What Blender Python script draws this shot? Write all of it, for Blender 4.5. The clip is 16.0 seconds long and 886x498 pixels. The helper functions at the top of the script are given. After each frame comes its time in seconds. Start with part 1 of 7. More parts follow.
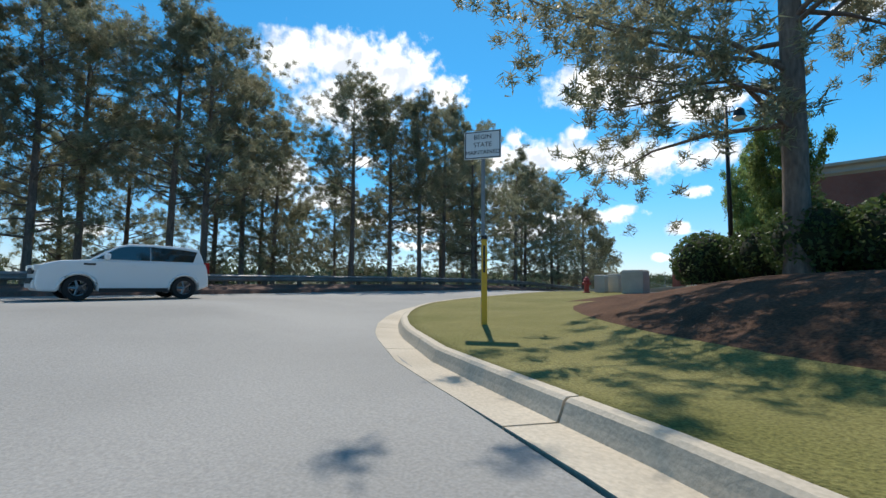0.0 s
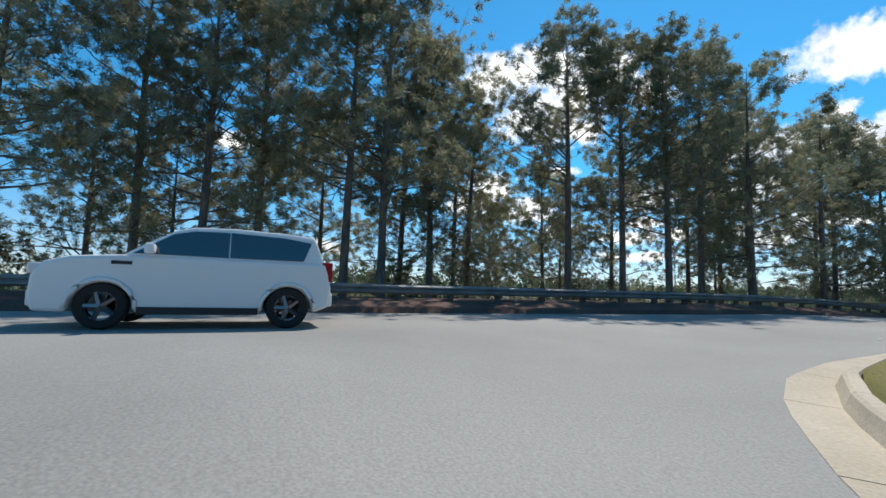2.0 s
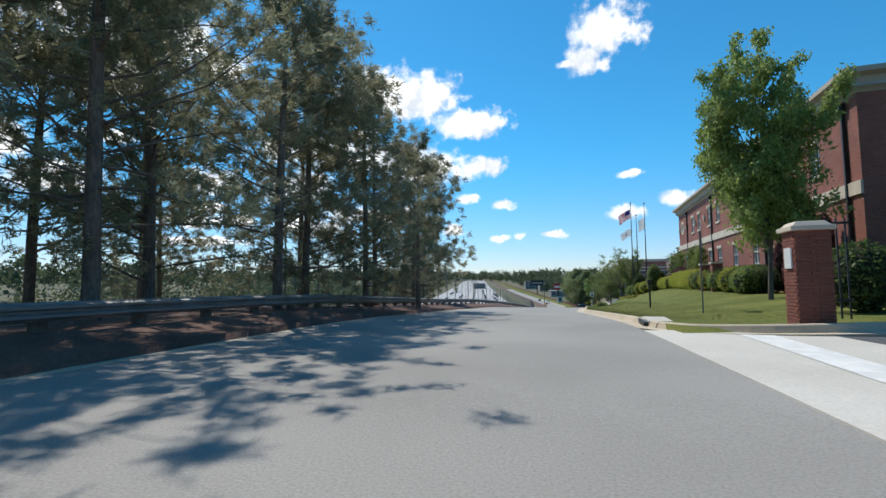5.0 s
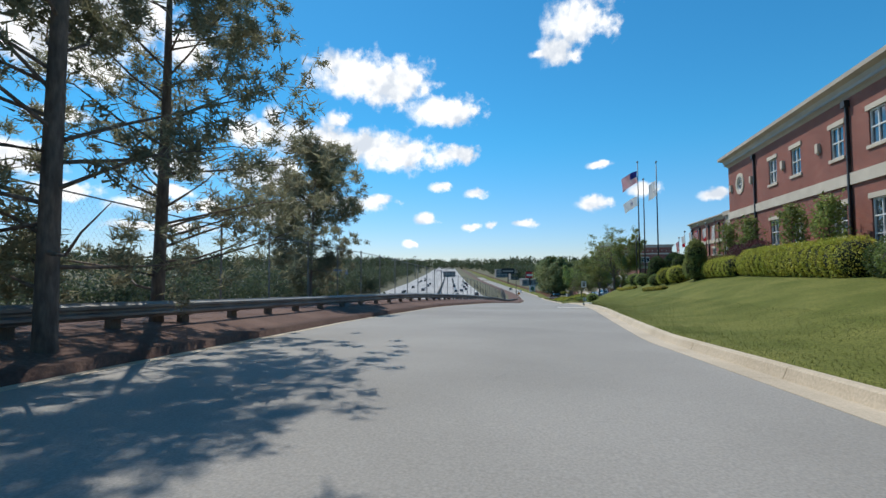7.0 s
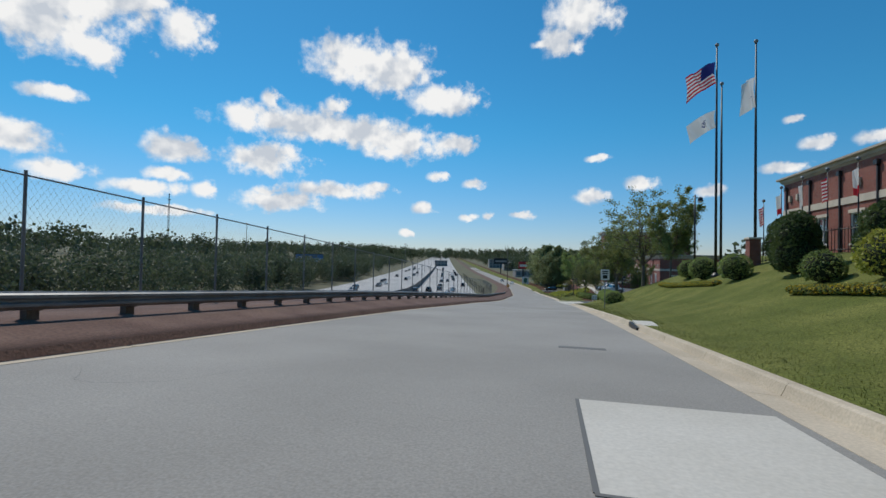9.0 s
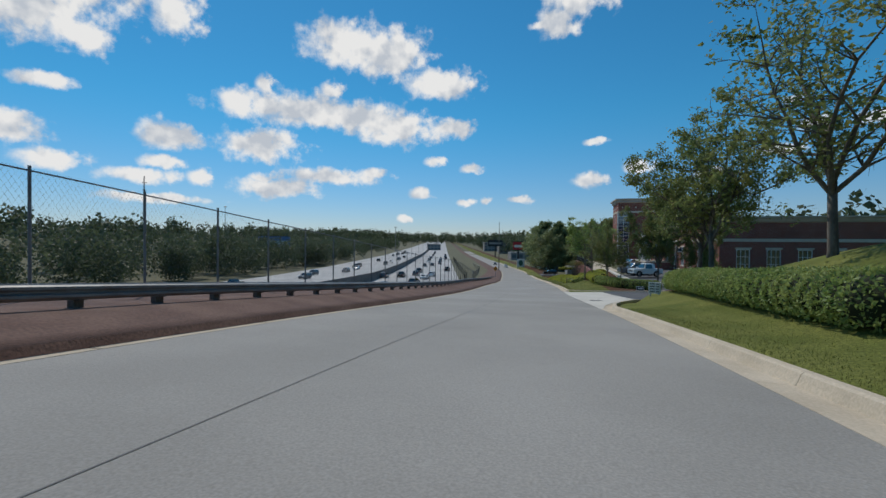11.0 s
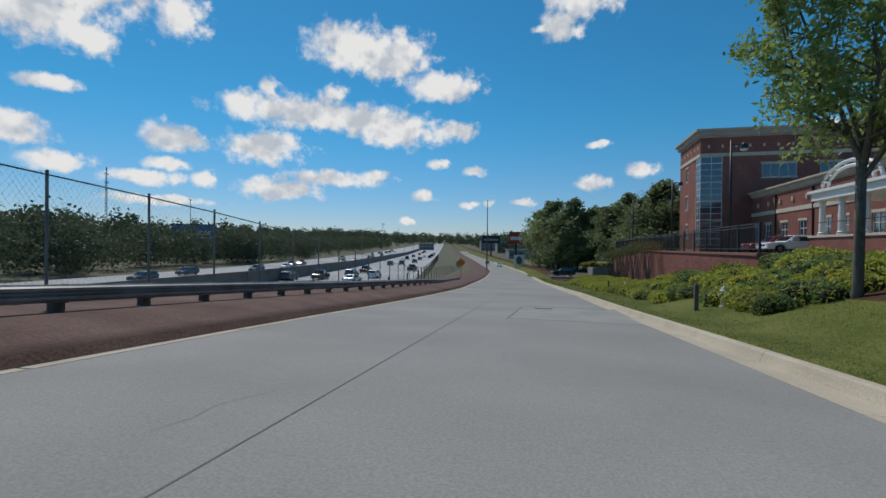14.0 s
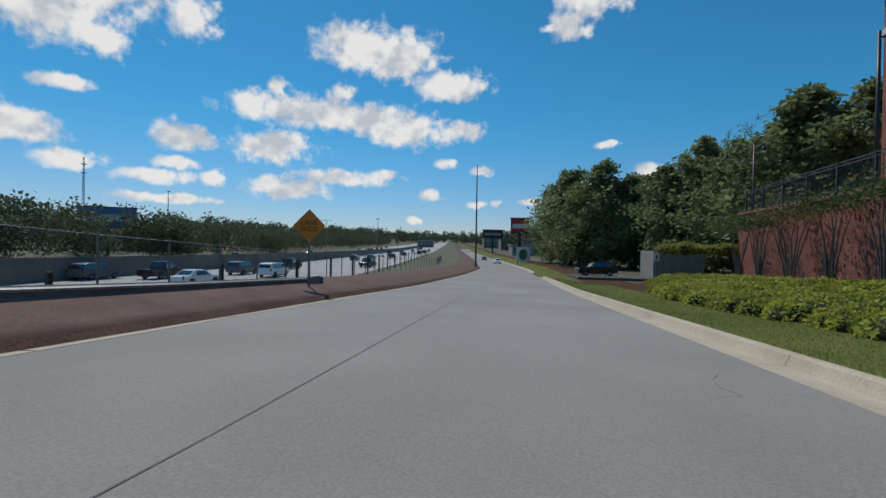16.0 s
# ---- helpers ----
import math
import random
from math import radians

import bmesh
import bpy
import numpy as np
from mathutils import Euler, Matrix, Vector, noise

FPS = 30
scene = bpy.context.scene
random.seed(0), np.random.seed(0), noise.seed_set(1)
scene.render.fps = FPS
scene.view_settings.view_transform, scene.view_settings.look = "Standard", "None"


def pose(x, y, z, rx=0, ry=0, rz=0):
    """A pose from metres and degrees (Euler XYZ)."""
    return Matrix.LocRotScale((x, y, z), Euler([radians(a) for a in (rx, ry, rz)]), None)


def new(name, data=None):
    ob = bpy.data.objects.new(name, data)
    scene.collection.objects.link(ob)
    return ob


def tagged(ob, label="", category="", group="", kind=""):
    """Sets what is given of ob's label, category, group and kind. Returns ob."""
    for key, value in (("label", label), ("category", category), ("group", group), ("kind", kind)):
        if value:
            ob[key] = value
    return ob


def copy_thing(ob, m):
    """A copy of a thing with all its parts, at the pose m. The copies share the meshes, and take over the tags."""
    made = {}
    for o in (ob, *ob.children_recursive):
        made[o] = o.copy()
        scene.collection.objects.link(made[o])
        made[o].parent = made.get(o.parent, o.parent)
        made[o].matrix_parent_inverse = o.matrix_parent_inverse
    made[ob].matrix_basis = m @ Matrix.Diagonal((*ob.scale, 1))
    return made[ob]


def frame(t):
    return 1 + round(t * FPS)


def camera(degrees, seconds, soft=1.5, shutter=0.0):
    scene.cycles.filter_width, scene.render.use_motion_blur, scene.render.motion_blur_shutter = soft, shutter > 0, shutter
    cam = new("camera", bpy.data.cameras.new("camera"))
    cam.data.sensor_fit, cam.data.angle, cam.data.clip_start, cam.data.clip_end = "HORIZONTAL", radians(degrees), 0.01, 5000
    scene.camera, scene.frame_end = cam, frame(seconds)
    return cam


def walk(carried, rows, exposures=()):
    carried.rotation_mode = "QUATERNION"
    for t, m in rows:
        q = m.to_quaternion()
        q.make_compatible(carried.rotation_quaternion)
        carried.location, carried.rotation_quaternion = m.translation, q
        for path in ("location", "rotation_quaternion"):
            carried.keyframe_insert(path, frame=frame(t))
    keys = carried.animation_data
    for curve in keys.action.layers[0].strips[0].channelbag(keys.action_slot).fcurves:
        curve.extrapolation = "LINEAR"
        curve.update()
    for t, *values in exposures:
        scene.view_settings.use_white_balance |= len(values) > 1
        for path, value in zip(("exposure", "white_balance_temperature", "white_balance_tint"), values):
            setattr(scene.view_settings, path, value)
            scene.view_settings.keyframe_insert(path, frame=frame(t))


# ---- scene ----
cam = camera(88.84, 16.0)
PATH = [
    (0.0, pose(-0.23, 1.48, 1.02, 94.39, -0.39, 44.29)),
    (0.5, pose(-1.88, 2.86, 1.22, 94.78, 0.09, 59.24)),
    (1.0, pose(-3.71, 3.70, 1.18, 95.35, -0.20, 69.02)),
    (1.5, pose(-5.67, 4.38, 1.19, 95.41, -0.70, 72.21)),
    (2.0, pose(-7.65, 5.65, 1.17, 95.47, -1.52, 69.36)),
    (2.5, pose(-9.48, 7.62, 1.57, 94.43, -1.35, 61.43)),
    (3.0, pose(-11.46, 9.75, 1.41, 94.13, -1.00, 49.85)),
    (3.5, pose(-12.75, 12.56, 1.46, 94.47, -1.10, 37.74)),
    (4.0, pose(-13.54, 15.81, 1.56, 94.33, -0.71, 27.63)),
    (4.5, pose(-14.28, 19.56, 1.62, 93.83, -0.43, 21.28)),
    (5.0, pose(-14.82, 23.61, 1.71, 94.03, 0.57, 18.00)),
    (7.5, pose(-18.10, 50.98, 0.93, 91.89, 0.10, 14.05)),
    (8.0, pose(-18.18, 57.68, 0.58, 91.27, -0.10, 13.93)),
    (8.5, pose(-18.23, 64.74, 0.27, 90.98, -0.07, 13.83)),
    (9.0, pose(-18.18, 72.14, 0.04, 91.22, -1.10, 13.87)),
    (11.5, pose(-18.94, 114.66, -2.94, 89.00, 0.00, 13.50)),
    (12.0, pose(-19.23, 124.17, -3.65, 88.95, 0.71, 13.43)),
    (12.5, pose(-19.66, 133.78, -4.40, 89.16, 1.06, 13.40)),
    (13.0, pose(-20.05, 143.45, -5.24, 89.46, 1.16, 13.45)),
    (13.5, pose(-20.60, 153.23, -5.81, 89.37, 0.23, 13.74)),
    (14.0, pose(-21.24, 163.10, -6.29, 89.69, -0.64, 14.00)),
    (14.5, pose(-21.84, 173.06, -6.97, 89.76, -1.11, 14.35)),
    (15.0, pose(-22.27, 183.06, -7.71, 89.81, -0.93, 14.69)),
    (15.5, pose(-22.80, 193.13, -8.34, 89.68, -0.91, 14.90)),
    (16.0, pose(-23.64, 203.29, -8.91, 89.64, -0.98, 14.86)),
]
walk(cam, PATH, exposures=[(0.0, 0.55), (4.5, 0.5), (7.5, 0.25), (9.0, -0.05), (11.5, -0.22), (16.0, -0.25)])

# ---- sky and sun ----
SUN_AZ, SUN_EL = 42.0, 54.0        # degrees left of +Y, and up
world = bpy.data.worlds.new("sky")
scene.world = world
world.use_nodes = True
wn, wl = world.node_tree.nodes, world.node_tree.links
wn.clear()


def wnode(kind, op=None, **values):
    n = wn.new(kind)
    if op:
        n.operation = op
    for k, v in values.items():
        n.inputs[int(k[1:])].default_value = v
    return n


sky = wnode("ShaderNodeTexSky")
sky.sky_type, sky.sun_disc = "NISHITA", False
sky.sun_elevation, sky.sun_rotation = radians(SUN_EL), radians(-SUN_AZ)
sky.air_density, sky.dust_density, sky.ozone_density = 1.0, 0.1, 2.0
coord = wnode("ShaderNodeTexCoord")
sep = wnode("ShaderNodeSeparateXYZ")
wl.new(coord.outputs["Generated"], sep.inputs[0])
neg = wnode("ShaderNodeMath", "MULTIPLY", _1=-1.0)
wl.new(sep.outputs[0], neg.inputs[0])
azim = wnode("ShaderNodeMath", "ARCTAN2")
wl.new(neg.outputs[0], azim.inputs[0])
wl.new(sep.outputs[1], azim.inputs[1])
elev = wnode("ShaderNodeMath", "ARCSINE")
wl.new(sep.outputs[2], elev.inputs[0])
azel = wnode("ShaderNodeCombineXYZ")
wl.new(azim.outputs[0], azel.inputs[0])
wl.new(elev.outputs[0], azel.inputs[1])
degs = wnode("ShaderNodeVectorMath", "SCALE")
degs.inputs["Scale"].default_value = 180 / math.pi
wl.new(azel.outputs[0], degs.inputs[0])
puff = wnode("ShaderNodeTexNoise")
puff.inputs["Scale"].default_value, puff.inputs["Detail"].default_value, puff.inputs["Roughness"].default_value = 0.5, 7.0, 0.58
wl.new(degs.outputs[0], puff.inputs["Vector"])
billow = wnode("ShaderNodeTexNoise")
billow.inputs["Scale"].default_value, billow.inputs["Detail"].default_value = 0.22, 3.0
wl.new(degs.outputs[0], billow.inputs["Vector"])
warp = wnode("ShaderNodeVectorMath", "MULTIPLY_ADD")
wl.new(puff.outputs["Color"], warp.inputs[0])
warp.inputs[1].default_value = (2.2, 1.3, 0.0)
wl.new(degs.outputs[0], warp.inputs[2])
# cumulus puffs: degrees left of +Y, degrees up, half width, half height
CLOUDS_AHEAD = [(24.6, 23.2, 6.5, 2.4), (20.3, 22.5, 4.5, 2.7), (14.2, 19.4, 4.5, 1.8), (29.9, 15.6, 9.7, 2), (24.4, 15.2, 7, 1.8), (37.5, 15.8, 2.7, 1.6), (35.7, 11.2, 4.7, 1.7), (35.3, 18, 1, 1), (33.9, 6.5, 4.5, 1.2), (35.2, 7.6, 1.9, 0.7), (27.3, 8.1, 5.3, 1), (22.1, 8.7, 2.1, 0.5), (14.7, 10.4, 1.4, 0.6), (10, 9.4, 1.5, 0.6), (16.4, 6.3, 1.6, 0.7), (4.1, 5.6, 1.5, 0.45), (8.2, 5.5, 0.8, 0.45), (11, 5.3, 1, 0.45), (18.8, 3.1, 0.8, 0.45), (21.5, 13.2, 1.5, 0.7), (19.4, 14.2, 5.1, 2), (12.6, 14.3, 3, 1.1), (27.6, 18.1, 1.3, 1)]
CLOUDS_RIGHT = [(-4.5, 7.9, 2.2, 0.9), (-9.6, 9.1, 1.7, 0.8), (-4.7, 12.2, 1.3, 0.45), (-2.9, 28.2, 4, 2.4), (-0.2, 25.4, 2.4, 1.6), (1.6, 25.3, 1.5, 0.5), (-16.8, 7.9, 1.7, 0.6), (-25.7, 11.8, 1.4, 0.7), (-23, 9.9, 2, 0.6), (-29.7, 11.7, 1.3, 0.7), (-23.9, 14.5, 0.9, 0.45)]
CLOUDS_LEFT = [(56.8, 21.2, 6.5, 2.8), (52.8, 19.6, 3.3, 1.6), (55.3, 14.9, 2.3, 0.7), (58.9, 10.4, 3.8, 1.7), (45, 11.4, 2.9, 1.6), (54.7, 7.9, 2.7, 0.9), (45.3, 8.6, 2.7, 0.7), (47.4, 6.9, 3.6, 0.8), (42.1, 7.2, 1.2, 0.9), (46.3, 4.7, 5.3, 0.5), (57.3, 26.5, 6.5, 2.8), (50.9, 25.4, 5.3, 3.6), (44.2, 23.3, 2.6, 2), (55.8, 23.1, 5, 2), (63.3, 26.1, 4.5, 2.8), (65.7, 11.1, 4.2, 1.3), (84.1, 5.3, 3.8, 0.8), (63.5, 13.3, 3.5, 1.8), (95.8, 16.6, 3.1, 1)]
near_edge = None
for az, el, w, h in CLOUDS_AHEAD + CLOUDS_RIGHT + CLOUDS_LEFT:
    off = wnode("ShaderNodeVectorMath", "MULTIPLY_ADD")
    off.inputs[1].default_value = (1 / w, 1 / h, 0.0)
    off.inputs[2].default_value = (-(az + 1.1) / w, -(el + 0.65) / h, 0.0)
    wl.new(warp.outputs[0], off.inputs[0])
    far = wnode("ShaderNodeVectorMath", "LENGTH")
    wl.new(off.outputs[0], far.inputs[0])
    if near_edge is None:
        near_edge = far.outputs["Value"]
    else:
        least = wnode("ShaderNodeMath", "SMOOTH_MIN", _2=0.25)
        wl.new(near_edge, least.inputs[0])
        wl.new(far.outputs["Value"], least.inputs[1])
        near_edge = least.outputs[0]
ragged = wnode("ShaderNodeMath", "MULTIPLY_ADD", _1=-2.1)
wl.new(puff.outputs["Fac"], ragged.inputs[0])
shifted = wnode("ShaderNodeMath", "ADD", _1=1.05)
wl.new(near_edge, shifted.inputs[0])
wl.new(shifted.outputs[0], ragged.inputs[2])
cover = wnode("ShaderNodeMapRange")
cover.interpolation_type = "SMOOTHSTEP"
cover.inputs["From Min"].default_value, cover.inputs["From Max"].default_value = 1.28, 0.5
wl.new(ragged.outputs[0], cover.inputs["Value"])
# self-shading put into the cloud colour: brighter tops, greyer undersides
higher = wnode("ShaderNodeVectorMath", "ADD")
higher.inputs[1].default_value = (0.35, 0.75, 0.0)
wl.new(degs.outputs[0], higher.inputs[0])
puff_up = wnode("ShaderNodeTexNoise")
puff_up.inputs["Scale"].default_value, puff_up.inputs["Detail"].default_value, puff_up.inputs["Roughness"].default_value = 0.5, 2.0, 0.5
wl.new(higher.outputs[0], puff_up.inputs["Vector"])
rise = wnode("ShaderNodeMath", "SUBTRACT")
wl.new(puff.outputs["Fac"], rise.inputs[0])
wl.new(puff_up.outputs["Fac"], rise.inputs[1])
lit = wnode("ShaderNodeMath", "MULTIPLY_ADD", _1=0.5)
wl.new(rise.outputs[0], lit.inputs[0])
wl.new(billow.outputs["Fac"], lit.inputs[2])
tone = wnode("ShaderNodeMapRange")
tone.inputs["From Min"].default_value, tone.inputs["From Max"].default_value = 0.34, 0.56
wl.new(lit.outputs[0], tone.inputs["Value"])
cloud = wnode("ShaderNodeMix")
cloud.data_type = "RGBA"
cloud.inputs["A"].default_value, cloud.inputs["B"].default_value = (5.7, 6.2, 6.9, 1), (9.2, 9.2, 9.15, 1)
wl.new(tone.outputs[0], cloud.inputs["Factor"])
hue = wnode("ShaderNodeHueSaturation")
hue.inputs["Saturation"].default_value, hue.inputs["Value"].default_value = 1.05, 1.0
clear = wnode("ShaderNodeMix")      # clear dry air: a deep blue with little red
clear.data_type, clear.blend_type = "RGBA", "MULTIPLY"
clear.inputs["Factor"].default_value = 1.0
haze = wnode("ShaderNodeMapRange")
haze.interpolation_type = "SMOOTHSTEP"
haze.inputs["From Min"].default_value, haze.inputs["From Max"].default_value = -2.0, 17.0
degsep = wnode("ShaderNodeSeparateXYZ")
wl.new(degs.outputs[0], degsep.inputs[0])
wl.new(degsep.outputs[1], haze.inputs["Value"])
air = wnode("ShaderNodeMix")
air.data_type = "RGBA"
air.inputs["A"].default_value, air.inputs["B"].default_value = (0.62, 0.69, 0.93, 1), (0.36, 0.89, 1.06, 1)
wl.new(haze.outputs[0], air.inputs["Factor"])
wl.new(air.outputs["Result"], clear.inputs["B"])
wl.new(sky.outputs[0], clear.inputs["A"])
wl.new(clear.outputs["Result"], hue.inputs["Color"])
heaven = wnode("ShaderNodeMix")
heaven.data_type = "RGBA"
wl.new(cover.outputs[0], heaven.inputs["Factor"])
wl.new(hue.outputs[0], heaven.inputs["A"])
wl.new(cloud.outputs["Result"], heaven.inputs["B"])
back = wnode("ShaderNodeBackground", _1=0.10)
wl.new(heaven.outputs["Result"], back.inputs["Color"])
wl.new(back.outputs[0], wnode("ShaderNodeOutputWorld").inputs["Surface"])

sun = new("sun", bpy.data.lights.new("sun", "SUN"))
sun.data.energy, sun.data.angle, sun.data.color = 3.0, radians(0.53), (1.0, 0.95, 0.87)
to_sun = Vector((-math.sin(radians(SUN_AZ)) * math.cos(radians(SUN_EL)), math.cos(radians(SUN_AZ)) * math.cos(radians(SUN_EL)), math.sin(radians(SUN_EL))))
sun.rotation_euler = to_sun.to_track_quat("Z", "Y").to_euler()

# ---- materials ----


def material(name, c1, c2=None, scale=3.0, rough=0.8, metal=0.0, bump=0.0, fine=0.0, fine_scale=60.0, spec=0.5, random_tint=0.0, stretch=(1, 1, 1), emit=None):
    """Two colours mixed by coarse noise, with fine grain, bump and a little variation from object to object."""
    m = bpy.data.materials.new(name)
    m.use_nodes = True
    n, l = m.node_tree.nodes, m.node_tree.links
    p = n["Principled BSDF"]
    p.inputs["Roughness"].default_value, p.inputs["Metallic"].default_value = rough, metal
    p.inputs["Specular IOR Level"].default_value = spec
    c2 = c2 or c1
    co = n.new("ShaderNodeTexCoord")
    mp = n.new("ShaderNodeMapping")
    mp.inputs["Scale"].default_value = stretch
    l.new(co.outputs["Object"], mp.inputs["Vector"])
    big = n.new("ShaderNodeTexNoise")
    big.inputs["Scale"].default_value, big.inputs["Detail"].default_value = scale, 5
    l.new(mp.outputs[0], big.inputs["Vector"])
    ramp = n.new("ShaderNodeMapRange")
    ramp.inputs["From Min"].default_value, ramp.inputs["From Max"].default_value = 0.35, 0.65
    l.new(big.outputs["Fac"], ramp.inputs["Value"])
    mix = n.new("ShaderNodeMix")
    mix.data_type = "RGBA"
    mix.inputs["A"].default_value, mix.inputs["B"].default_value = (*c1, 1), (*c2, 1)
    l.new(ramp.outputs[0], mix.inputs["Factor"])
    out = mix.outputs["Result"]
    small = n.new("ShaderNodeTexNoise")
    small.inputs["Scale"].default_value, small.inputs["Detail"].default_value = fine_scale, 3
    l.new(mp.outputs[0], small.inputs["Vector"])
    val = None
    if fine:
        val = n.new("ShaderNodeMapRange")
        val.inputs["From Min"].default_value, val.inputs["From Max"].default_value = 0.3, 0.7
        val.inputs["To Min"].default_value, val.inputs["To Max"].default_value = 1 - fine, 1 + fine
        l.new(small.outputs["Fac"], val.inputs["Value"])
        val = val.outputs[0]
    if random_tint:
        info = n.new("ShaderNodeObjectInfo")
        geo = n.new("ShaderNodeNewGeometry")
        add = n.new("ShaderNodeMath")
        l.new(info.outputs["Random"], add.inputs[0])
        l.new(geo.outputs["Random Per Island"], add.inputs[1])
        rr = n.new("ShaderNodeMapRange")
        rr.inputs["From Max"].default_value = 2.0
        rr.inputs["To Min"].default_value, rr.inputs["To Max"].default_value = 1 - random_tint, 1 + random_tint
        l.new(add.outputs[0], rr.inputs["Value"])
        if val:
            mul = n.new("ShaderNodeMath")
            mul.operation = "MULTIPLY"
            l.new(val, mul.inputs[0])
            l.new(rr.outputs[0], mul.inputs[1])
            val = mul.outputs[0]
        else:
            val = rr.outputs[0]
    if val:
        hs = n.new("ShaderNodeHueSaturation")
        l.new(out, hs.inputs["Color"])
        l.new(val, hs.inputs["Value"])
        out = hs.outputs[0]
    l.new(out, p.inputs["Base Color"])
    if bump:
        b = n.new("ShaderNodeBump")
        b.inputs["Strength"].default_value, b.inputs["Distance"].default_value = bump, 0.02
        l.new(small.outputs["Fac"], b.inputs["Height"])
        l.new(b.outputs[0], p.inputs["Normal"])
    if emit:
        p.inputs["Emission Color"].default_value, p.inputs["Emission Strength"].default_value = (*emit[:3], 1), emit[3]
    return m


def brick_material(name, c1, c2, mortar, size=(0.21, 0.068), along="xz"):
    """Brick courses of real size, running up the walls whichever way they face."""
    m = bpy.data.materials.new(name)
    m.use_nodes = True
    n, l = m.node_tree.nodes, m.node_tree.links
    p = n["Principled BSDF"]
    p.inputs["Roughness"].default_value = 0.85
    co = n.new("ShaderNodeTexCoord")
    s = n.new("ShaderNodeSeparateXYZ")
    l.new(co.outputs["Object"], s.inputs[0])
    run = n.new("ShaderNodeMath")
    l.new(s.outputs[0], run.inputs[0])
    l.new(s.outputs[1], run.inputs[1])
    c = n.new("ShaderNodeCombineXYZ")
    l.new(run.outputs[0], c.inputs[0])
    l.new(s.outputs[2], c.inputs[1])
    b = n.new("ShaderNodeTexBrick")
    l.new(c.outputs[0], b.inputs["Vector"])
    b.inputs["Scale"].default_value, b.inputs["Brick Width"].default_value, b.inputs["Row Height"].default_value = 1.0, size[0], size[1]
    b.inputs["Mortar Size"].default_value, b.inputs["Mortar Smooth"].default_value = 0.005, 0.3
    b.inputs["Color1"].default_value, b.inputs["Color2"].default_value, b.inputs["Mortar"].default_value = (*c1, 1), (*c2, 1), (*mortar, 1)
    big = n.new("ShaderNodeTexNoise")
    big.inputs["Scale"].default_value, big.inputs["Detail"].default_value = 0.5, 6
    l.new(co.outputs["Object"], big.inputs["Vector"])
    v = n.new("ShaderNodeMapRange")
    v.inputs["From Min"].default_value, v.inputs["From Max"].default_value = 0.3, 0.7
    v.inputs["To Min"].default_value, v.inputs["To Max"].default_value = 0.82, 1.15
    l.new(big.outputs["Fac"], v.inputs["Value"])
    hs = n.new("ShaderNodeHueSaturation")
    l.new(b.outputs["Color"], hs.inputs["Color"])
    l.new(v.outputs[0], hs.inputs["Value"])
    l.new(hs.outputs[0], p.inputs["Base Color"])
    bu = n.new("ShaderNodeBump")
    bu.inputs["Strength"].default_value, bu.inputs["Distance"].default_value = 0.5, 0.006
    bu.invert = True
    l.new(b.outputs["Fac"], bu.inputs["Height"])
    l.new(bu.outputs[0], p.inputs["Normal"])
    return m


def leaf_material(name, c1, c2, rough=0.55, tint=0.45):
    m = material(name, c1, c2, scale=0.6, rough=rough, random_tint=tint, spec=0.3)
    n, l = m.node_tree.nodes, m.node_tree.links
    p, out = n["Principled BSDF"], n["Material Output"]
    tr = n.new("ShaderNodeBsdfTranslucent")
    src = p.inputs["Base Color"].links[0].from_socket
    l.new(src, tr.inputs["Color"])
    mx = n.new("ShaderNodeMixShader")
    mx.inputs[0].default_value = 0.45
    l.new(p.outputs[0], mx.inputs[1])
    l.new(tr.outputs[0], mx.inputs[2])
    l.new(mx.outputs[0], out.inputs["Surface"])
    return m


def glass_material(name, tint, rough=0.05):
    m = material(name, tint, rough=rough, spec=1.0)
    m.node_tree.nodes["Principled BSDF"].inputs["Coat Weight"].default_value = 1.0
    return m


ASPHALT = material("asphalt", (0.25, 0.236, 0.212), (0.31, 0.293, 0.265), scale=0.25, rough=0.85, bump=0.25, fine=0.16, fine_scale=45)
ASPHALT_DARK = material("dark_asphalt", (0.07, 0.075, 0.08), (0.1, 0.1, 0.105), scale=0.3, rough=0.85, bump=0.25, fine=0.15, fine_scale=45)
SEALER = material("crack_sealer", (0.13, 0.127, 0.12), rough=0.7)
CONCRETE = material("gutter_concrete", (0.45, 0.375, 0.275), (0.55, 0.465, 0.35), scale=0.8, rough=0.9, bump=0.2, fine=0.12, fine_scale=30)
CONCRETE_PALE = material("apron_concrete", (0.5, 0.47, 0.41), (0.57, 0.54, 0.48), scale=0.5, rough=0.9, bump=0.15, fine=0.08, fine_scale=25)
FREEWAY = material("freeway_concrete", (0.36, 0.35, 0.34), (0.44, 0.43, 0.41), scale=0.05, rough=0.9, fine=0.1, fine_scale=2)
LINE_WHITE = material("road_paint_white", (0.75, 0.74, 0.7), (0.6, 0.6, 0.57), scale=3, rough=0.7, fine=0.1)
LAWN = material("lawn_grass", (0.095, 0.113, 0.022), (0.155, 0.162, 0.04), scale=0.5, rough=0.9, bump=1.0, fine=0.5, fine_scale=22, spec=0.15)
TURF_DRY = material("dry_grass", (0.15, 0.14, 0.04), (0.21, 0.185, 0.065), scale=0.5, rough=0.9, bump=0.9, fine=0.35, fine_scale=38, spec=0.15)
MULCH = material("pine_straw_mulch", (0.075, 0.04, 0.024), (0.12, 0.065, 0.04), scale=1.2, rough=0.95, bump=0.9, fine=0.4, fine_scale=28, spec=0.1)
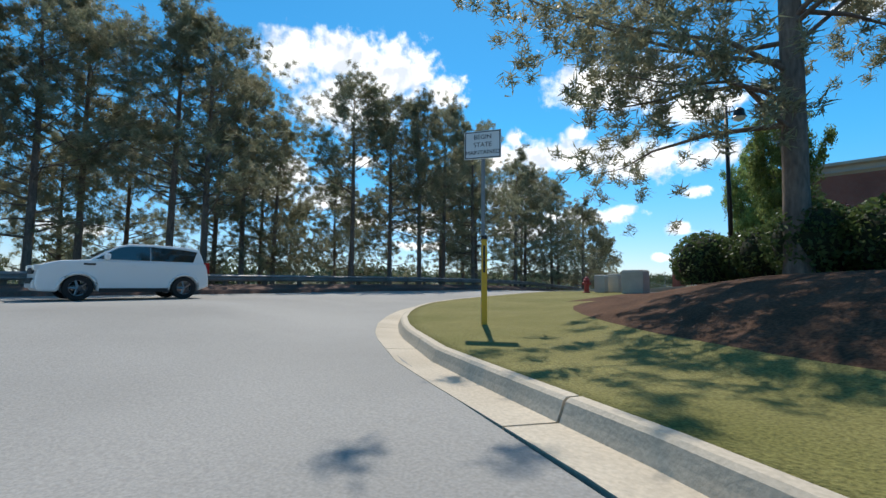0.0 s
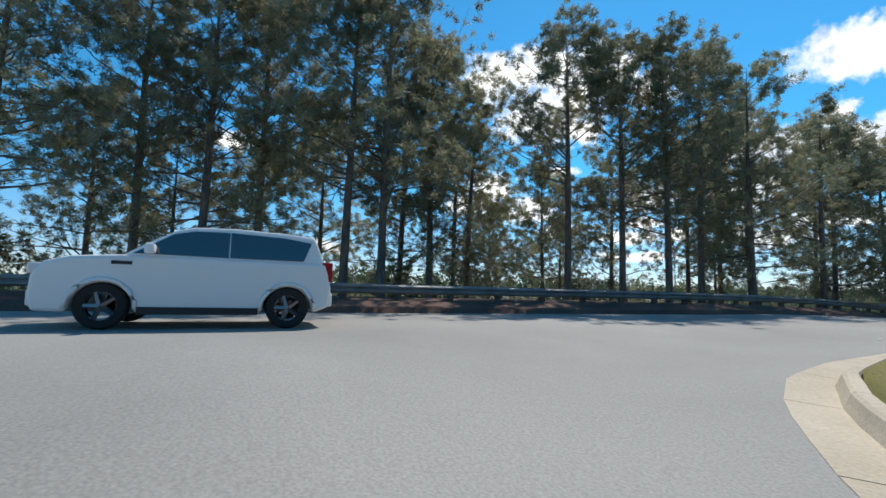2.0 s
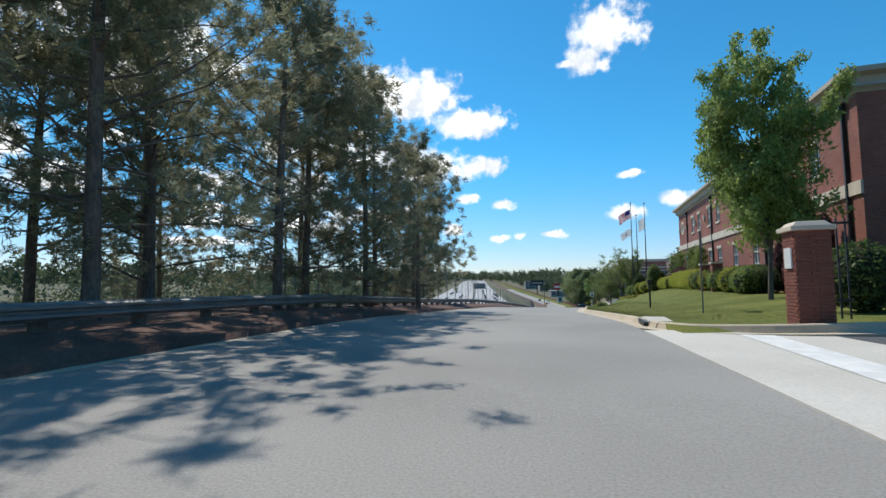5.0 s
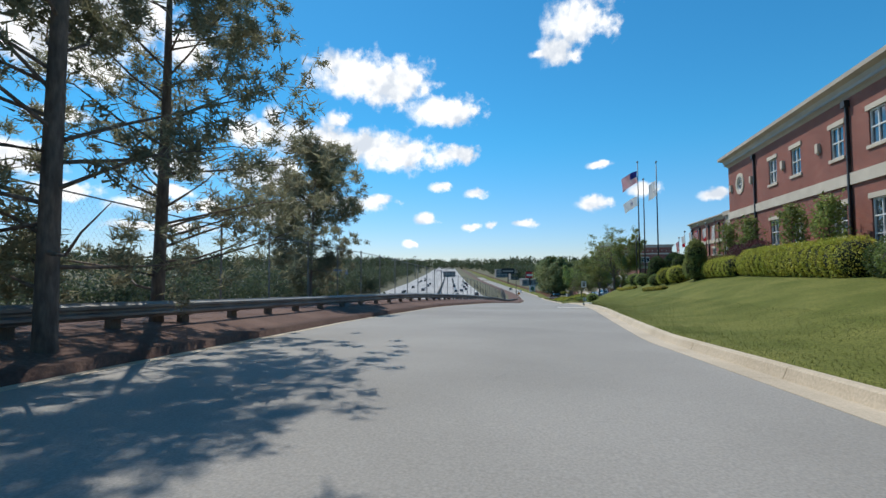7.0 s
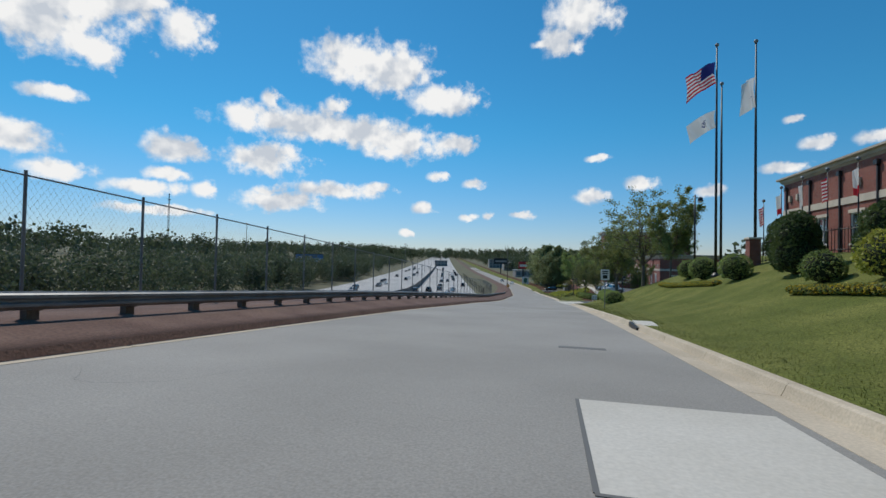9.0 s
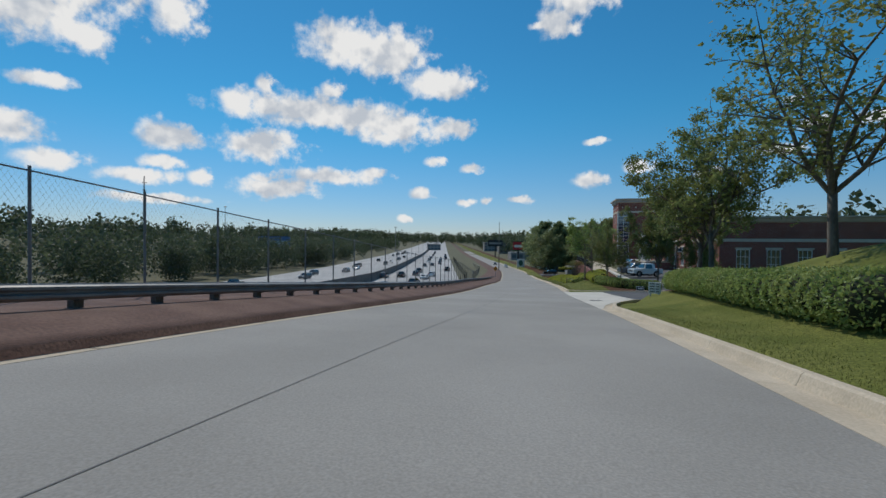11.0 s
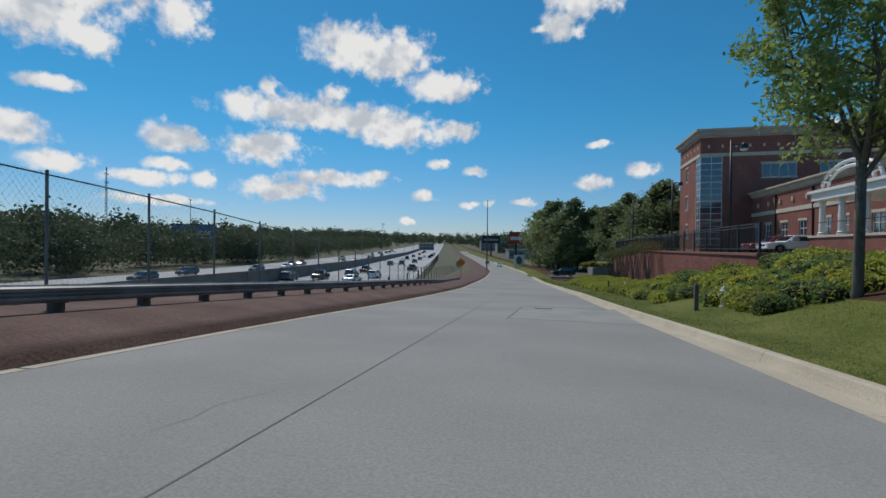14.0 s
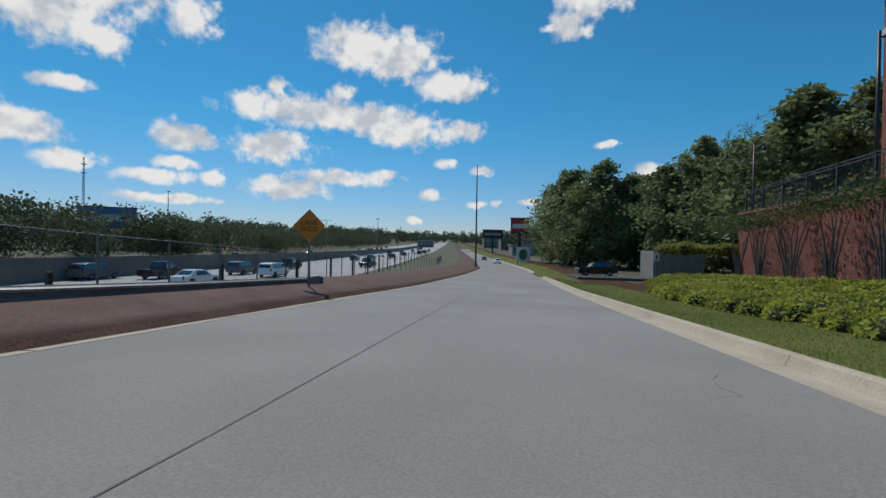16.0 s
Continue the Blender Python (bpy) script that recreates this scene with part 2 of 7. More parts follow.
CLAY = material("red_clay_strip", (0.1, 0.05, 0.036), (0.155, 0.088, 0.064), scale=0.7, rough=0.95, bump=0.6, fine=0.25, fine_scale=18)
EARTH = material("rough_ground", (0.09, 0.085, 0.04), (0.13, 0.12, 0.06), scale=0.08, rough=0.95, fine=0.3, fine_scale=3)
STEEL = material("galvanised_steel", (0.24, 0.24, 0.235), (0.18, 0.18, 0.178), scale=2, rough=0.5, metal=0.3, fine=0.08)
RAIL_STEEL = material("weathered_rail_steel", (0.3, 0.3, 0.29), (0.22, 0.21, 0.2), scale=1.5, rough=0.6, metal=0.5, fine=0.1)
DARK_METAL = material("black_painted_metal", (0.02, 0.02, 0.022), rough=0.45, fine=0.1)
POST_WOOD = material("weathered_post_wood", (0.12, 0.1, 0.08), (0.18, 0.15, 0.12), scale=6, rough=0.9, bump=0.4, fine=0.2, stretch=(1, 1, 0.15))
BRICK = brick_material("red_brick_wall", (0.3, 0.092, 0.062), (0.22, 0.064, 0.046), (0.3, 0.24, 0.2))
BRICK_WALL = brick_material("retaining_brick", (0.26, 0.085, 0.06), (0.19, 0.058, 0.042), (0.2, 0.12, 0.095), size=(0.4, 0.2))
BRICK_UNIT = material("pier_brick", (0.27, 0.09, 0.06), (0.17, 0.055, 0.04), scale=2, rough=0.85, bump=0.3, fine=0.15, random_tint=0.35)
MORTAR = material("mortar", (0.36, 0.31, 0.26), (0.42, 0.37, 0.3), scale=6, rough=0.95, bump=0.3, fine=0.15)
LIMESTONE = material("cast_stone_trim", (0.56, 0.48, 0.38), (0.64, 0.56, 0.45), scale=1.2, rough=0.85, bump=0.15, fine=0.06)
CORNICE = material("cornice_stucco", (0.42, 0.36, 0.29), (0.5, 0.43, 0.34), scale=0.8, rough=0.85, fine=0.06)
ROOFING = material("flat_roof_membrane", (0.35, 0.34, 0.32), (0.42, 0.41, 0.39), scale=0.5, rough=0.9)
SHINGLE = material("brown_shingle_roof", (0.11, 0.07, 0.05), (0.16, 0.1, 0.075), scale=1.5, rough=0.9, fine=0.2, fine_scale=12)
WHITE_PAINT = material("white_painted_trim", (0.78, 0.77, 0.74), (0.72, 0.71, 0.68), scale=1.5, rough=0.55, fine=0.04)
GLASS = glass_material("window_glass", (0.035, 0.05, 0.06))
GLASS_BLUE = glass_material("curtain_wall_glass", (0.03, 0.05, 0.085))
PINE_BARK = material("pine_bark", (0.14, 0.11, 0.09), (0.24, 0.18, 0.14), scale=3, rough=0.95, bump=0.8, fine=0.3, fine_scale=14, stretch=(1, 1, 0.3))
TREE_BARK = material("grey_bark", (0.12, 0.1, 0.08), (0.19, 0.16, 0.13), scale=4, rough=0.95, bump=0.6, fine=0.25, fine_scale=20, stretch=(1, 1, 0.3))
NEEDLES = leaf_material("pine_needles", (0.25, 0.26, 0.155), (0.35, 0.32, 0.2))
LEAVES = leaf_material("broad_leaves", (0.21, 0.29, 0.08), (0.32, 0.37, 0.12))
LEAVES_DARK = leaf_material("dark_leaves", (0.07, 0.11, 0.035), (0.11, 0.145, 0.05))
LEAVES_MID = leaf_material("open_crown_leaves", (0.17, 0.22, 0.07), (0.27, 0.28, 0.095))
LEAVES_WOOD = leaf_material("woodland_leaves", (0.2, 0.25, 0.11), (0.28, 0.31, 0.14))
LEAVES_LIME = leaf_material("yellow_green_leaves", (0.36, 0.39, 0.06), (0.47, 0.45, 0.085))
LEAVES_PURPLE = leaf_material("purple_leaves", (0.085, 0.035, 0.045), (0.12, 0.055, 0.06))
LEAVES_RUST = leaf_material("rusty_leaves", (0.2, 0.11, 0.05), (0.15, 0.14, 0.05))
FLOWERS = leaf_material("yellow_flowers", (0.6, 0.42, 0.03), (0.7, 0.55, 0.08))
FAR_TREES = leaf_material("distant_foliage", (0.075, 0.1, 0.05), (0.115, 0.135, 0.07))
# near-black fill that stands for the shade inside shrubs
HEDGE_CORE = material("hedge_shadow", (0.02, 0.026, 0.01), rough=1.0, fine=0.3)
CAR_WHITE = material("white_car_paint", (0.8, 0.8, 0.78), rough=0.25, spec=0.6)
CAR_BLACK = material("black_car_paint", (0.012, 0.013, 0.016), rough=0.2, spec=0.6)
CAR_GREY = material("grey_car_paint", (0.12, 0.13, 0.14), rough=0.25, spec=0.6)
CAR_RED = material("red_car_paint", (0.3, 0.02, 0.02), rough=0.25, spec=0.6)
RUBBER = material("tyre_rubber", (0.018, 0.018, 0.018), rough=0.85, fine=0.1)
TRIM_BLACK = material("black_plastic", (0.02, 0.02, 0.02), rough=0.6, fine=0.1)
CAR_GLASS = glass_material("tinted_car_glass", (0.012, 0.014, 0.016))
LENS = material("lamp_lens", (0.75, 0.75, 0.72), rough=0.1, spec=0.8)
LENS_RED = material("tail_lamp_red", (0.35, 0.02, 0.02), rough=0.15)
RIM = material("alloy_rim", (0.2, 0.2, 0.21), rough=0.3, metal=0.9)
SIGN_WHITE = material("sign_white", (0.72, 0.73, 0.72), (0.66, 0.67, 0.66), scale=3, rough=0.5)
SIGN_BLACK = material("sign_black", (0.015, 0.015, 0.015), rough=0.5)
SIGN_YELLOW = material("sign_yellow", (0.8, 0.27, 0.015), (0.72, 0.24, 0.015), scale=3, rough=0.5)
MARKER_YELLOW = material("marker_yellow", (0.72, 0.4, 0.02), (0.62, 0.34, 0.02), scale=3, rough=0.55)
SIGN_RED = material("sign_red", (0.45, 0.02, 0.03), rough=0.5)
SIGN_BLUE = material("sign_blue", (0.1, 0.17, 0.33), (0.14, 0.22, 0.38), scale=1, rough=0.6)
FLAG_RED = leaf_material("flag_red", (0.6, 0.03, 0.05), (0.55, 0.03, 0.05), 0.8, 0.0)
FLAG_BLUE = leaf_material("flag_blue", (0.03, 0.04, 0.2), (0.025, 0.035, 0.17), 0.8, 0.0)
FLAG_WHITE = leaf_material("flag_white", (0.86, 0.86, 0.84), (0.8, 0.8, 0.78), 0.8, 0.0)
HYDRANT_PAINT = material("hydrant_cream_paint", (0.62, 0.55, 0.36), (0.5, 0.44, 0.3), scale=5, rough=0.55)
HYDRANT_RED = material("hydrant_red_paint", (0.4, 0.05, 0.04), rough=0.5)
FADED_PAINT = material("faded_road_paint", (0.4, 0.39, 0.36), (0.34, 0.33, 0.3), scale=6, rough=0.8, fine=0.15)
FAR_GLASS = material("distant_window_glass", (0.1, 0.1, 0.1), (0.14, 0.14, 0.14), scale=0.3, rough=0.6)
PALE_BOX = material("utility_box_beige", (0.55, 0.5, 0.42), (0.48, 0.44, 0.37), scale=3, rough=0.7)
SHED_METAL = material("ribbed_container_metal", (0.34, 0.31, 0.26), (0.28, 0.26, 0.22), scale=1.2, rough=0.6, fine=0.06)
FAR_WALL = material("distant_building_wall", (0.33, 0.3, 0.27), (0.27, 0.25, 0.23), scale=0.1, rough=0.9)

# ---- mesh helpers ----


class Geo:
    """Collects faces with material slots, then becomes one mesh."""

    def __init__(self):
        self.v, self.f, self.m = [], [], []

    def add(self, verts, faces, mat=0):
        k = len(self.v)
        self.v.extend([tuple(p) for p in verts])
        self.f.extend([tuple(i + k for i in f) for f in faces])
        self.m.extend([mat] * len(faces))
        return self

    def box(self, c, s, mat=0, rz=0.0, taper=1.0):
        co, si = math.cos(rz), math.sin(rz)
        vs = []
        for dz in (-0.5, 0.5):
            k = taper if dz > 0 else 1.0
            for dx, dy in ((-0.5, -0.5), (0.5, -0.5), (0.5, 0.5), (-0.5, 0.5)):
                x, y = dx * s[0] * k, dy * s[1] * k
                vs.append((c[0] + x * co - y * si, c[1] + x * si + y * co, c[2] + dz * s[2]))
        return self.add(vs, [(3, 2, 1, 0), (4, 5, 6, 7), (0, 1, 5, 4), (1, 2, 6, 5), (2, 3, 7, 6), (3, 0, 4, 7)], mat)

    def span(self, lo, hi, mat=0):
        return self.box([(a + b) / 2 for a, b in zip(lo, hi)], [b - a for a, b in zip(lo, hi)], mat)

    def tube(self, pts, radii, n=8, mat=0, caps=True):
        pts = [Vector(p) for p in pts]
        vs, fs = [], []
        for i, p in enumerate(pts):
            d = (pts[min(i + 1, len(pts) - 1)] - pts[max(i - 1, 0)]).normalized()
            a = d.orthogonal().normalized() if abs(d.z) < 0.95 else Vector((1, 0, 0))
            b = d.cross(a).normalized()
            a = b.cross(d)
            for k in range(n):
                w = 2 * math.pi * k / n
                vs.append(p + (a * math.cos(w) + b * math.sin(w)) * radii[i])
        for i in range(len(pts) - 1):
            for k in range(n):
                fs.append((i * n + k, i * n + (k + 1) % n, (i + 1) * n + (k + 1) % n, (i + 1) * n + k))
        if caps:
            fs.append(tuple(range(n - 1, -1, -1)))
            fs.append(tuple(range((len(pts) - 1) * n, len(pts) * n)))
        return self.add(vs, fs, mat)

    def lathe(self, profile, c=(0, 0, 0), n=16, mat=0):
        vs, fs = [], []
        for r, z in profile:
            for k in range(n):
                w = 2 * math.pi * k / n
                vs.append((c[0] + r * math.cos(w), c[1] + r * math.sin(w), c[2] + z))
        for i in range(len(profile) - 1):
            for k in range(n):
                fs.append((i * n + k, i * n + (k + 1) % n, (i + 1) * n + (k + 1) % n, (i + 1) * n + k))
        fs.append(tuple(range(n - 1, -1, -1)))
        fs.append(tuple(range((len(profile) - 1) * n, len(profile) * n)))
        return self.add(vs, fs, mat)

    def extrude(self, outline, path, mat=0, closed=True):
        """outline: (across, up) pairs; path: list of (origin, across vector, up vector)."""
        n, vs, fs = len(outline), [], []
        for o, a, u in path:
            vs += [Vector(o) + Vector(a) * p + Vector(u) * q for p, q in outline]
        for i in range(len(path) - 1):
            for k in range(n if closed else n - 1):
                fs.append((i * n + k, i * n + (k + 1) % n, (i + 1) * n + (k + 1) % n, (i + 1) * n + k))
        if closed:
            fs.append(tuple(range(n - 1, -1, -1)))
            fs.append(tuple(range((len(path) - 1) * n, len(path) * n)))
        return self.add(vs, fs, mat)

    def mesh(self, name, mats, smooth=False):
        me = bpy.data.meshes.new(name)
        me.from_pydata(self.v, [], self.f)
        for m in mats:
            me.materials.append(m)
        if len(mats) > 1:
            me.polygons.foreach_set("material_index", self.m)
        if smooth:
            me.polygons.foreach_set("use_smooth", [True] * len(me.polygons))
        me.update()
        return me


def array_mesh(name, verts, faces, mats, index=None):
    me = bpy.data.meshes.new(name)
    nv, nf, k = len(verts), len(faces), faces.shape[1]
    me.vertices.add(nv)
    me.vertices.foreach_set("co", np.asarray(verts, np.float32).ravel())
    me.loops.add(nf * k)
    me.loops.foreach_set("vertex_index", np.asarray(faces, np.int32).ravel())
    me.polygons.add(nf)
    me.polygons.foreach_set("loop_start", np.arange(0, nf * k, k, dtype=np.int32))
    for m in mats:
        me.materials.append(m)
    if index is not None:
        me.polygons.foreach_set("material_index", np.asarray(index, np.int32))
    me.update()
    me.validate()
    return me


def part(name, geo, mats, parent=None, label="", smooth=False, bevel=0.0):
    me = geo.mesh(name, mats if isinstance(mats, (list, tuple)) else [mats], smooth) if isinstance(geo, Geo) else geo
    ob = new(name, me)
    if parent is not None:
        ob.parent = parent
    if bevel:
        b = ob.modifiers.new("bevel", "BEVEL")
        b.width, b.segments, b.limit_method = bevel, 2, "ANGLE"
    if label:
        ob["label"] = label
    return ob


def thing(name, label, category, at=None, group="", kind=""):
    ob = new(name)
    if at is not None:
        ob.matrix_basis = at
    return tagged(ob, label, category, group, kind)


def leaf_quads(centres, size, rng, aspect=1.6, spread=None):
    """Small randomly turned leaves, one quad each, at the given places."""
    n = len(centres)
    a = rng.normal(size=(n, 3))
    a /= np.linalg.norm(a, axis=1)[:, None]
    b = np.cross(a, rng.normal(size=(n, 3)))
    b /= np.linalg.norm(b, axis=1)[:, None]
    s = size * rng.uniform(0.6, 1.3, n)[:, None]
    a, b = a * s * aspect * 0.5, b * s * 0.5
    c = np.asarray(centres)
    v = np.stack([c - a, c + b * 0.8, c + a, c - b * 0.8], 1).reshape(-1, 3)
    return v, np.arange(4 * n).reshape(n, 4)

# ---- lie of the land ----
RZ = ((-400, -6), (-60, -0.5), (0, 0), (8, 0.12), (14, 0.34), (20, 0.55), (26, 0.6), (37, 0.45), (51, -0.22), (58, -0.57), (65, -0.88), (72, -1.15), (92, -2.4),
      (115, -4.09), (124, -4.82), (134, -5.6), (143, -6.3), (153, -6.95), (163, -7.5), (173, -8.15), (183, -8.85), (193, -9.48), (203, -10.05), (230, -11.4),
      (262, -12.5), (292, -13.2), (400, -14.2), (600, -13.5), (900, -9), (1500, 2), (3000, 20))
XR = ((-400, 405), (-37, 40), (-5, 10), (1.2, 3.3), (3.6, -1.2), (5.0, -4.4), (6.4, -6.7), (7.6, -8.2), (8.9, -9.5), (10.2, -10.6), (11.6, -11.45), (13.2, -11.9), (15.5, -12.1), (18, -12.25), (21.5, -12.5), (27, -12.85),
      (40, -14.0), (56, -15.8), (82, -15.9), (122, -16.5), (160, -18.0), (197, -19.8), (212, -21.4), (250, -25.5), (291, -30.5), (400, -53), (800, -150), (3000, -680))
XL = ((-400, -22), (20, -20.7), (36, -22.2), (60, -25.0), (80, -25.0), (104, -24.9), (128, -25.3), (167, -27.1), (205, -29.5), (218, -31.0), (250, -34.2), (291, -39), (400, -62), (800, -159), (3000, -690))
FX = ((-400, -58), (0, -50), (60, -46), (120, -42), (180, -40.5), (230, -44), (280, -56), (400, -85), (800, -182), (3000, -714))
FZ = ((-400, -9), (0, -11), (150, -12.6), (230, -12.9), (300, -13.5), (500, -13.2), (900, -8), (1500, 3), (3000, 22))


def along(table, y):
    ys, vs = zip(*table)
    return float(np.interp(y, ys, vs))


def rz(y):
    return sum(along(RZ, y + d) for d in (-3, -1.5, 0, 1.5, 3)) / 5


def lz(y):
    """Height of the road at its edge by the guardrail, where it is banked up beyond the junction."""
    return max(rz(y), along(((-60, 0.1), (-6, 0.46), (10, 0.52), (20, 0.57), (27, 0.55), (32, -1), (44, -60), (3000, -60)), y))


def xr(y):
    return along(XR, y)


def xl(y):
    return along(XL, y)


def step(a, b, x):
    t = min(1.0, max(0.0, (x - a) / (b - a)))
    return t * t * (3 - 2 * t)


def road_z(x, y):
    """Height of the carriageway, with its crossfall near the junction."""
    return rz(y) + (lz(y) - rz(y)) * step(0.3, 6.8, min(xr(y), -4.0) - x)


PAD = ((-60, 1.6), (8, 1.3), (25, 1.2), (33, 0.9), (45, 0.9), (112, 0.75), (126, -2.2), (140, -5.6), (150, -6.7), (172, -6.9), (184, -6.6), (237.2, -6.6), (238.5, -11.6), (249, -12.2), (300, -12.6), (420, -13), (3000, 21))
BANK = ((-60, 6), (8, 6), (26, 6), (36, 8), (60, 9), (110, 13), (128, 9), (150, 3.5), (168, 4.5), (180, 8), (190, 8), (237, 7), (240, 3), (250, 2), (3000, 3))


DRIVES = ((22.6, 34.4, 26, 1.1), (138.4, 151.6, 9, -6.62))
# the wide near corner of the second driveway: kerb line in plan
FLARE = ((126, -16.66), (129.5, -16.2), (132, -15.4), (134.6, -14.2), (137, -12.3), (138.4, -9.6))


def flare_z(x, y):
    """Height of the second driveway's paving near that corner."""
    u = x - xr(y)
    z = rz(y) + 0.1 * min(1.0, max(0.0, u / 3.6))
    return z + (-6.62 - z) * max(0.0, (u - 3.6) / 5.4)


def land(x, y):
    """Height of the ground beside the carriageway."""
    z = rz(y) + 0.14
    if x > xr(y):
        u = x - xr(y) - 0.65
        for y0, y1, deep, inner in DRIVES:
            if y0 < y < y1:
                return min(rz(y), inner) - 0.2 if u > 2 else rz(y) - 0.15
        if 126 < y < 138.5 and x < along(FLARE, y) + 0.8:
            return flare_z(x, y) - 0.2
        pad, wide = along(PAD, y), along(BANK, y)
        if 186 < y < 237.6:
            foot = z + (0.55 + 2.0 * (1 - step(188, 206, y))) * step(2.5, 8.0, u)
            z = foot if x < -9.9 else pad
        elif y < 27:
            z += (pad - z) * step(4.0, 4.0 + wide, u) if y > 4 else 0
        else:
            z += (pad - z) * step(0.8, wide, u)
        return z + 0.01 * max(0.0, u - 120)
    z = lz(y) + 0.14
    w = xl(y) - x
    fx, fz = along(FX, y), along(FZ, y)
    if x > fx:
        return z + 0.25 * step(0.4, 2.0, w) + (fz - 0.2 - z) * step(5.5, max(6.5, xl(y) - fx), w)
    return fz - 0.2 + 14 * step(80, 380, fx - x) + 10 * step(500, 1500, fx - x)


def rows_of(*spans):
    out = []
    for a, b, d in spans:
        k = max(1, round((b - a) / d))
        out += [a + (b - a) * i / k for i in range(k)]
    return out + [spans[-1][1]]


# ground: one sheet to the horizon
ys = rows_of((-400, -40, 60), (-40, 0, 4), (0, 44, 1.1), (44, 300, 2.5), (300, 460, 16), (460, 1000, 60), (1000, 3000, 400))
right = [0.0, 0.02, 0.5, 1, 1.6, 2.4, 3.2, 4, 5, 6, 7, 8, 9, 10.5, 12, 14, 16, 19, 22, 26, 32, 40, 55, 80, 130, 250, 600, 1600]
left = [0.0, 0.02, 0.6, 1.2, 2, 3, 4, 5.5, 7, 9, 12, 16, 20, 26, 34, 46, 60, 80, 110, 150, 220, 320, 420, 600, 900, 1500, 2400]
gv, gf, gm = [], [], []
cols = len(left) + len(right)
for y in ys:
    for k, d in enumerate(reversed(left)):
        x = xl(y) - 0.25 - d
        gv.append((x, y, lz(y) - (0.12 if y > 34 else 0.75) if d == 0 else land(x, y)))
    for k, d in enumerate(right):
        x = xr(y) + 0.62 * math.hypot(1, (xr(y + 0.4) - xr(y - 0.4)) / 0.8) + d
        gv.append((x, y, rz(y) - 0.12 if d == 0 else land(x, y)))
for j in range(len(ys) - 1):
    for k in range(cols - 1):
        gf.append((j * cols + k, j * cols + k + 1, (j + 1) * cols + k + 1, (j + 1) * cols + k))
        y = (ys[j] + ys[j + 1]) / 2
        if k < len(left) - 1:
            d = left[len(left) - 1 - k]
            gm.append(3 if d < 6.9 else 2)
        elif k == len(left) - 1:
            gm.append(2)
        else:
            d = right[k - len(left)]
            if y < 27:
                gm.append(1 if d < (3.4 if y > 14 else 4.9 if y > 5 else 7.5) else 4)
            elif y < 132:
                gm.append(0 if d < 50 else 2)
            elif y < 196:
                gm.append(0 if d < 3.9 or 26 < d < 60 else 4 if d < 9 else 2)
            else:
                gm.append(0 if d < 3.1 else 4 if d < 8 else 2)
ground = Geo().add(gv, gf)
ground.m = gm
tagged(part("ground", ground, [LAWN, TURF_DRY, EARTH, CLAY, MULCH], smooth=True), "rolling ground with lawn, mulch and red clay", "ground", kind="structure")


def ribbon(name, y0, y1, left_x, right_x, lift, mat, label, category, d=2.0, zf=rz, kind="structure", cross=1):
    g, rows = Geo(), rows_of((y0, y1, d))
    vs, fs, k = [], [], cross + 1
    for y in rows:
        a, b = left_x(y), right_x(y)
        vs += [(a + (b - a) * i / cross, y, (zf(y) if zf is not rz else road_z(a + (b - a) * i / cross, y)) + lift) for i in range(k)]
    for j in range(len(rows) - 1):
        fs += [(j * k + i, j * k + i + 1, (j + 1) * k + i + 1, (j + 1) * k + i) for i in range(cross)]
    return tagged(part(name, g.add(vs, fs), [mat], smooth=True), label, category, kind=kind)


ribbon("road", -60, 700, lambda y: xl(y) - 0.05, lambda y: min(xr(y), 60) + 0.02, 0.0, ASPHALT, "light grey worn asphalt frontage road", "road", d=1.5, cross=16)

# kerbs: gutter pan, rounded upstand; broken at the two driveways
KERB = [(0.0, 0.006), (0.44, -0.015), (0.47, 0.05), (0.5, 0.13), (0.535, 0.155), (0.64, 0.155), (0.655, 0.13), (0.655, -0.3), (0.0, -0.3)]


def kerb_run(y0, y1, piece=3.0):
    kerb = thing("kerb", "pale concrete kerb with gutter pan along the road", "kerb", group="kerbs", kind="structure")
    y = y0
    while y < y1 - 0.1:
        e = min(y1, y + piece)
        pts = [y + 0.006 + (e - y - 0.012) * i / 3 for i in range(4)]
        path = []
        for q in pts:
            t = Vector((xr(q + 0.3) - xr(q - 0.3), 0.6, 0)).normalized()
            path.append(((xr(q), q, rz(q)), (t.y, -t.x, 0), (0, 0, 1)))
        part("kerb_stone", Geo().extrude(KERB, path), CONCRETE, kerb)
        y = e
    return kerb


kerb_run(-6, 4, 1.5)
kerb_run(4, 20.6, 1.6)
kerb_run(36.6, 126)
kerb_run(153.2, 256)
kerb_run(272, 400, 8)


def kerb_return(points, label="rounded concrete kerb return at a driveway"):
    """A kerb bending round a driveway corner; grass to the right of its run."""
    k = thing("kerb", label, "kerb", group="kerbs", kind="structure")
    pts = [Vector(p) for p in points]
    dense = []
    for i in range(len(pts) - 1):
        a, b, c, d = pts[max(i - 1, 0)], pts[i], pts[i + 1], pts[min(i + 2, len(pts) - 1)]
        for j in range(4):
            t = j / 4
            dense.append(0.5 * ((2 * b) + (c - a) * t + (2 * a - 5 * b + 4 * c - d) * t * t + (3 * b - a - 3 * c + d) * t ** 3))
    dense.append(pts[-1])
    path = []
    for i, q in enumerate(dense):
        t = dense[min(i + 1, len(dense) - 1)] - dense[max(i - 1, 0)]
        t.z = 0
        t.normalize()
        path.append((q, (t.y, -t.x, 0), (0, 0, 1)))
    part("kerb_stone", Geo().extrude(KERB, path), CONCRETE, k)


def kz(x, y, lift=0.0):
    return (x, y, rz(y) + lift)


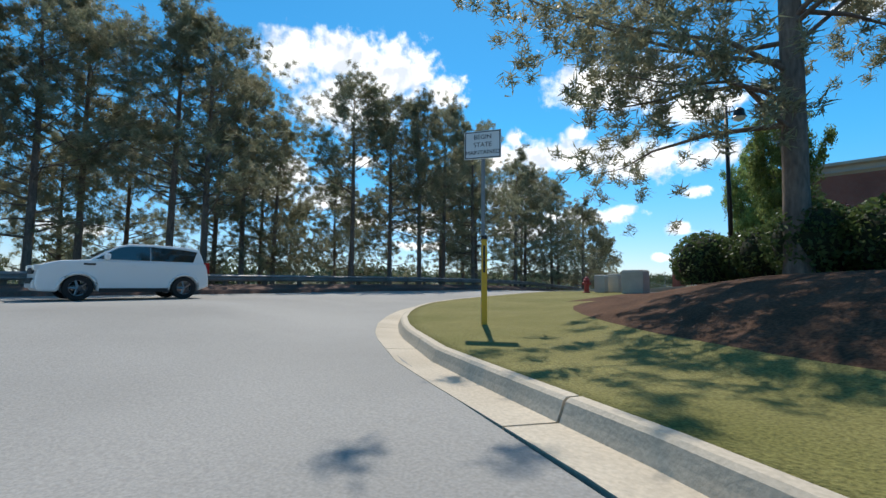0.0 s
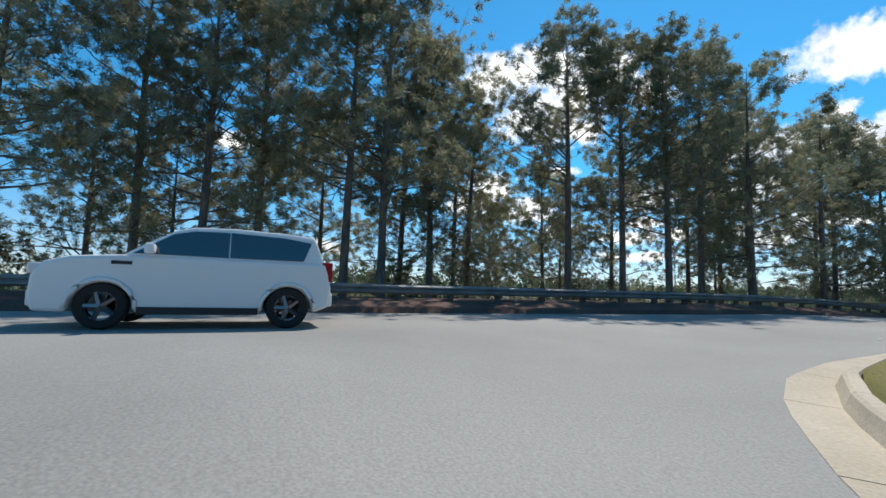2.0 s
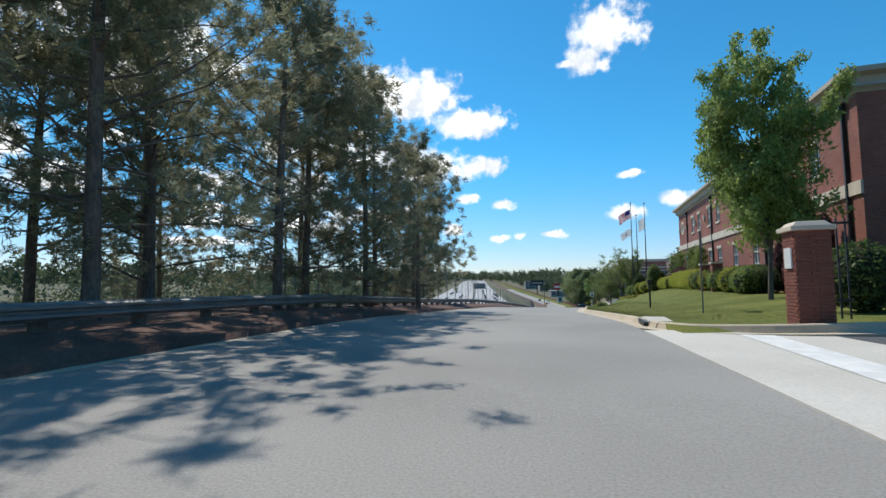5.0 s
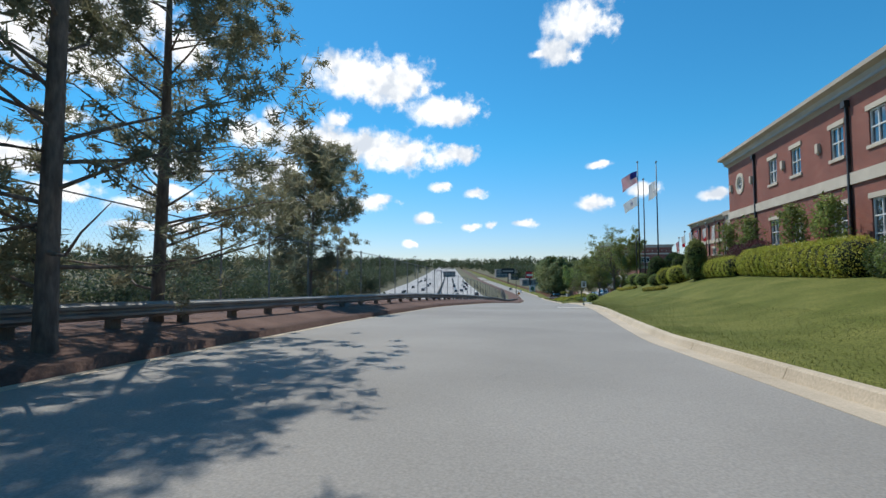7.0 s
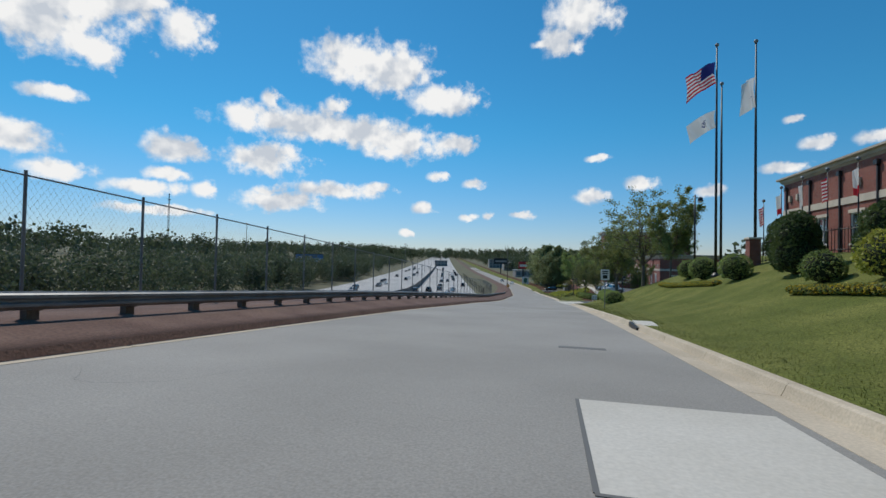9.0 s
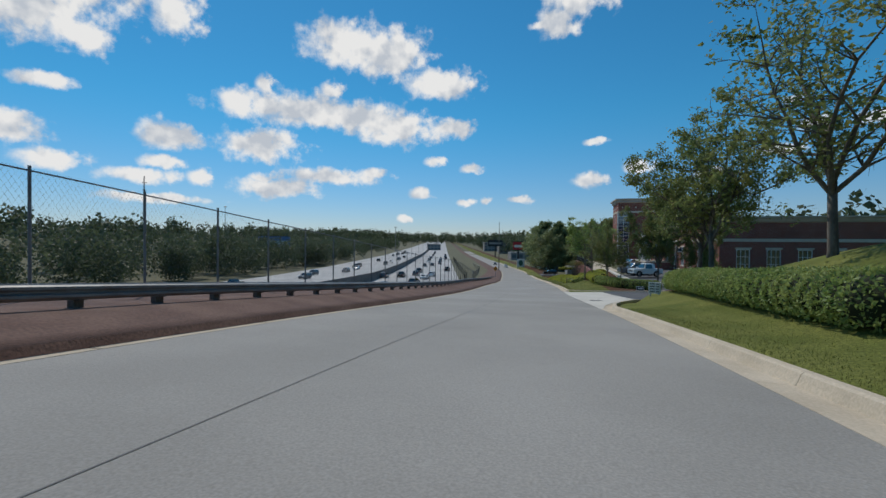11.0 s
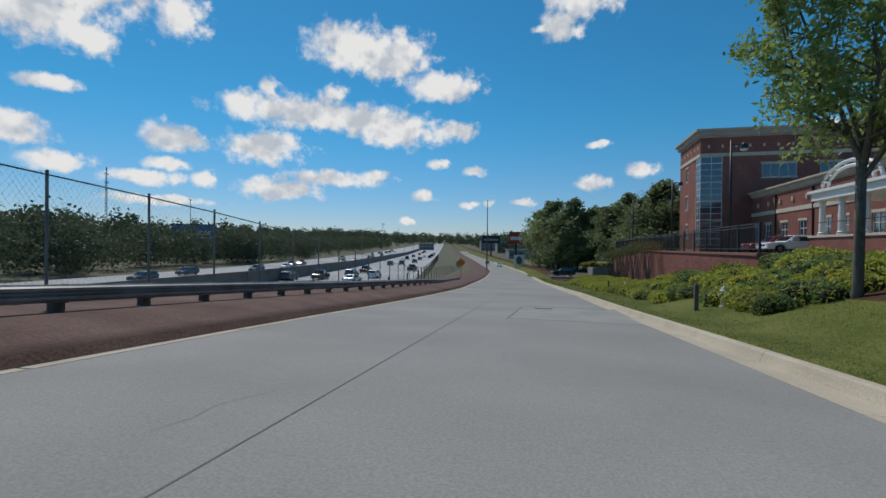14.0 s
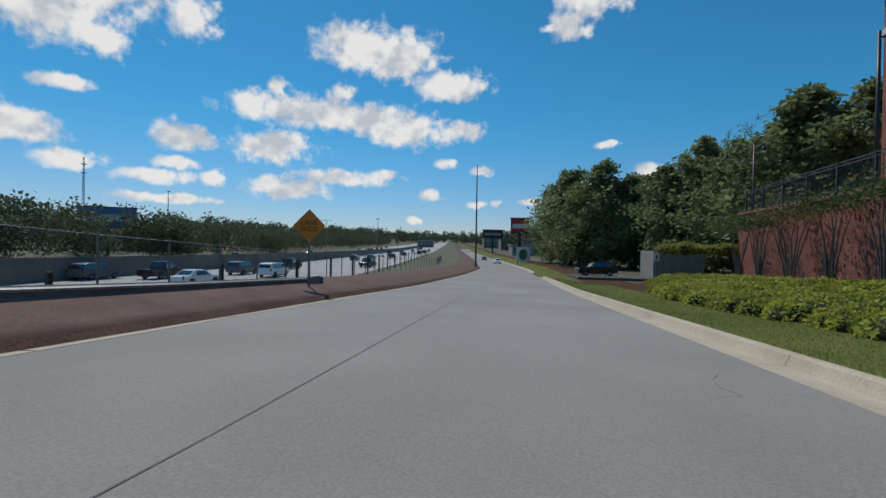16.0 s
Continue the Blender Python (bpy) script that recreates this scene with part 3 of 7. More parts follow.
kerb_return([kz(xr(20.6), 20.6), kz(-12.0, 21.8, 0.01), kz(-10.8, 22.7, 0.05), kz(-8.6, 23.1, 0.12), kz(-5.5, 23.2, 0.3)])
kerb_return([kz(-5.2, 34.6, 0.45), kz(-7.2, 34.0, 0.3), kz(-9.4, 33.9, 0.2), kz(-11.4, 34.2, 0.1), kz(-12.9, 35.2, 0.02), kz(xr(36.6), 36.6)])
kerb_return([(x, y, flare_z(x, y)) for y, x in FLARE] + [(-8.2, 138.6, flare_z(-8.2, 138.6))])
kerb_return([kz(-7.6, 153.0, 0.22), kz(-8.8, 151.6, 0.2), kz(-11.5, 151.3, 0.1), kz(-15.0, 151.5, 0.02), kz(-17.0, 152.2), kz(xr(153.2), 153.2)])
LEFT_KERB = [(0.0, -0.3), (0.0, 0.006), (-0.3, 0.0), (-0.34, 0.11), (-0.37, 0.13), (-0.48, 0.13), (-0.5, 0.1), (-0.5, -0.3)]
lk = thing("kerb", "low concrete edge along the guardrail side", "kerb", group="kerbs", kind="structure")
for y in rows_of((26, 300, 4))[:-1]:
    path = []
    for q in (y + 0.006, y + 2, y + 3.994):
        t = Vector((xl(q + 0.5) - xl(q - 0.5), 1.0, 0)).normalized()
        path.append(((xl(q), q, rz(q)), (t.y, -t.x, 0), (0, 0, 1)))
    part("kerb_stone", Geo().extrude(LEFT_KERB, path), CONCRETE, lk)

# freeway beyond the fence
ribbon("freeway", -300, 2600, lambda y: along(FX, y) - 62, lambda y: along(FX, y), 0.05, FREEWAY, "wide pale concrete freeway in the distance", "road", d=20, zf=lambda y: along(FZ, y))
for off, dash in ((1.5, 0), (5.2, 9), (8.9, 9), (12.6, 9), (16.3, 9), (22.5, 0), (28.5, 0), (41, 9), (44.7, 9), (48.4, 9), (52, 9), (59.5, 0)):
    g = Geo()
    for y in (range(100, 700, 12) if dash else range(60, 900, 20)):
        e = y + (3.5 if dash else 20)
        vs = [(along(FX, q) - off + d, q, along(FZ, q) + 0.075) for q in (y, e) for d in (-0.09, 0.09)]
        g.add(vs, [(0, 1, 3, 2)])
    tagged(part("lane_line", g, [LINE_WHITE]), "white painted freeway lane line", "road marking", group="freeway lines", kind="structure")
g = Geo()
for y in rows_of((0, 1600, 25))[:-1]:
    path = [((along(FX, q) - 25, q, along(FZ, q) + 0.05), (1, 0, 0), (0, 0, 1)) for q in (y, y + 24.9)]
    g.extrude([(-0.4, 0), (0.4, 0), (0.24, 0.6), (0.15, 2.3), (-0.15, 2.3), (-0.24, 0.6)], path)
tagged(part("median_barrier", g, [material("stained_barrier_concrete", (0.13, 0.12, 0.11), (0.2, 0.18, 0.16), scale=0.3, rough=0.9)]), "stained dark concrete barrier along the freeway median", "barrier", kind="structure")

# ---- guardrail and chain-link fence ----


def rail_xy(y):
    return xl(y) - 1.9 - 0.7 * step(72, 104, y)


WBEAM = [(0.0, 0.0), (-0.02, 0.03), (-0.08, 0.06), (-0.08, 0.11), (-0.01, 0.145), (-0.01, 0.175), (-0.08, 0.21), (-0.08, 0.26), (-0.02, 0.29), (0.0, 0.32), (0.012, 0.32), (-0.005, 0.285), (-0.065, 0.25), (-0.065, 0.215), (0.0, 0.18), (0.0, 0.14), (-0.065, 0.105), (-0.065, 0.065), (-0.005, 0.035), (0.012, 0.0)]
WBEAM = [(-p, q) for p, q in WBEAM]
def rail_z(y):
    return lz(y) - 0.17 - 0.25 * step(196, 212, y)


rail = thing("guardrail", "weathered steel guardrail with wooden posts on a clay verge", "guardrail")
span = 3.8
y = -4.0
while y < 217:
    a, b = y + 0.003, y + span - 0.003
    path = [((rail_xy(q) + 0.1, q, rail_z(q) + 0.72), (1, 0, 0), (0, 0, 1)) for q in (a, b)]
    part("rail_panel", Geo().extrude(WBEAM, path), RAIL_STEEL, rail)
    for q in (y + 0.4, y + 2.3):
        part("post", Geo().box((rail_xy(q) - 0.1, q, rail_z(q) + 0.45), (0.16, 0.2, 1.1)).box((rail_xy(q) + 0.03, q, rail_z(q) + 0.87), (0.12, 0.15, 0.34)), POST_WOOD, rail)
    y += span
part("end_terminal", Geo().box((rail_xy(217) + 0.15, 219.6, rail_z(219) + 0.85), (0.12, 0.9, 0.42)).box((rail_xy(217) + 0.1, 220.1, rail_z(220) + 0.8), (0.32, 0.1, 0.5)), STEEL, rail)


def fence_xy(y):
    return xl(y) - 4.6 - 0.7 * step(72, 104, y) - max(0.0, y - 160) * 0.03


def fence_top(y):
    return rz(y) + 3.35 - 1.5 * step(175, 215, y)


fence = thing("chain_link_fence", "tall grey chain-link fence with steel posts", "fence")
for y in rows_of((40, 330, 3.05)):
    x, z0 = fence_xy(y), land(fence_xy(y), y) - 0.3
    part("post", Geo().tube([(x, y, z0), (x, y, fence_top(y) + 0.12)], [0.036, 0.036], 8), STEEL, fence)
rows = rows_of((40, 330, 3.05))
part("top_rail", Geo().tube([(fence_xy(y) + 0.05, y, fence_top(y)) for y in rows], [0.022] * len(rows), 6), STEEL, fence)
wire = Geo()
for y in rows_of((40, 250, 0.14)):
    for sgn in (-1, 1):
        z0 = land(fence_xy(y), y)
        h = fence_top(y) - z0
        q = y + sgn * h * 0.7
        w = 0.0022
        wire.add([(fence_xy(y) + 0.06, y - w, z0), (fence_xy(y) + 0.06, y + w, z0), (fence_xy(q) + 0.06, q + w, fence_top(q) + 0.05), (fence_xy(q) + 0.06, q - w, fence_top(q) + 0.05)], [(0, 1, 2, 3)])
tagged(part("wire_mesh", wire, STEEL, fence), kind="stuff")

# ---- trees ----


def limb_path(p, d, length, rng, droop=0.0, n=4):
    pts, q = [Vector(p)], Vector(d).normalized()
    for i in range(n):
        q = (q + Vector(rng.normal(size=3)) * 0.14 + Vector((0, 0, droop))).normalized()
        pts.append(pts[-1] + q * (length / n))
    return pts


def pine_meshes(height, seed, low=0.35, wide=1.0, clumps=19, thick=1.0, full=False, blade=1.0):
    """Loblolly pine: bare tapered trunk, tiered limbs, bunches of needles at the limb ends."""
    rng = np.random.default_rng(seed)
    wood = Geo()
    lean = rng.normal(size=2) * 0.012 * height
    tp = [(lean[0] * t * t + 0.1 * math.sin(3 * t + seed), lean[1] * t * t, height * t - 0.3) for t in (0, 0.05, 0.15, 0.3, 0.45, 0.6, 0.75, 0.88, 1.0)]
    r0 = height * 0.0118 * thick
    wood.tube(tp, [r0 * k for k in (1.35, 1.1, 1.0, 0.92, 0.82, 0.66, 0.46, 0.25, 0.06)], 9)
    spots = []
    n = max(46, int(height * 3.0))
    for i in range(n):
        t = low + (0.985 - low) * (i + rng.uniform(0, 1)) / n
        k = min(int(t * 8), 7)
        base = Vector(np.interp(t, np.linspace(0, 1, 9)[[0, 1, 2, 3, 4, 5, 6, 7, 8]], [p[j] for p in [tp[0], tp[2], tp[2], tp[3], tp[4], tp[5], tp[6], tp[7], tp[8]]]) for j in range(3))
        base.z = height * t - 0.3
        rel = (t - low) / (1 - low)
        reach = wide * height * (0.06 + 0.15 * math.sin(math.pi * min(1, 0.22 + 0.78 * rel)) ** 0.8) * rng.uniform(0.55, 1.15) * (1 - 0.4 * rel)
        if full:
            reach = wide * height * 0.2 * math.sin(math.pi * (0.2 + 0.75 * rel)) ** 0.7 * rng.uniform(0.6, 1.1)
        w = rng.uniform(0, 2 * math.pi)
        d = (math.cos(w), math.sin(w), 0.15 + 0.55 * rel + rng.normal() * 0.12)
        pts = limb_path(base, d, reach, rng, droop=0.05)
        wood.tube(pts, [r0 * 0.3 * (1 - rel * 0.6) * f for f in (1, 0.75, 0.5, 0.3, 0.12)], 5, caps=False)
        if i % 7 == 3 and rel < 0.3:
            continue
        for _ in range(clumps):
            f = 1 - rng.uniform(0, 0.75) ** 1.4
            q = pts[min(int(f * 4), 3)].lerp(pts[min(int(f * 4) + 1, 4)], f * 4 % 1)
            spots.append(q + Vector(rng.normal(size=3)) * (reach * 0.1 + 0.06))
    spots = np.array([tuple(s) for s in spots])
    per = 46
    c = np.repeat(spots, per, axis=0)
    d = rng.normal(size=c.shape)
    d[:, 2] = d[:, 2] * 0.7 + 0.25
    d /= np.linalg.norm(d, axis=1)[:, None]
    side = np.cross(d, rng.normal(size=c.shape))
    side /= np.linalg.norm(side, axis=1)[:, None]
    ln = rng.uniform(0.14, 0.32, len(c))[:, None]
    wd = rng.uniform(0.014, 0.028, len(c))[:, None] * blade
    s = c + rng.normal(size=c.shape) * 0.085
    v = np.stack([s - side * wd, s + side * wd, s + d * ln], 1).reshape(-1, 3)
    crown = array_mesh("needles", v, np.arange(len(v)).reshape(-1, 3), [NEEDLES])
    return wood.mesh("trunk", [PINE_BARK], smooth=True), crown


def broad_meshes(height, seed, crown_low=0.3, wide=0.28, leaves=5000, leaf=0.16, mat=None, bark=None, shape=0.8, bare=0.0):
    """Broadleaf tree: forking trunk, branching limbs and a ragged crown of single leaves."""
    rng = np.random.default_rng(seed)
    wood, tips = Geo(), []
    r0 = height * 0.016
    tp = [(0.04 * height * math.sin(i * 0.9 + seed) * 0.25 * i / 6, 0.03 * height * math.cos(i * 1.3 + seed) * 0.25 * i / 6, height * 0.93 * i / 6 - (0.3 if i == 0 else 0)) for i in range(7)]
    wood.tube(tp, [r0 * k for k in (1.3, 1.0, 0.85, 0.65, 0.45, 0.25, 0.06)], 8)
    n = int(18 + height * 1.3)
    for i in range(n):
        t = crown_low * 0.75 + (0.97 - crown_low * 0.75) * (i + rng.uniform(0, 1)) / n
        k = min(int(t / 0.93 * 6), 5)
        base = Vector(tp[k]).lerp(Vector(tp[k + 1]), min(1, t / 0.93 * 6 - k))
        rel = (t - crown_low * 0.75) / (1 - crown_low * 0.75)
        reach = height * wide * (0.35 + 0.75 * math.sin(math.pi * min(1, 0.18 + shape * rel)) ) * rng.uniform(0.6, 1.12) * (1 - 0.35 * rel)
        w = 2.4 * i + rng.normal() * 0.4
        d = (math.cos(w), math.sin(w), 0.55 + 0.7 * rel)
        pts = limb_path(base, d, reach, rng, droop=0.02, n=5)
        wood.tube(pts, [r0 * 0.38 * (1 - 0.6 * rel) * f for f in (1, 0.8, 0.6, 0.42, 0.28, 0.1)], 5, caps=False)
        for j in range(2, 6):
            tips.append((pts[j], reach * 0.22))
            for _ in range(2):
                sub = limb_path(pts[j - 1], Vector(pts[j] - pts[j - 1]) + Vector(rng.normal(size=3)) * 0.25, reach * 0.45, rng, n=3)
                wood.tube(sub, [r0 * 0.1 * f for f in (1, 0.7, 0.4, 0.15)], 4, caps=False)
                tips.append((sub[3], reach * 0.16))
                tips.append((sub[2], reach * 0.18))
    tips = [q for q in tips if rng.uniform() > bare]
    k = rng.integers(0, len(tips), leaves)
    c = np.array([tuple(tips[i][0]) for i in k]) + rng.normal(size=(leaves, 3)) * np.array([tips[i][1] for i in k])[:, None] * 0.75
    v, f = leaf_quads(c, leaf, rng)
    return wood.mesh("trunk", [bark or TREE_BARK], smooth=True), array_mesh("leaves", v, f, [mat or LEAVES])


def fork_meshes(height, seed, fork=0.28, leaders=5, wide=0.5, leaves=14000, leaf=0.1, mat=None, bare=0.2, low=0.0):
    """Broadleaf tree whose short trunk divides into rising leaders; leaves sit in clumps at the twig ends."""
    rng = np.random.default_rng(seed)
    wood, tips = Geo(), []
    r0 = height * 0.012
    top = Vector((0.1 * math.sin(seed), 0.1 * math.cos(seed), height * fork))
    wood.tube([(0, 0, -0.3), (0, 0, 0.2), top * 0.5, top], [r0 * 1.35, r0 * 1.05, r0 * 0.95, r0 * 0.9], 9)
    for i in range(leaders):
        w = 2 * math.pi * (i + rng.uniform(-0.25, 0.25)) / leaders
        out = wide * (0.25 if i == 0 else rng.uniform(0.7, 1.1))
        d = Vector((math.cos(w) * out, math.sin(w) * out, 1))
        n = 7
        pts = limb_path(top - Vector((0, 0, height * fork * rng.uniform(0.02, 0.3))), d, height * (1 - fork) * (1.0 if i == 0 else rng.uniform(0.75, 0.98)), rng, 0.03, n)
        rad = [r0 * 0.62 * (1 - j / n * 0.92) for j in range(n + 1)]
        wood.tube(pts, rad, 7, caps=False)
        for j in range(1, n + 1):
            for _ in range(3 if j < n else 2):
                a = rng.uniform(0, 6.283)
                side = Vector((math.cos(a), math.sin(a), rng.uniform(0.1 - low, 0.9)))
                side += (pts[j] - Vector((0, 0, pts[j].z))).normalized() * 0.6
                ln = height * 0.2 * rng.uniform(0.6, 1.1) * (1.15 - 0.75 * j / n)
                limb = limb_path(pts[j], side, ln, rng, 0.0, 4)
                wood.tube(limb, [rad[j] * 0.5 + 0.012, rad[j] * 0.36 + 0.01, rad[j] * 0.24 + 0.008, 0.008, 0.004], 5, caps=False)
                for q in (1, 2, 3, 4):
                    for _ in range(2):
                        twig = limb_path(limb[q], (limb[q] - limb[q - 1]).normalized() + Vector(rng.normal(size=3)) * 0.7, ln * 0.35, rng, 0.0, 2)
                        wood.tube(twig, [0.011, 0.007, 0.003], 4, caps=False)
                        tips.append(twig[2])
                        tips.append(twig[1])
    tips = [q for q in tips if rng.uniform() > bare]
    k = rng.integers(0, len(tips), leaves)
    c = np.array([tuple(tips[i]) for i in k]) + rng.normal(size=(leaves, 3)) * height * 0.014
    v, f = leaf_quads(c, leaf, rng)
    return wood.mesh("trunk", [TREE_BARK], smooth=True), array_mesh("leaves", v, f, [mat or LEAVES])


def plant(name, meshes, m, label, category="tree", group=""):
    t = thing(name, label, category, m, group)
    part("trunk", meshes[0], None, t)
    part("crown", meshes[1], None, t)
    return t


PINES = [pine_meshes(15.5, s, low, wide) for s, low, wide in ((1, 0.26, 1.95), (2, 0.36, 1.8), (3, 0.16, 2.1), (4, 0.42, 1.9), (5, 0.3, 2.0))]
prng = np.random.default_rng(11)
row = [(-26.2, -3.2, 13.6), (-28.4, 0.4, 14.5), (-27.6, 2.9, 14.6), (-29.4, 4.9, 15), (-27.8, 8.6, 15.6), (-26.9, 10.1, 15.2), (-29.6, 13.1, 14.6), (-30.4, 15.6, 12.5), (-27.0, 19.6, 14.6), (-25.8, 22.2, 13.8),
       (-24.8, 24.1, 14.2), (-26.7, 28.7, 15.2), (-25.1, 30.6, 13.8)]
for i, (x, y, h) in enumerate(row):
    plant("pine_tree", PINES[i % 5], Matrix.Translation((x, y, land(x, y) - 0.1)) @ Matrix.Rotation(i * 2.1, 4, "Z") @ Matrix.Diagonal((h / 15.5, h / 15.5, h / 15.5, 1)), "tall pine with a bare lower trunk behind the guardrail", "tree", "pines behind the guardrail")
BUSHY = [pine_meshes(11.5, s, 0.1, 2.1, 13, 1.1) for s in (41, 42)]
for i, (x, y, h) in enumerate(((-27.6, 34.0, 13.0), (-25.3, 37.1, 12.8), (-26.6, 40.4, 12.2), (-25.2, 43.4, 11.6), (-26.2, 46.6, 11.2), (-24.9, 49.6, 10.6), (-26.6, 53.0, 10.4))):
    plant("pine_tree", BUSHY[i % 2], Matrix.Translation((x, y, land(x, y) - 0.1)) @ Matrix.Rotation(i * 1.7, 4, "Z") @ Matrix.Diagonal((h / 11.5, h / 11.5, h / 11.5, 1)), "bushy pine with limbs low over the guardrail", "tree", "pines behind the guardrail")
plant("pine_tree", pine_meshes(8.4, 17, 0.1, 2.35, 30, 1.0, True), Matrix.Translation((-30.9, 67.0, land(-30.9, 67.0) - 0.1)), "bushy pine standing alone behind the fence", "tree", "pines behind the guardrail")
for i in range(19):
    x, y = -29.5 - prng.uniform(0, 9), -14 + i * 3.7 + prng.uniform(-1, 1)
    h = prng.uniform(12, 16.5)
    if y > 48:
        continue
    plant("pine_tree", PINES[(i * 3 + 1) % 5], Matrix.Translation((x, y, land(x, y) - 0.1)) @ Matrix.Rotation(i * 1.3, 4, "Z") @ Matrix.Diagonal((h / 15.5, h / 15.5, h / 15.5, 1)), "slender pine standing in the second row", "tree", "pines behind the guardrail")

# ---- buildings ----
# walls are built in plan: a wall runs along a line, with outward normal to the side of the road or the viewer


class Face:
    """A wall face: origin, direction along it, outward normal; places boxes on it in (along, up, out)."""

    def __init__(self, o, a, n):
        self.o, self.a, self.n = Vector(o), Vector(a).normalized(), Vector(n).normalized()

    def slab(self, g, s0, s1, z0, z1, d0, d1, mat=0):
        vs = []
        for z in (z0, z1):
            for s, d in ((s0, d0), (s1, d0), (s1, d1), (s0, d1)):
                vs.append(self.o + self.a * s + self.n * d + Vector((0, 0, z)))
        return g.add(vs, [(3, 2, 1, 0), (4, 5, 6, 7), (0, 1, 5, 4), (1, 2, 6, 5), (2, 3, 7, 6), (3, 0, 4, 7)], mat)


def grid_solid(f, ss, zs, solid, d0, d1):
    """One connected slab between depths d0 and d1, with the cells of a grid left out where solid(i, j) is false."""
    g, seen, vs, fs = Geo(), {}, [], []

    def at(i, j, k):
        if (i, j, k) not in seen:
            seen[i, j, k] = len(vs)
            vs.append(f.o + f.a * ss[i] + f.n * (d1 if k else d0) + Vector((0, 0, zs[j])))
        return seen[i, j, k]

    ns, nz = len(ss) - 1, len(zs) - 1

    def full(i, j):
        return 0 <= i < ns and 0 <= j < nz and solid(i, j)

    for i in range(ns):
        for j in range(nz):
            if not full(i, j):
                continue
            for k in (0, 1):
                q = [at(i, j, k), at(i + 1, j, k), at(i + 1, j + 1, k), at(i, j + 1, k)]
                fs.append(tuple(q if k else q[::-1]))
            for di, dj, e in ((-1, 0, ((i, j + 1), (i, j))), (1, 0, ((i + 1, j), (i + 1, j + 1))), (0, -1, ((i, j), (i + 1, j))), (0, 1, ((i + 1, j + 1), (i, j + 1)))):
                if not full(i + di, j + dj):
                    (a, b), (c, d) = e
                    fs.append((at(a, b, 0), at(c, d, 0), at(c, d, 1), at(a, b, 1)))
    return g.add(vs, fs)


def wall_with_openings(parent, f, length, z0, z1, openings, mat, thick=0.3, name="wall"):
    """A thick wall panel pierced by openings (along0, along1, up0, up1)."""
    ss = sorted({0.0, length, *[s for o in openings for s in o[:2]]})
    zs = sorted({z0, z1, *[z for o in openings for z in o[2:]]})

    def solid(i, j):
        s, z = (ss[i] + ss[i + 1]) / 2, (zs[j] + zs[j + 1]) / 2
        return not any(o[0] < s < o[1] and o[2] < z < o[3] for o in openings)

    return part(name, grid_solid(f, ss, zs, solid, -thick, 0), mat, parent)


def window(parent, f, s0, s1, z0, z1, cols=2, rws=2, sill=True, lintel=True, frame_w=0.07, glass=None):
    ss, zs = [s0, s0 + frame_w], [z0, z0 + frame_w]
    for i in range(1, cols):
        s = s0 + (s1 - s0) * i / cols
        ss += [s - 0.03, s + 0.03]
    for i in range(1, rws):
        z = z0 + (z1 - z0) * i / rws
        zs += [z - 0.03, z + 0.03]
    ss += [s1 - frame_w, s1]
    zs += [z1 - frame_w, z1]
    g = grid_solid(f, ss, zs, lambda i, j: i % 2 == 0 or j % 2 == 0, -0.16, -0.06)
    w = part("window", g, WHITE_PAINT, parent)
    part("pane", f.slab(Geo(), s0 + 0.01, s1 - 0.01, z0 + 0.01, z1 - 0.01, -0.14, -0.12), glass or GLASS, w)
    if sill:
        part("sill", f.slab(Geo(), s0 - 0.12, s1 + 0.12, z0 - 0.16, z0, -0.1, 0.07), LIMESTONE, w)
    if lintel:
        part("lintel", f.slab(Geo(), s0 - 0.15, s1 + 0.15, z1, z1 + 0.24, -0.1, 0.05), LIMESTONE, w)
    return w


def cornice(parent, corners, z0, z1, out=0.75, mat=None, name="cornice"):
    """A flared eaves band round a rectangle x0, y0, x1, y1, with the roof slab on top."""
    x0, y0, x1, y1 = corners
    prof = [(0.0, z0), (0.1, z0 + 0.12), (0.18, z0 + 0.16), (out * 0.55, z0 + (z1 - z0) * 0.62), (out * 0.8, z0 + (z1 - z0) * 0.7), (out, z0 + (z1 - z0) * 0.76), (out, z1), (out - 0.35, z1)]
    vs, fs = [], []
    for d, z in prof:
        vs += [(x0 - d, y0 - d, z), (x1 + d, y0 - d, z), (x1 + d, y1 + d, z), (x0 - d, y1 + d, z)]
    for i in range(len(prof) - 1):
        for k in range(4):
            fs.append((i * 4 + k, i * 4 + (k + 1) % 4, i * 4 + 4 + (k + 1) % 4, i * 4 + 4 + k))
    part(name, Geo().add(vs, fs), mat or CORNICE, parent)
    d = out - 0.35
    part("roof", Geo().span((x0 - d, y0 - d, z0 + 0.2), (x1 + d, y1 + d, z1 - 0.06)), ROOFING, parent)


def wall_light(parent, f, s, z):
    w = part("wall_light", f.slab(Geo(), s - 0.13, s + 0.13, z - 0.25, z + 0.25, 0.002, 0.16), LIMESTONE, parent)
    part("bracket", f.slab(Geo(), s - 0.05, s + 0.05, z - 0.36, z - 0.25, 0.0, 0.1), CORNICE, w)


def downspout(parent, f, s, z0, z1):
    g = Geo()
    f.slab(g, s - 0.06, s + 0.06, z0, z1, 0.02, 0.14)
    f.slab(g, s - 0.16, s + 0.16, z1, z1 + 0.32, 0.02, 0.24)
    part("downspout", g, DARK_METAL, parent)


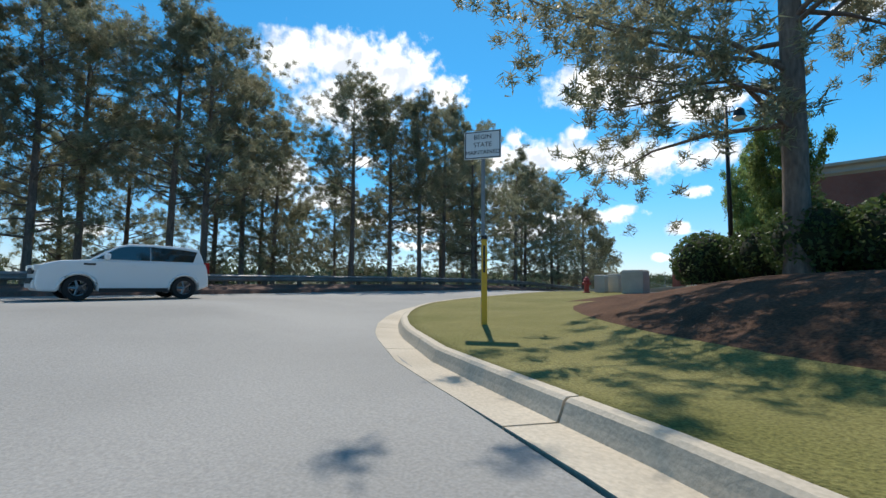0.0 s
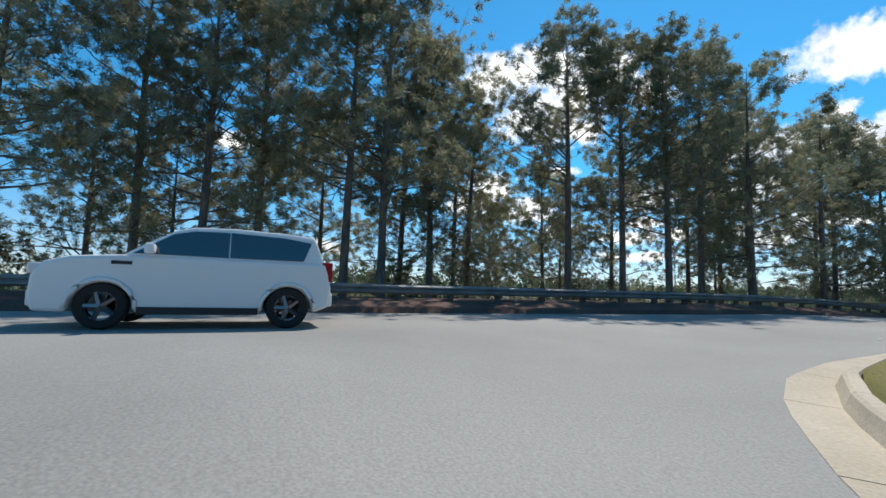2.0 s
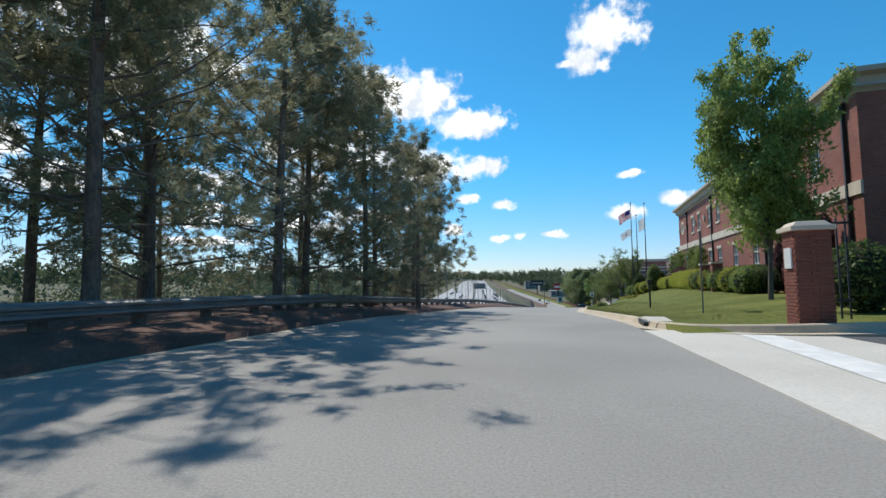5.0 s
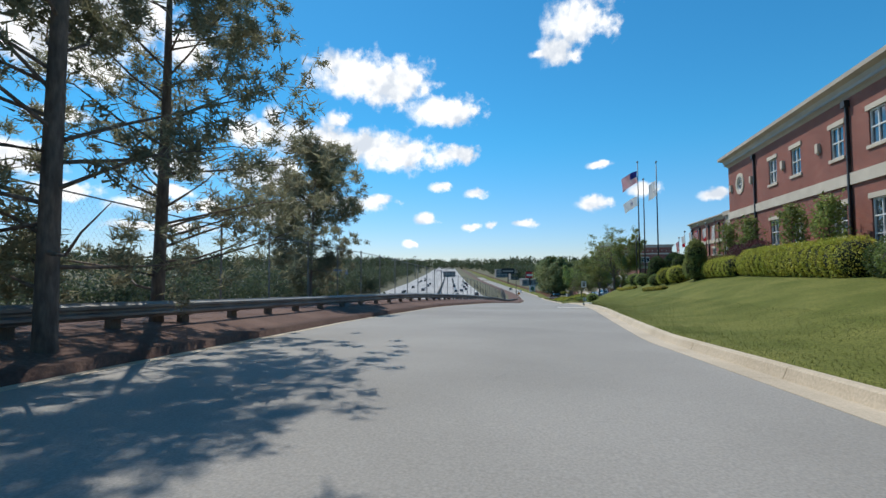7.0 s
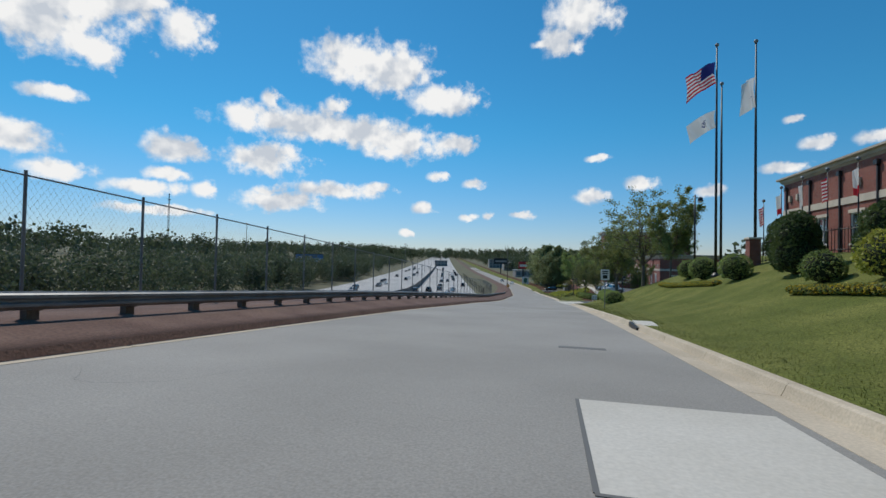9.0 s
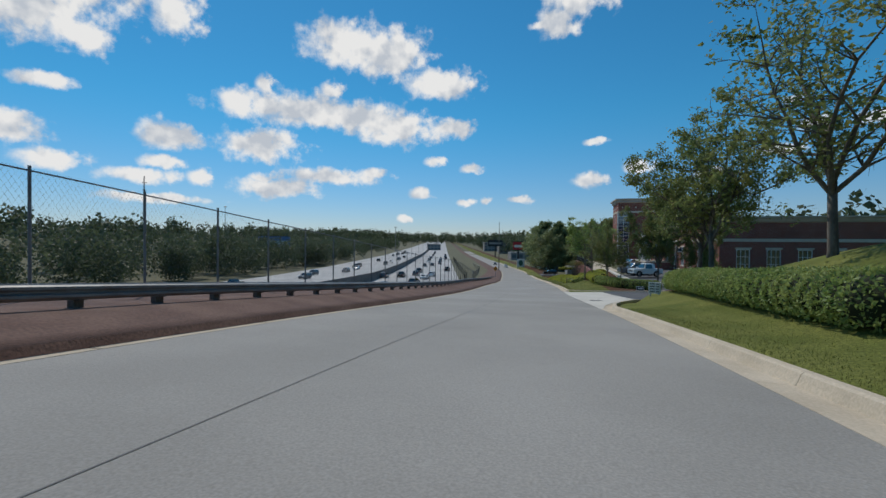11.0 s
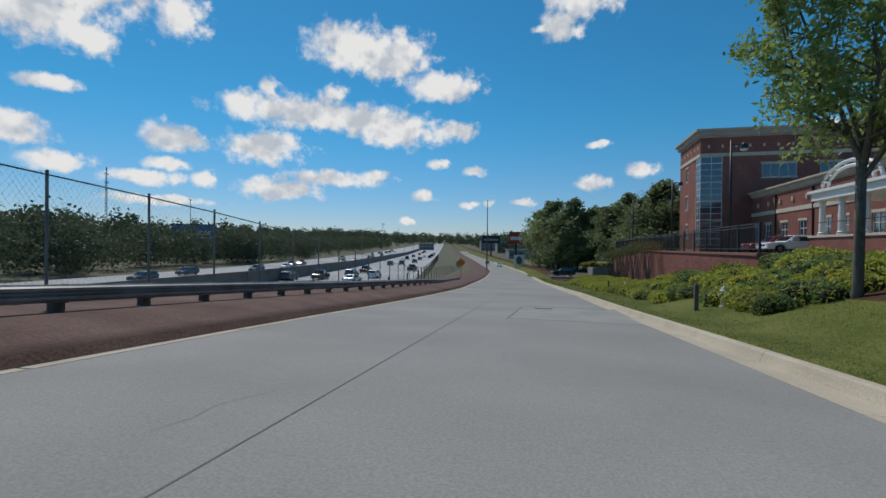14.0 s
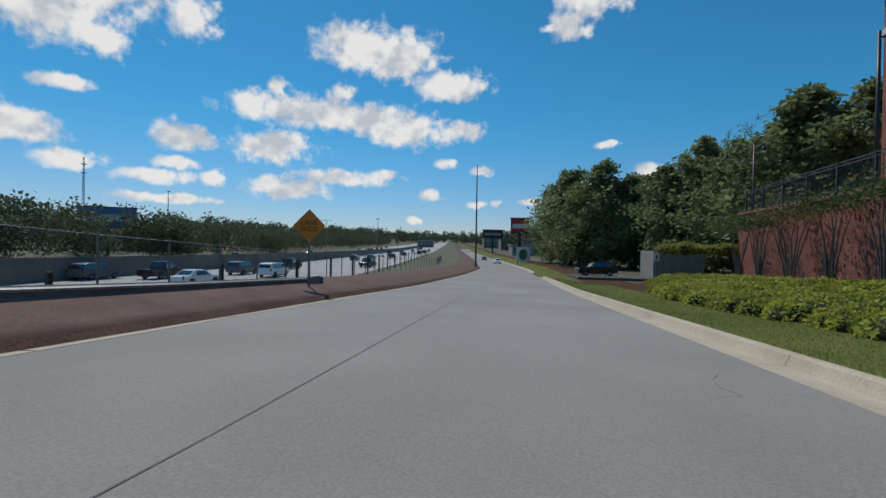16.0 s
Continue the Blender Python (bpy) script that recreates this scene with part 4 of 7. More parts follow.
def hollow_back(parent, x0, y0, x1, y1, z0, z1, mat, skip=""):
    """Plain thick walls that close the sides of a block nobody looks into."""
    if "e" not in skip:
        part("side_wall", Geo().span((x1 - 0.3, y0, z0), (x1, y1, z1)), mat, parent)
    if "n" not in skip:
        part("side_wall", Geo().span((x0 + 0.3, y1 - 0.3, z0), (x1 - 0.3, y1, z1)), mat, parent)
    if "s" not in skip:
        part("side_wall", Geo().span((x0 + 0.3, y0, z0), (x1 - 0.3, y0 + 0.3, z1)), mat, parent)
    part("inner_floor", Geo().span((x0 + 0.3, y0 + 0.3, z0), (x1 - 0.3, y1 - 0.3, z0 + 0.2)), CONCRETE, parent)


# office building on the lawn: two storeys, long front parallel to the road
office = thing("office_building", "two-storey red brick office building with stone band and flared cornice", "building")
Y0, Y1, X0, ZB, ZT = 46.5, 86.5, -4.0, 0.4, 9.4
front = Face((X0, Y0, 0), (0, 1, 0), (-1, 0, 0))
holes, upper, lower = [], [], []
for s in (4.0, 8.5, 13.0, 17.5, 22.0, 25.0, 29.1, 32.1):
    upper.append((s - 0.55, s + 0.55, 6.7, 8.3))
    lower.append((s - 0.6, s + 0.6, 1.9, 4.3))
lower.append((36.2 - 0.6, 36.2 + 0.6, 1.9, 4.3))
wall_with_openings(office, front, Y1 - Y0, ZB, ZT, upper + lower + [(37.05, 38.15, 7.0, 8.4)], BRICK)
for o in upper:
    window(office, front, *o)
for o in lower:
    window(office, front, *o, cols=2, rws=3)
ring = Geo()
for r0, r1, d0, d1, mt in ((0.55, 0.78, -0.1, 0.06, 0), (0.47, 0.55, -0.14, -0.02, 1)):
    n = 28
    vs = []
    for k in range(n):
        w = 2 * math.pi * k / n
        for r, d in ((r0, d0), (r1, d0), (r1, d1), (r0, d1)):
            vs.append((X0 - d, Y0 + 37.6 + r * math.cos(w), 7.7 + r * math.sin(w) * 1.05))
    ring.add(vs, [(4 * k + j, 4 * k + (j + 1) % 4, 4 * ((k + 1) % n) + (j + 1) % 4, 4 * ((k + 1) % n) + j) for k in range(n) for j in range(4)], mt)
rw = part("round_window", ring, [LIMESTONE, WHITE_PAINT], office)
# brick filling between the round window and its square opening lies behind the ring
g = Geo()
n = 28
for k in range(n):
    w0, w1 = 2 * math.pi * k / n, 2 * math.pi * (k + 1) / n
    sq = [(max(-0.56, min(0.56, 0.8 * math.cos(w) * 1.3)), max(-0.71, min(0.71, 0.8 * math.sin(w) * 1.3))) for w in (w0, w1)]
    g.add([(X0 + 0.02, Y0 + 37.6 + 0.56 * math.cos(w0), 7.7 + 0.58 * math.sin(w0)), (X0 + 0.02, Y0 + 37.6 + 0.56 * math.cos(w1), 7.7 + 0.58 * math.sin(w1)), (X0 + 0.02, Y0 + 37.6 + sq[1][0], 7.7 + sq[1][1]), (X0 + 0.02, Y0 + 37.6 + sq[0][0], 7.7 + sq[0][1])], [(0, 1, 2, 3)])
part("brick_surround", g, BRICK, rw)
part("pane", front.slab(Geo(), 37.1, 38.1, 7.15, 8.25, -0.13, -0.11), GLASS, rw)
part("glazing_bar", front.slab(front.slab(Geo(), 37.57, 37.63, 7.2, 8.2, -0.1, -0.05), 37.15, 38.05, 7.67, 7.73, -0.099, -0.051), WHITE_PAINT, rw)
part("stone_band", front.slab(Geo(), -0.05, Y1 - Y0 + 0.05, 5.15, 5.72, 0.002, 0.09), LIMESTONE, office)
part("stone_sill_course", front.slab(Geo(), -0.04, Y1 - Y0 + 0.04, 1.55, 1.72, 0.002, 0.07), LIMESTONE, office)
for s in (35.4, 39.3, 30.6, 26.6, 15.0, 6.0):
    wall_light(office, front, s, 7.6)
for s in (34.8, 24.0, 11.0, 1.0):
    downspout(office, front, s, ZB, 8.95)
hollow_back(office, X0, Y0, 24, Y1, ZB, ZT, BRICK)
cornice(office, (X0, Y0, 24, Y1), ZT, 10.3, out=0.6)

# wing with the row of flags, and the glazed entrance between the two
wing = thing("office_wing", "lower red brick wing with stone band and dark cornice", "building")
WX, WZ = 1.0, 6.9
wf = Face((WX, 96.8, 0), (0, 1, 0), (-1, 0, 0))
wholes = [(s - 0.7, s + 0.7, 1.6, 3.6) for s in (2.5, 6.5, 10.5, 14.5, 18.0)]
wall_with_openings(wing, wf, 20.2, 0.2, WZ, wholes, BRICK)
for o in wholes:
    window(wing, wf, *o)
part("stone_band", wf.slab(Geo(), 0, 20.25, 4.25, 4.72, 0.002, 0.08), LIMESTONE, wing)
hollow_back(wing, WX, 96.8, 22, 117, 0.2, WZ, BRICK)
cornice(wing, (WX, 96.8, 22, 117), WZ, 7.45, out=0.45, mat=CORNICE)
for s in (0.8, 4.6, 8.4, 12.2, 16.0, 19.6):
    downspout(wing, wf, s, 0.3, 6.3)
    wall_light(wing, wf, min(s + 1.8, 19.0), 5.6)

porch = thing("entrance_porch", "white columned entrance under a glazed barrel arch", "porch")
for y in (87.6, 89.8, 92.0, 94.1):
    part("column", Geo().lathe([(0.34, 0.6), (0.34, 0.85), (0.27, 0.95), (0.24, 3.2), (0.21, 5.0), (0.3, 5.1), (0.33, 5.3)], (-1.2, y, 0), 18), WHITE_PAINT, porch)
part("entablature", Geo().span((-1.7, 86.8, 5.3), (4.0, 94.7, 6.3)).span((-1.9, 86.7, 6.3), (4.0, 94.9, 6.7)), CORNICE, porch)
part("entrance_wall", Geo().span((3.6, 86.8, 0.4), (4.0, 96.6, 5.3)), GLASS_BLUE, porch)
n, ac, ar, ah = 12, 92.2, 4.7, 6.0
glass, bars = Geo(), Geo()
for k in range(n):
    w0, w1 = math.pi * k / n, math.pi * (k + 1) / n
    p = [(ac - ar * math.cos(w), 6.7 + ah * math.sin(w) ** 0.8) for w in (w0, w1)]
    glass.add([(0.0, p[0][0], p[0][1]), (0.0, p[1][0], p[1][1]), (8, p[1][0], p[1][1]), (8, p[0][0], p[0][1])], [(0, 1, 2, 3)])
    glass.add([(0.05, ac, 7.0), (0.05, p[0][0], p[0][1]), (0.05, p[1][0], p[1][1])], [(0, 1, 2)])
for x in (0.0, 2, 4, 6, 8):
    bars.tube([(x, ac - (ar + 0.02) * math.cos(math.pi * k / 24), 6.7 + (ah + 0.02) * math.sin(math.pi * k / 24) ** 0.8) for k in range(25)], [0.16 if x < 1 else 0.06] * 25, 6)
for k in range(1, n):
    w = math.pi * k / n
    y, z = ac - (ar + 0.02) * math.cos(w), 6.7 + (ah + 0.02) * math.sin(w) ** 0.8
    bars.tube([(0.0, y, z), (8, y, z)], [0.05, 0.05], 6)
    if k % 2 == 0:
        bars.tube([(-0.02, y, 7.0), (-0.02, y, z)], [0.05, 0.05], 6)
bars.tube([(-0.02, 88.4, 9.4), (-0.02, 95.6, 9.4)], [0.05, 0.05], 6)
part("arched_glazing", glass, GLASS_BLUE, porch)
part("arch_frame", bars, WHITE_PAINT, porch)
part("porch_floor", Geo().span((-1.9, 86.7, -0.2), (4.0, 96.7, 0.6)), CONCRETE_PALE, porch)

# three-storey block with the glazed corner
tower = thing("three_storey_block", "tall red brick block with glazed corner and stone band", "building")
TX, TY, TB, TT = -2.2, 231.6, -7.2, 8.9
tl = Face((TX, TY + 0.003, 0), (0, 1, 0), (-1, 0, 0))
tn = Face((TX + 0.003, TY, 0), (1, 0, 0), (0, -1, 0))
wl_open = [(5.6, 6.7, z, z + 1.9) for z in (-4.6, -0.4, 3.8)]
wall_with_openings(tower, tl, 10.2, TB, TT, wl_open + [(0.0, 1.7, -5.7, 6.3)], BRICK)
for o in wl_open:
    window(tower, tl, *o, cols=2, rws=3)
near_open = [(7.4, 11.4, 3.4, 5.2), (14.0, 18.0, 3.4, 5.2)]
wall_with_openings(tower, tn, 26, TB, TT, near_open + [(0.0, 2.7, -5.7, 6.3)], BRICK)
for o in near_open:
    window(tower, tn, *o, cols=4, rws=1)
for f, w, nc in ((tl, 1.7, 2), (tn, 2.7, 2)):
    g = Geo()
    for i in range(nc + 1):
        s = 0.04 + (w - 0.08) * i / nc
        f.slab(g, s - 0.035, s + 0.035, -5.7, 6.3, -0.06, 0.035)
    for i in range(15):
        z = -5.66 + 11.92 * i / 14
        t = 0.06 if i % 3 == 1 else 0.03
        f.slab(g, 0.0, w, z - t, z + t, -0.05, 0.03)
    gc = part("corner_glazing", g, WHITE_PAINT, tower)
    for i in range(14):
        for c in range(nc):
            a, b = w * c / nc, w * (c + 1) / nc
            z = -5.66 + 11.92 * i / 14
            part("pane", f.slab(Geo(), a + 0.05, b - 0.02, z + 0.03, z + 0.82, -0.05, -0.02), GLASS_BLUE, gc)
for f, w in ((tl, 10.2), (tn, 26)):
    part("stone_band", f.slab(Geo(), -0.06, w + 0.06, 6.32, 6.78, 0.003, 0.09), LIMESTONE, tower)
    for i in range(int(w / 1.6)):
        part("stone_block", f.slab(Geo(), 0.9 + i * 1.65, 1.15 + i * 1.65, 7.5, 7.9, 0.0, 0.06), LIMESTONE, tower)
hollow_back(tower, TX, TY, TX + 26, TY + 10.2, TB, TT, BRICK, skip="s")
cornice(tower, (TX, TY, TX + 26, TY + 10.2), TT, 10.0, out=0.7)

low = thing("low_brick_wing", "single-storey red brick wing with white windows and stone band", "building")
lf = Face((4.0, 204.0, 0), (0, 1, 0), (-1, 0, 0))
lo_open = [(s - 0.75, s + 0.75, -5.6, -3.1) for s in (3, 7.5, 10.2, 14.5, 18.5, 22.5, 25.5)]
wall_with_openings(low, lf, 27.4, -7.2, 0.4, lo_open, BRICK)
for o in lo_open:
    window(low, lf, *o, cols=2, rws=3)
part("stone_band", lf.slab(Geo(), 0, 27.3, -1.95, -1.5, 0.002, 0.08), LIMESTONE, low)
for s in (0.8, 5.2, 12.5, 20.5):
    downspout(low, lf, s, -7.0, -0.1)
for i in range(9):
    wall_light(low, lf, 2 + i * 2.9, -0.6)
hollow_back(low, 4, 204, 23, 231.4, -7.2, 0.4, BRICK, skip="n")
cornice(low, (4.0, 204, 23, 231.0), 0.4, 1.25, out=0.5)

hall = thing("brick_hall", "red brick hall block with tall white windows", "building")
hf = Face((2.6, 172.0, 0), (0, 1, 0), (-1, 0, 0))
ho = [(s - 0.9, s + 0.9, -5.5, -2.4) for s in (4, 8.5, 13, 17.5, 22, 28)]
wall_with_openings(hall, hf, 31.4, -7.2, 0.9, ho, BRICK)
for o in ho:
    window(hall, hf, *o, cols=3, rws=3, frame_w=0.1)
part("stone_band", hf.slab(Geo(), 0, 31.4, -1.6, -1.2, 0.002, 0.08), LIMESTONE, hall)
part("stone_plinth", hf.slab(Geo(), 0, 31.4, -6.3, -6.1, 0.002, 0.07), LIMESTONE, hall)
for i in range(10):
    wall_light(hall, hf, 1.5 + i * 3.1, -0.5)
for s in (6.2, 15.2, 20):
    downspout(hall, hf, s, -7.0, 0.4)
hs_ = Face((2.9, 172.0, 0), (1, 0, 0), (0, -1, 0))
so = [(s - 0.8, s + 0.8, -5.5, -2.6) for s in (2.5, 6.0, 9.5, 13.0, 16.5)]
wall_with_openings(hall, hs_, 19.8, -7.2, 0.9, so, BRICK, name="end_wall")
for o in so:
    window(hall, hs_, *o, cols=3, rws=3, frame_w=0.1)
part("stone_band", hs_.slab(Geo(), -0.3, 19.8, -1.6, -1.2, 0.002, 0.08), LIMESTONE, hall)
hollow_back(hall, 2.6, 172, 23, 203.4, -7.2, 0.9, BRICK, skip="s")
cornice(hall, (2.6, 172, 23, 203.4), 0.9, 1.7, out=0.5)

portico = thing("portico", "white columned portico with arched pediment on a brick base", "porch")
part("brick_base", Geo().span((-2.2, 195.0, -7.2), (2.58, 203.9, -5.3)), BRICK, portico)
part("base_coping", Geo().span((-2.3, 194.9, -5.3), (2.58, 204.0, -5.15)), LIMESTONE, portico)
for y in (195.7, 198.2, 200.8, 203.2):
    part("column", Geo().lathe([(0.3, -5.15), (0.3, -4.95), (0.23, -4.88), (0.22, -4.0), (0.18, -2.75), (0.25, -2.68), (0.28, -2.5)], (-1.7, y, 0), 16), WHITE_PAINT, portico)
part("entablature", Geo().span((-2.15, 195.1, -2.5), (2.58, 203.8, -1.95)).span((-2.35, 194.9, -1.95), (2.58, 204.0, -1.75)), WHITE_PAINT, portico)
ped = Geo()
for r in (2.6, 2.0):
    pts = [(-2.0, 199.45 - r * 1.25 * math.cos(math.pi * k / 18), -1.75 + r * 0.62 * math.sin(math.pi * k / 18)) for k in range(19)]
    ped.tube(pts, [0.12] * 19, 6)
for k in range(2, 17, 2):
    w = math.pi * k / 18
    ped.tube([(-2.0, 199.45 - 2.5 * math.cos(w), -1.75 + 1.24 * math.sin(w)), (-2.0, 199.45 - 3.25 * math.cos(w), -1.75 + 1.61 * math.sin(w))], [0.06, 0.06], 5)
part("pediment", ped, WHITE_PAINT, portico)
part("railing", Geo().tube([(-2.1, 195.8, -4.2), (-2.1, 203, -4.2)], [0.03, 0.03], 6).tube([(-2.1, 195.8, -5.0), (-2.1, 203, -5.0)], [0.025, 0.025], 6), DARK_METAL, portico)

# house roof above the shrubs at the corner
house = thing("corner_house", "low house with a brown shingle roof behind the shrubs", "house")
part("wall", Geo().span((1.0, 20, 1.2), (12.5, 31, 4.6)), BRICK, house)
part("roof", Geo().add([(0.4, 19.4, 4.55), (13.1, 19.4, 4.55), (13.1, 31.6, 4.55), (0.4, 31.6, 4.55), (4.0, 25.5, 6.6), (9.5, 25.5, 6.6), (0.4, 19.4, 4.3), (13.1, 19.4, 4.3), (13.1, 31.6, 4.3), (0.4, 31.6, 4.3)],
     [(0, 1, 5, 4), (1, 2, 5), (2, 3, 4, 5), (3, 0, 4), (6, 7, 1, 0), (7, 8, 2, 1), (8, 9, 3, 2), (9, 6, 0, 3), (9, 8, 7, 6)]), SHINGLE, house)

# ---- retaining wall with railing ----
ret = thing("retaining_wall", "long red brick retaining wall with a pale coping", "wall", kind="structure")
part("wall_body", Geo().span((-12.5, 186.0, -12.0), (-12.1, 237.0, -6.55)), BRICK_WALL, ret)
part("coping", Geo().span((-12.58, 185.95, -6.55), (-12.02, 237.05, -6.42)), material("brick_coping", (0.3, 0.13, 0.1), (0.24, 0.1, 0.075), scale=4, rough=0.9, fine=0.1), ret)
part("end_wall", Geo().span((-12.1, 236.6, -13.5), (-2.25, 237.0, -6.55)), BRICK_WALL, ret)
tagged(part("terrace_walk", Geo().span((-12.098, 186.0, -7.3), (-7.6, 236.6, -6.585)), CONCRETE), "pale concrete walk along the top of the wall", "pavement", kind="structure")
railing = thing("wall_railing", "black metal railing along the top of the brick wall", "railing")
for y in rows_of((186.5, 236.5, 2.5)):
    part("post", Geo().box((-12.25, y, -5.72), (0.09, 0.09, 1.42)), DARK_METAL, railing)
picket = Geo().box((0, 0, 0), (0.022, 0.022, 1.05)).mesh("picket", [DARK_METAL])
for i in range(250):
    pk = new("picket", picket)
    pk.parent = railing
    pk.matrix_basis = Matrix.Translation((-12.25, 186.62 + i * 0.2, -5.72))
for z in (-5.06, -5.2, -6.25):
    part("rail", Geo().span((-12.28, 186.5, z - 0.025), (-12.22, 236.5, z + 0.025)), DARK_METAL, railing)

# ---- aprons, driveways and parking ----


def slab_strip(name, pts_left, pts_right, mat, label, category="driveway", lift=0.02):
    """A paved strip between two rows of plan points, lying on the land."""
    vs, fs = [], []
    for (a, b, za), (c, d, zc) in zip(pts_left, pts_right):
        vs += [(a, b, za + lift), (c, d, zc + lift), (a, b, za - 0.35), (c, d, zc - 0.35)]
    n = len(pts_left)
    for i in range(n - 1):
        k = 4 * i
        fs += [(k, k + 1, k + 5, k + 4), (k, k + 4, k + 6, k + 2), (k + 1, k + 3, k + 7, k + 5)]
    fs += [(0, 2, 3, 1), (4 * n - 4, 4 * n - 3, 4 * n - 1, 4 * n - 2)]
    return tagged(part(name, Geo().add(vs, fs), mat), label, category, kind="structure")


def drive(y0, y1, depth, z_in, mat, label, apron=3.0):
    rows = rows_of((y0, y1, 1.5))
    slab_strip("driveway_apron", [(xr(y) - 0.02, y, rz(y)) for y in rows], [(xr(y) + apron, y, rz(y) + 0.1) for y in rows], CONCRETE_PALE, "pale concrete driveway apron beside the road", lift=0.012)
    slab_strip("driveway", [(xr(y) + apron, y, rz(y) + 0.1) for y in rows], [(xr(y) + depth, y, z_in) for y in rows], mat, label, lift=0.015)


drive(21.4, 35.6, 26, 1.15, ASPHALT_DARK, "dark asphalt driveway to the gated office")
rows = rows_of((126, 138.2, 0.61))
vs, fs, k = [], [], 13
for y in rows:
    a, b = xr(y) - 0.02, along(FLARE, y) + 0.08
    vs += [(a + (b - a) * i / (k - 1), y, flare_z(a + (b - a) * i / (k - 1), y) + 0.011) for i in range(k)]
for j in range(len(rows) - 1):
    fs += [(j * k + i, j * k + i + 1, (j + 1) * k + i + 1, (j + 1) * k + i) for i in range(k - 1)]
tagged(part("driveway_apron", Geo().add(vs, fs), CONCRETE_PALE), "pale concrete driveway apron with a wide corner", "driveway", kind="structure")
drive(138.2, 151.8, 9.0, -6.62, ASPHALT_DARK, "dark asphalt driveway to the car park", 3.6)
slab_strip("car_park", [(-8.9, y, -6.64 - 0.2 * step(150, 160, y)) for y in rows_of((136.0, 205, 5))], [(1.8, y, -6.64) for y in rows_of((136.0, 205, 5))], ASPHALT_DARK, "dark asphalt car park behind the hedges", "car park", lift=0.12)
slab_strip("pavement", [(-9.6, y, -6.72) for y in rows_of((156, 194, 4))], [(-8.9, y, -6.72) for y in rows_of((156, 194, 4))], CONCRETE_PALE, "pale concrete edge of the car park", "kerb", lift=0.2)
slab_strip("lower_car_park", [(xr(y) + 4.0, y, rz(y) + 0.22) for y in rows_of((254, 288, 3))], [(0, y, rz(y) + 0.3) for y in rows_of((254, 288, 3))], ASPHALT_DARK, "small dark asphalt car park at the woods", "car park", lift=0.03)
# painted marks
g = Geo()
for y in rows_of((28.6, 34.4, 1.45))[:-1]:
    vs = [(x, q, rz(q) + 0.1 * (x - xr(q)) / 3.0 + 0.02) for x, q in ((-11.95, y), (-11.4, y), (-11.4, y + 1.45), (-11.95, y + 1.45))]
    g.add(vs, [(0, 1, 2, 3)])
tagged(part("stop_line", g, LINE_WHITE), "white painted stop line across the driveway", "road marking", kind="structure")


def road_patch(x, y, w, l, mat, label, name="road_patch", turn=0.0, lift=0.0035, category="road patch"):
    """A thin patch, crack or lid that follows the slope of the road."""
    vs = []
    for dx, dy in ((-w / 2, -l / 2), (w / 2, -l / 2), (w / 2, l / 2), (-w / 2, l / 2)):
        px, py = x + dx * math.cos(turn) - dy * math.sin(turn), y + dx * math.sin(turn) + dy * math.cos(turn)
        vs.append((px, py, road_z(px, py) + lift))
    vs += [(a, b, c - 0.02) for a, b, c in vs]
    return tagged(part(name, Geo().add(vs, [(0, 1, 2, 3), (0, 4, 5, 1), (1, 5, 6, 2), (2, 6, 7, 3), (3, 7, 4, 0)]), mat), label, category, kind="structure")


PATCH = material("concrete_patch", (0.27, 0.258, 0.235), (0.33, 0.315, 0.285), scale=1, rough=0.9, fine=0.1)
road_patch(-16.95, 76.2, 1.9, 2.4, CONCRETE_PALE, "pale square concrete patch in the asphalt")
road_patch(-17.6, 82.1, 0.95, 0.3, SEALER, "dark repaired strip in the asphalt")
for x, y, w, l in ((-16.95, 74.98, 1.96, 0.04), (-17.92, 76.2, 0.04, 2.4), (-20.7, 183.0, 3.8, 0.05), (-22.6, 179.8, 0.05, 6.4)):
    road_patch(x, y, w, l, SEALER, "dark saw-cut joint round a road patch", "saw_cut", lift=0.006, category="road joint")
road_patch(-20.7, 179.8, 3.75, 6.35, PATCH, "pale rectangular patch in the asphalt")
for x, y in ((-16.1, 134.6), (-15.4, 136.8), (-21.7, 181.9)):
    road_patch(x, y, 0.7, 0.6, ASPHALT_DARK, "dark iron drain cover in the paving", "drain_cover", lift=0.05 if y < 150 else 0.008, category="drain cover")
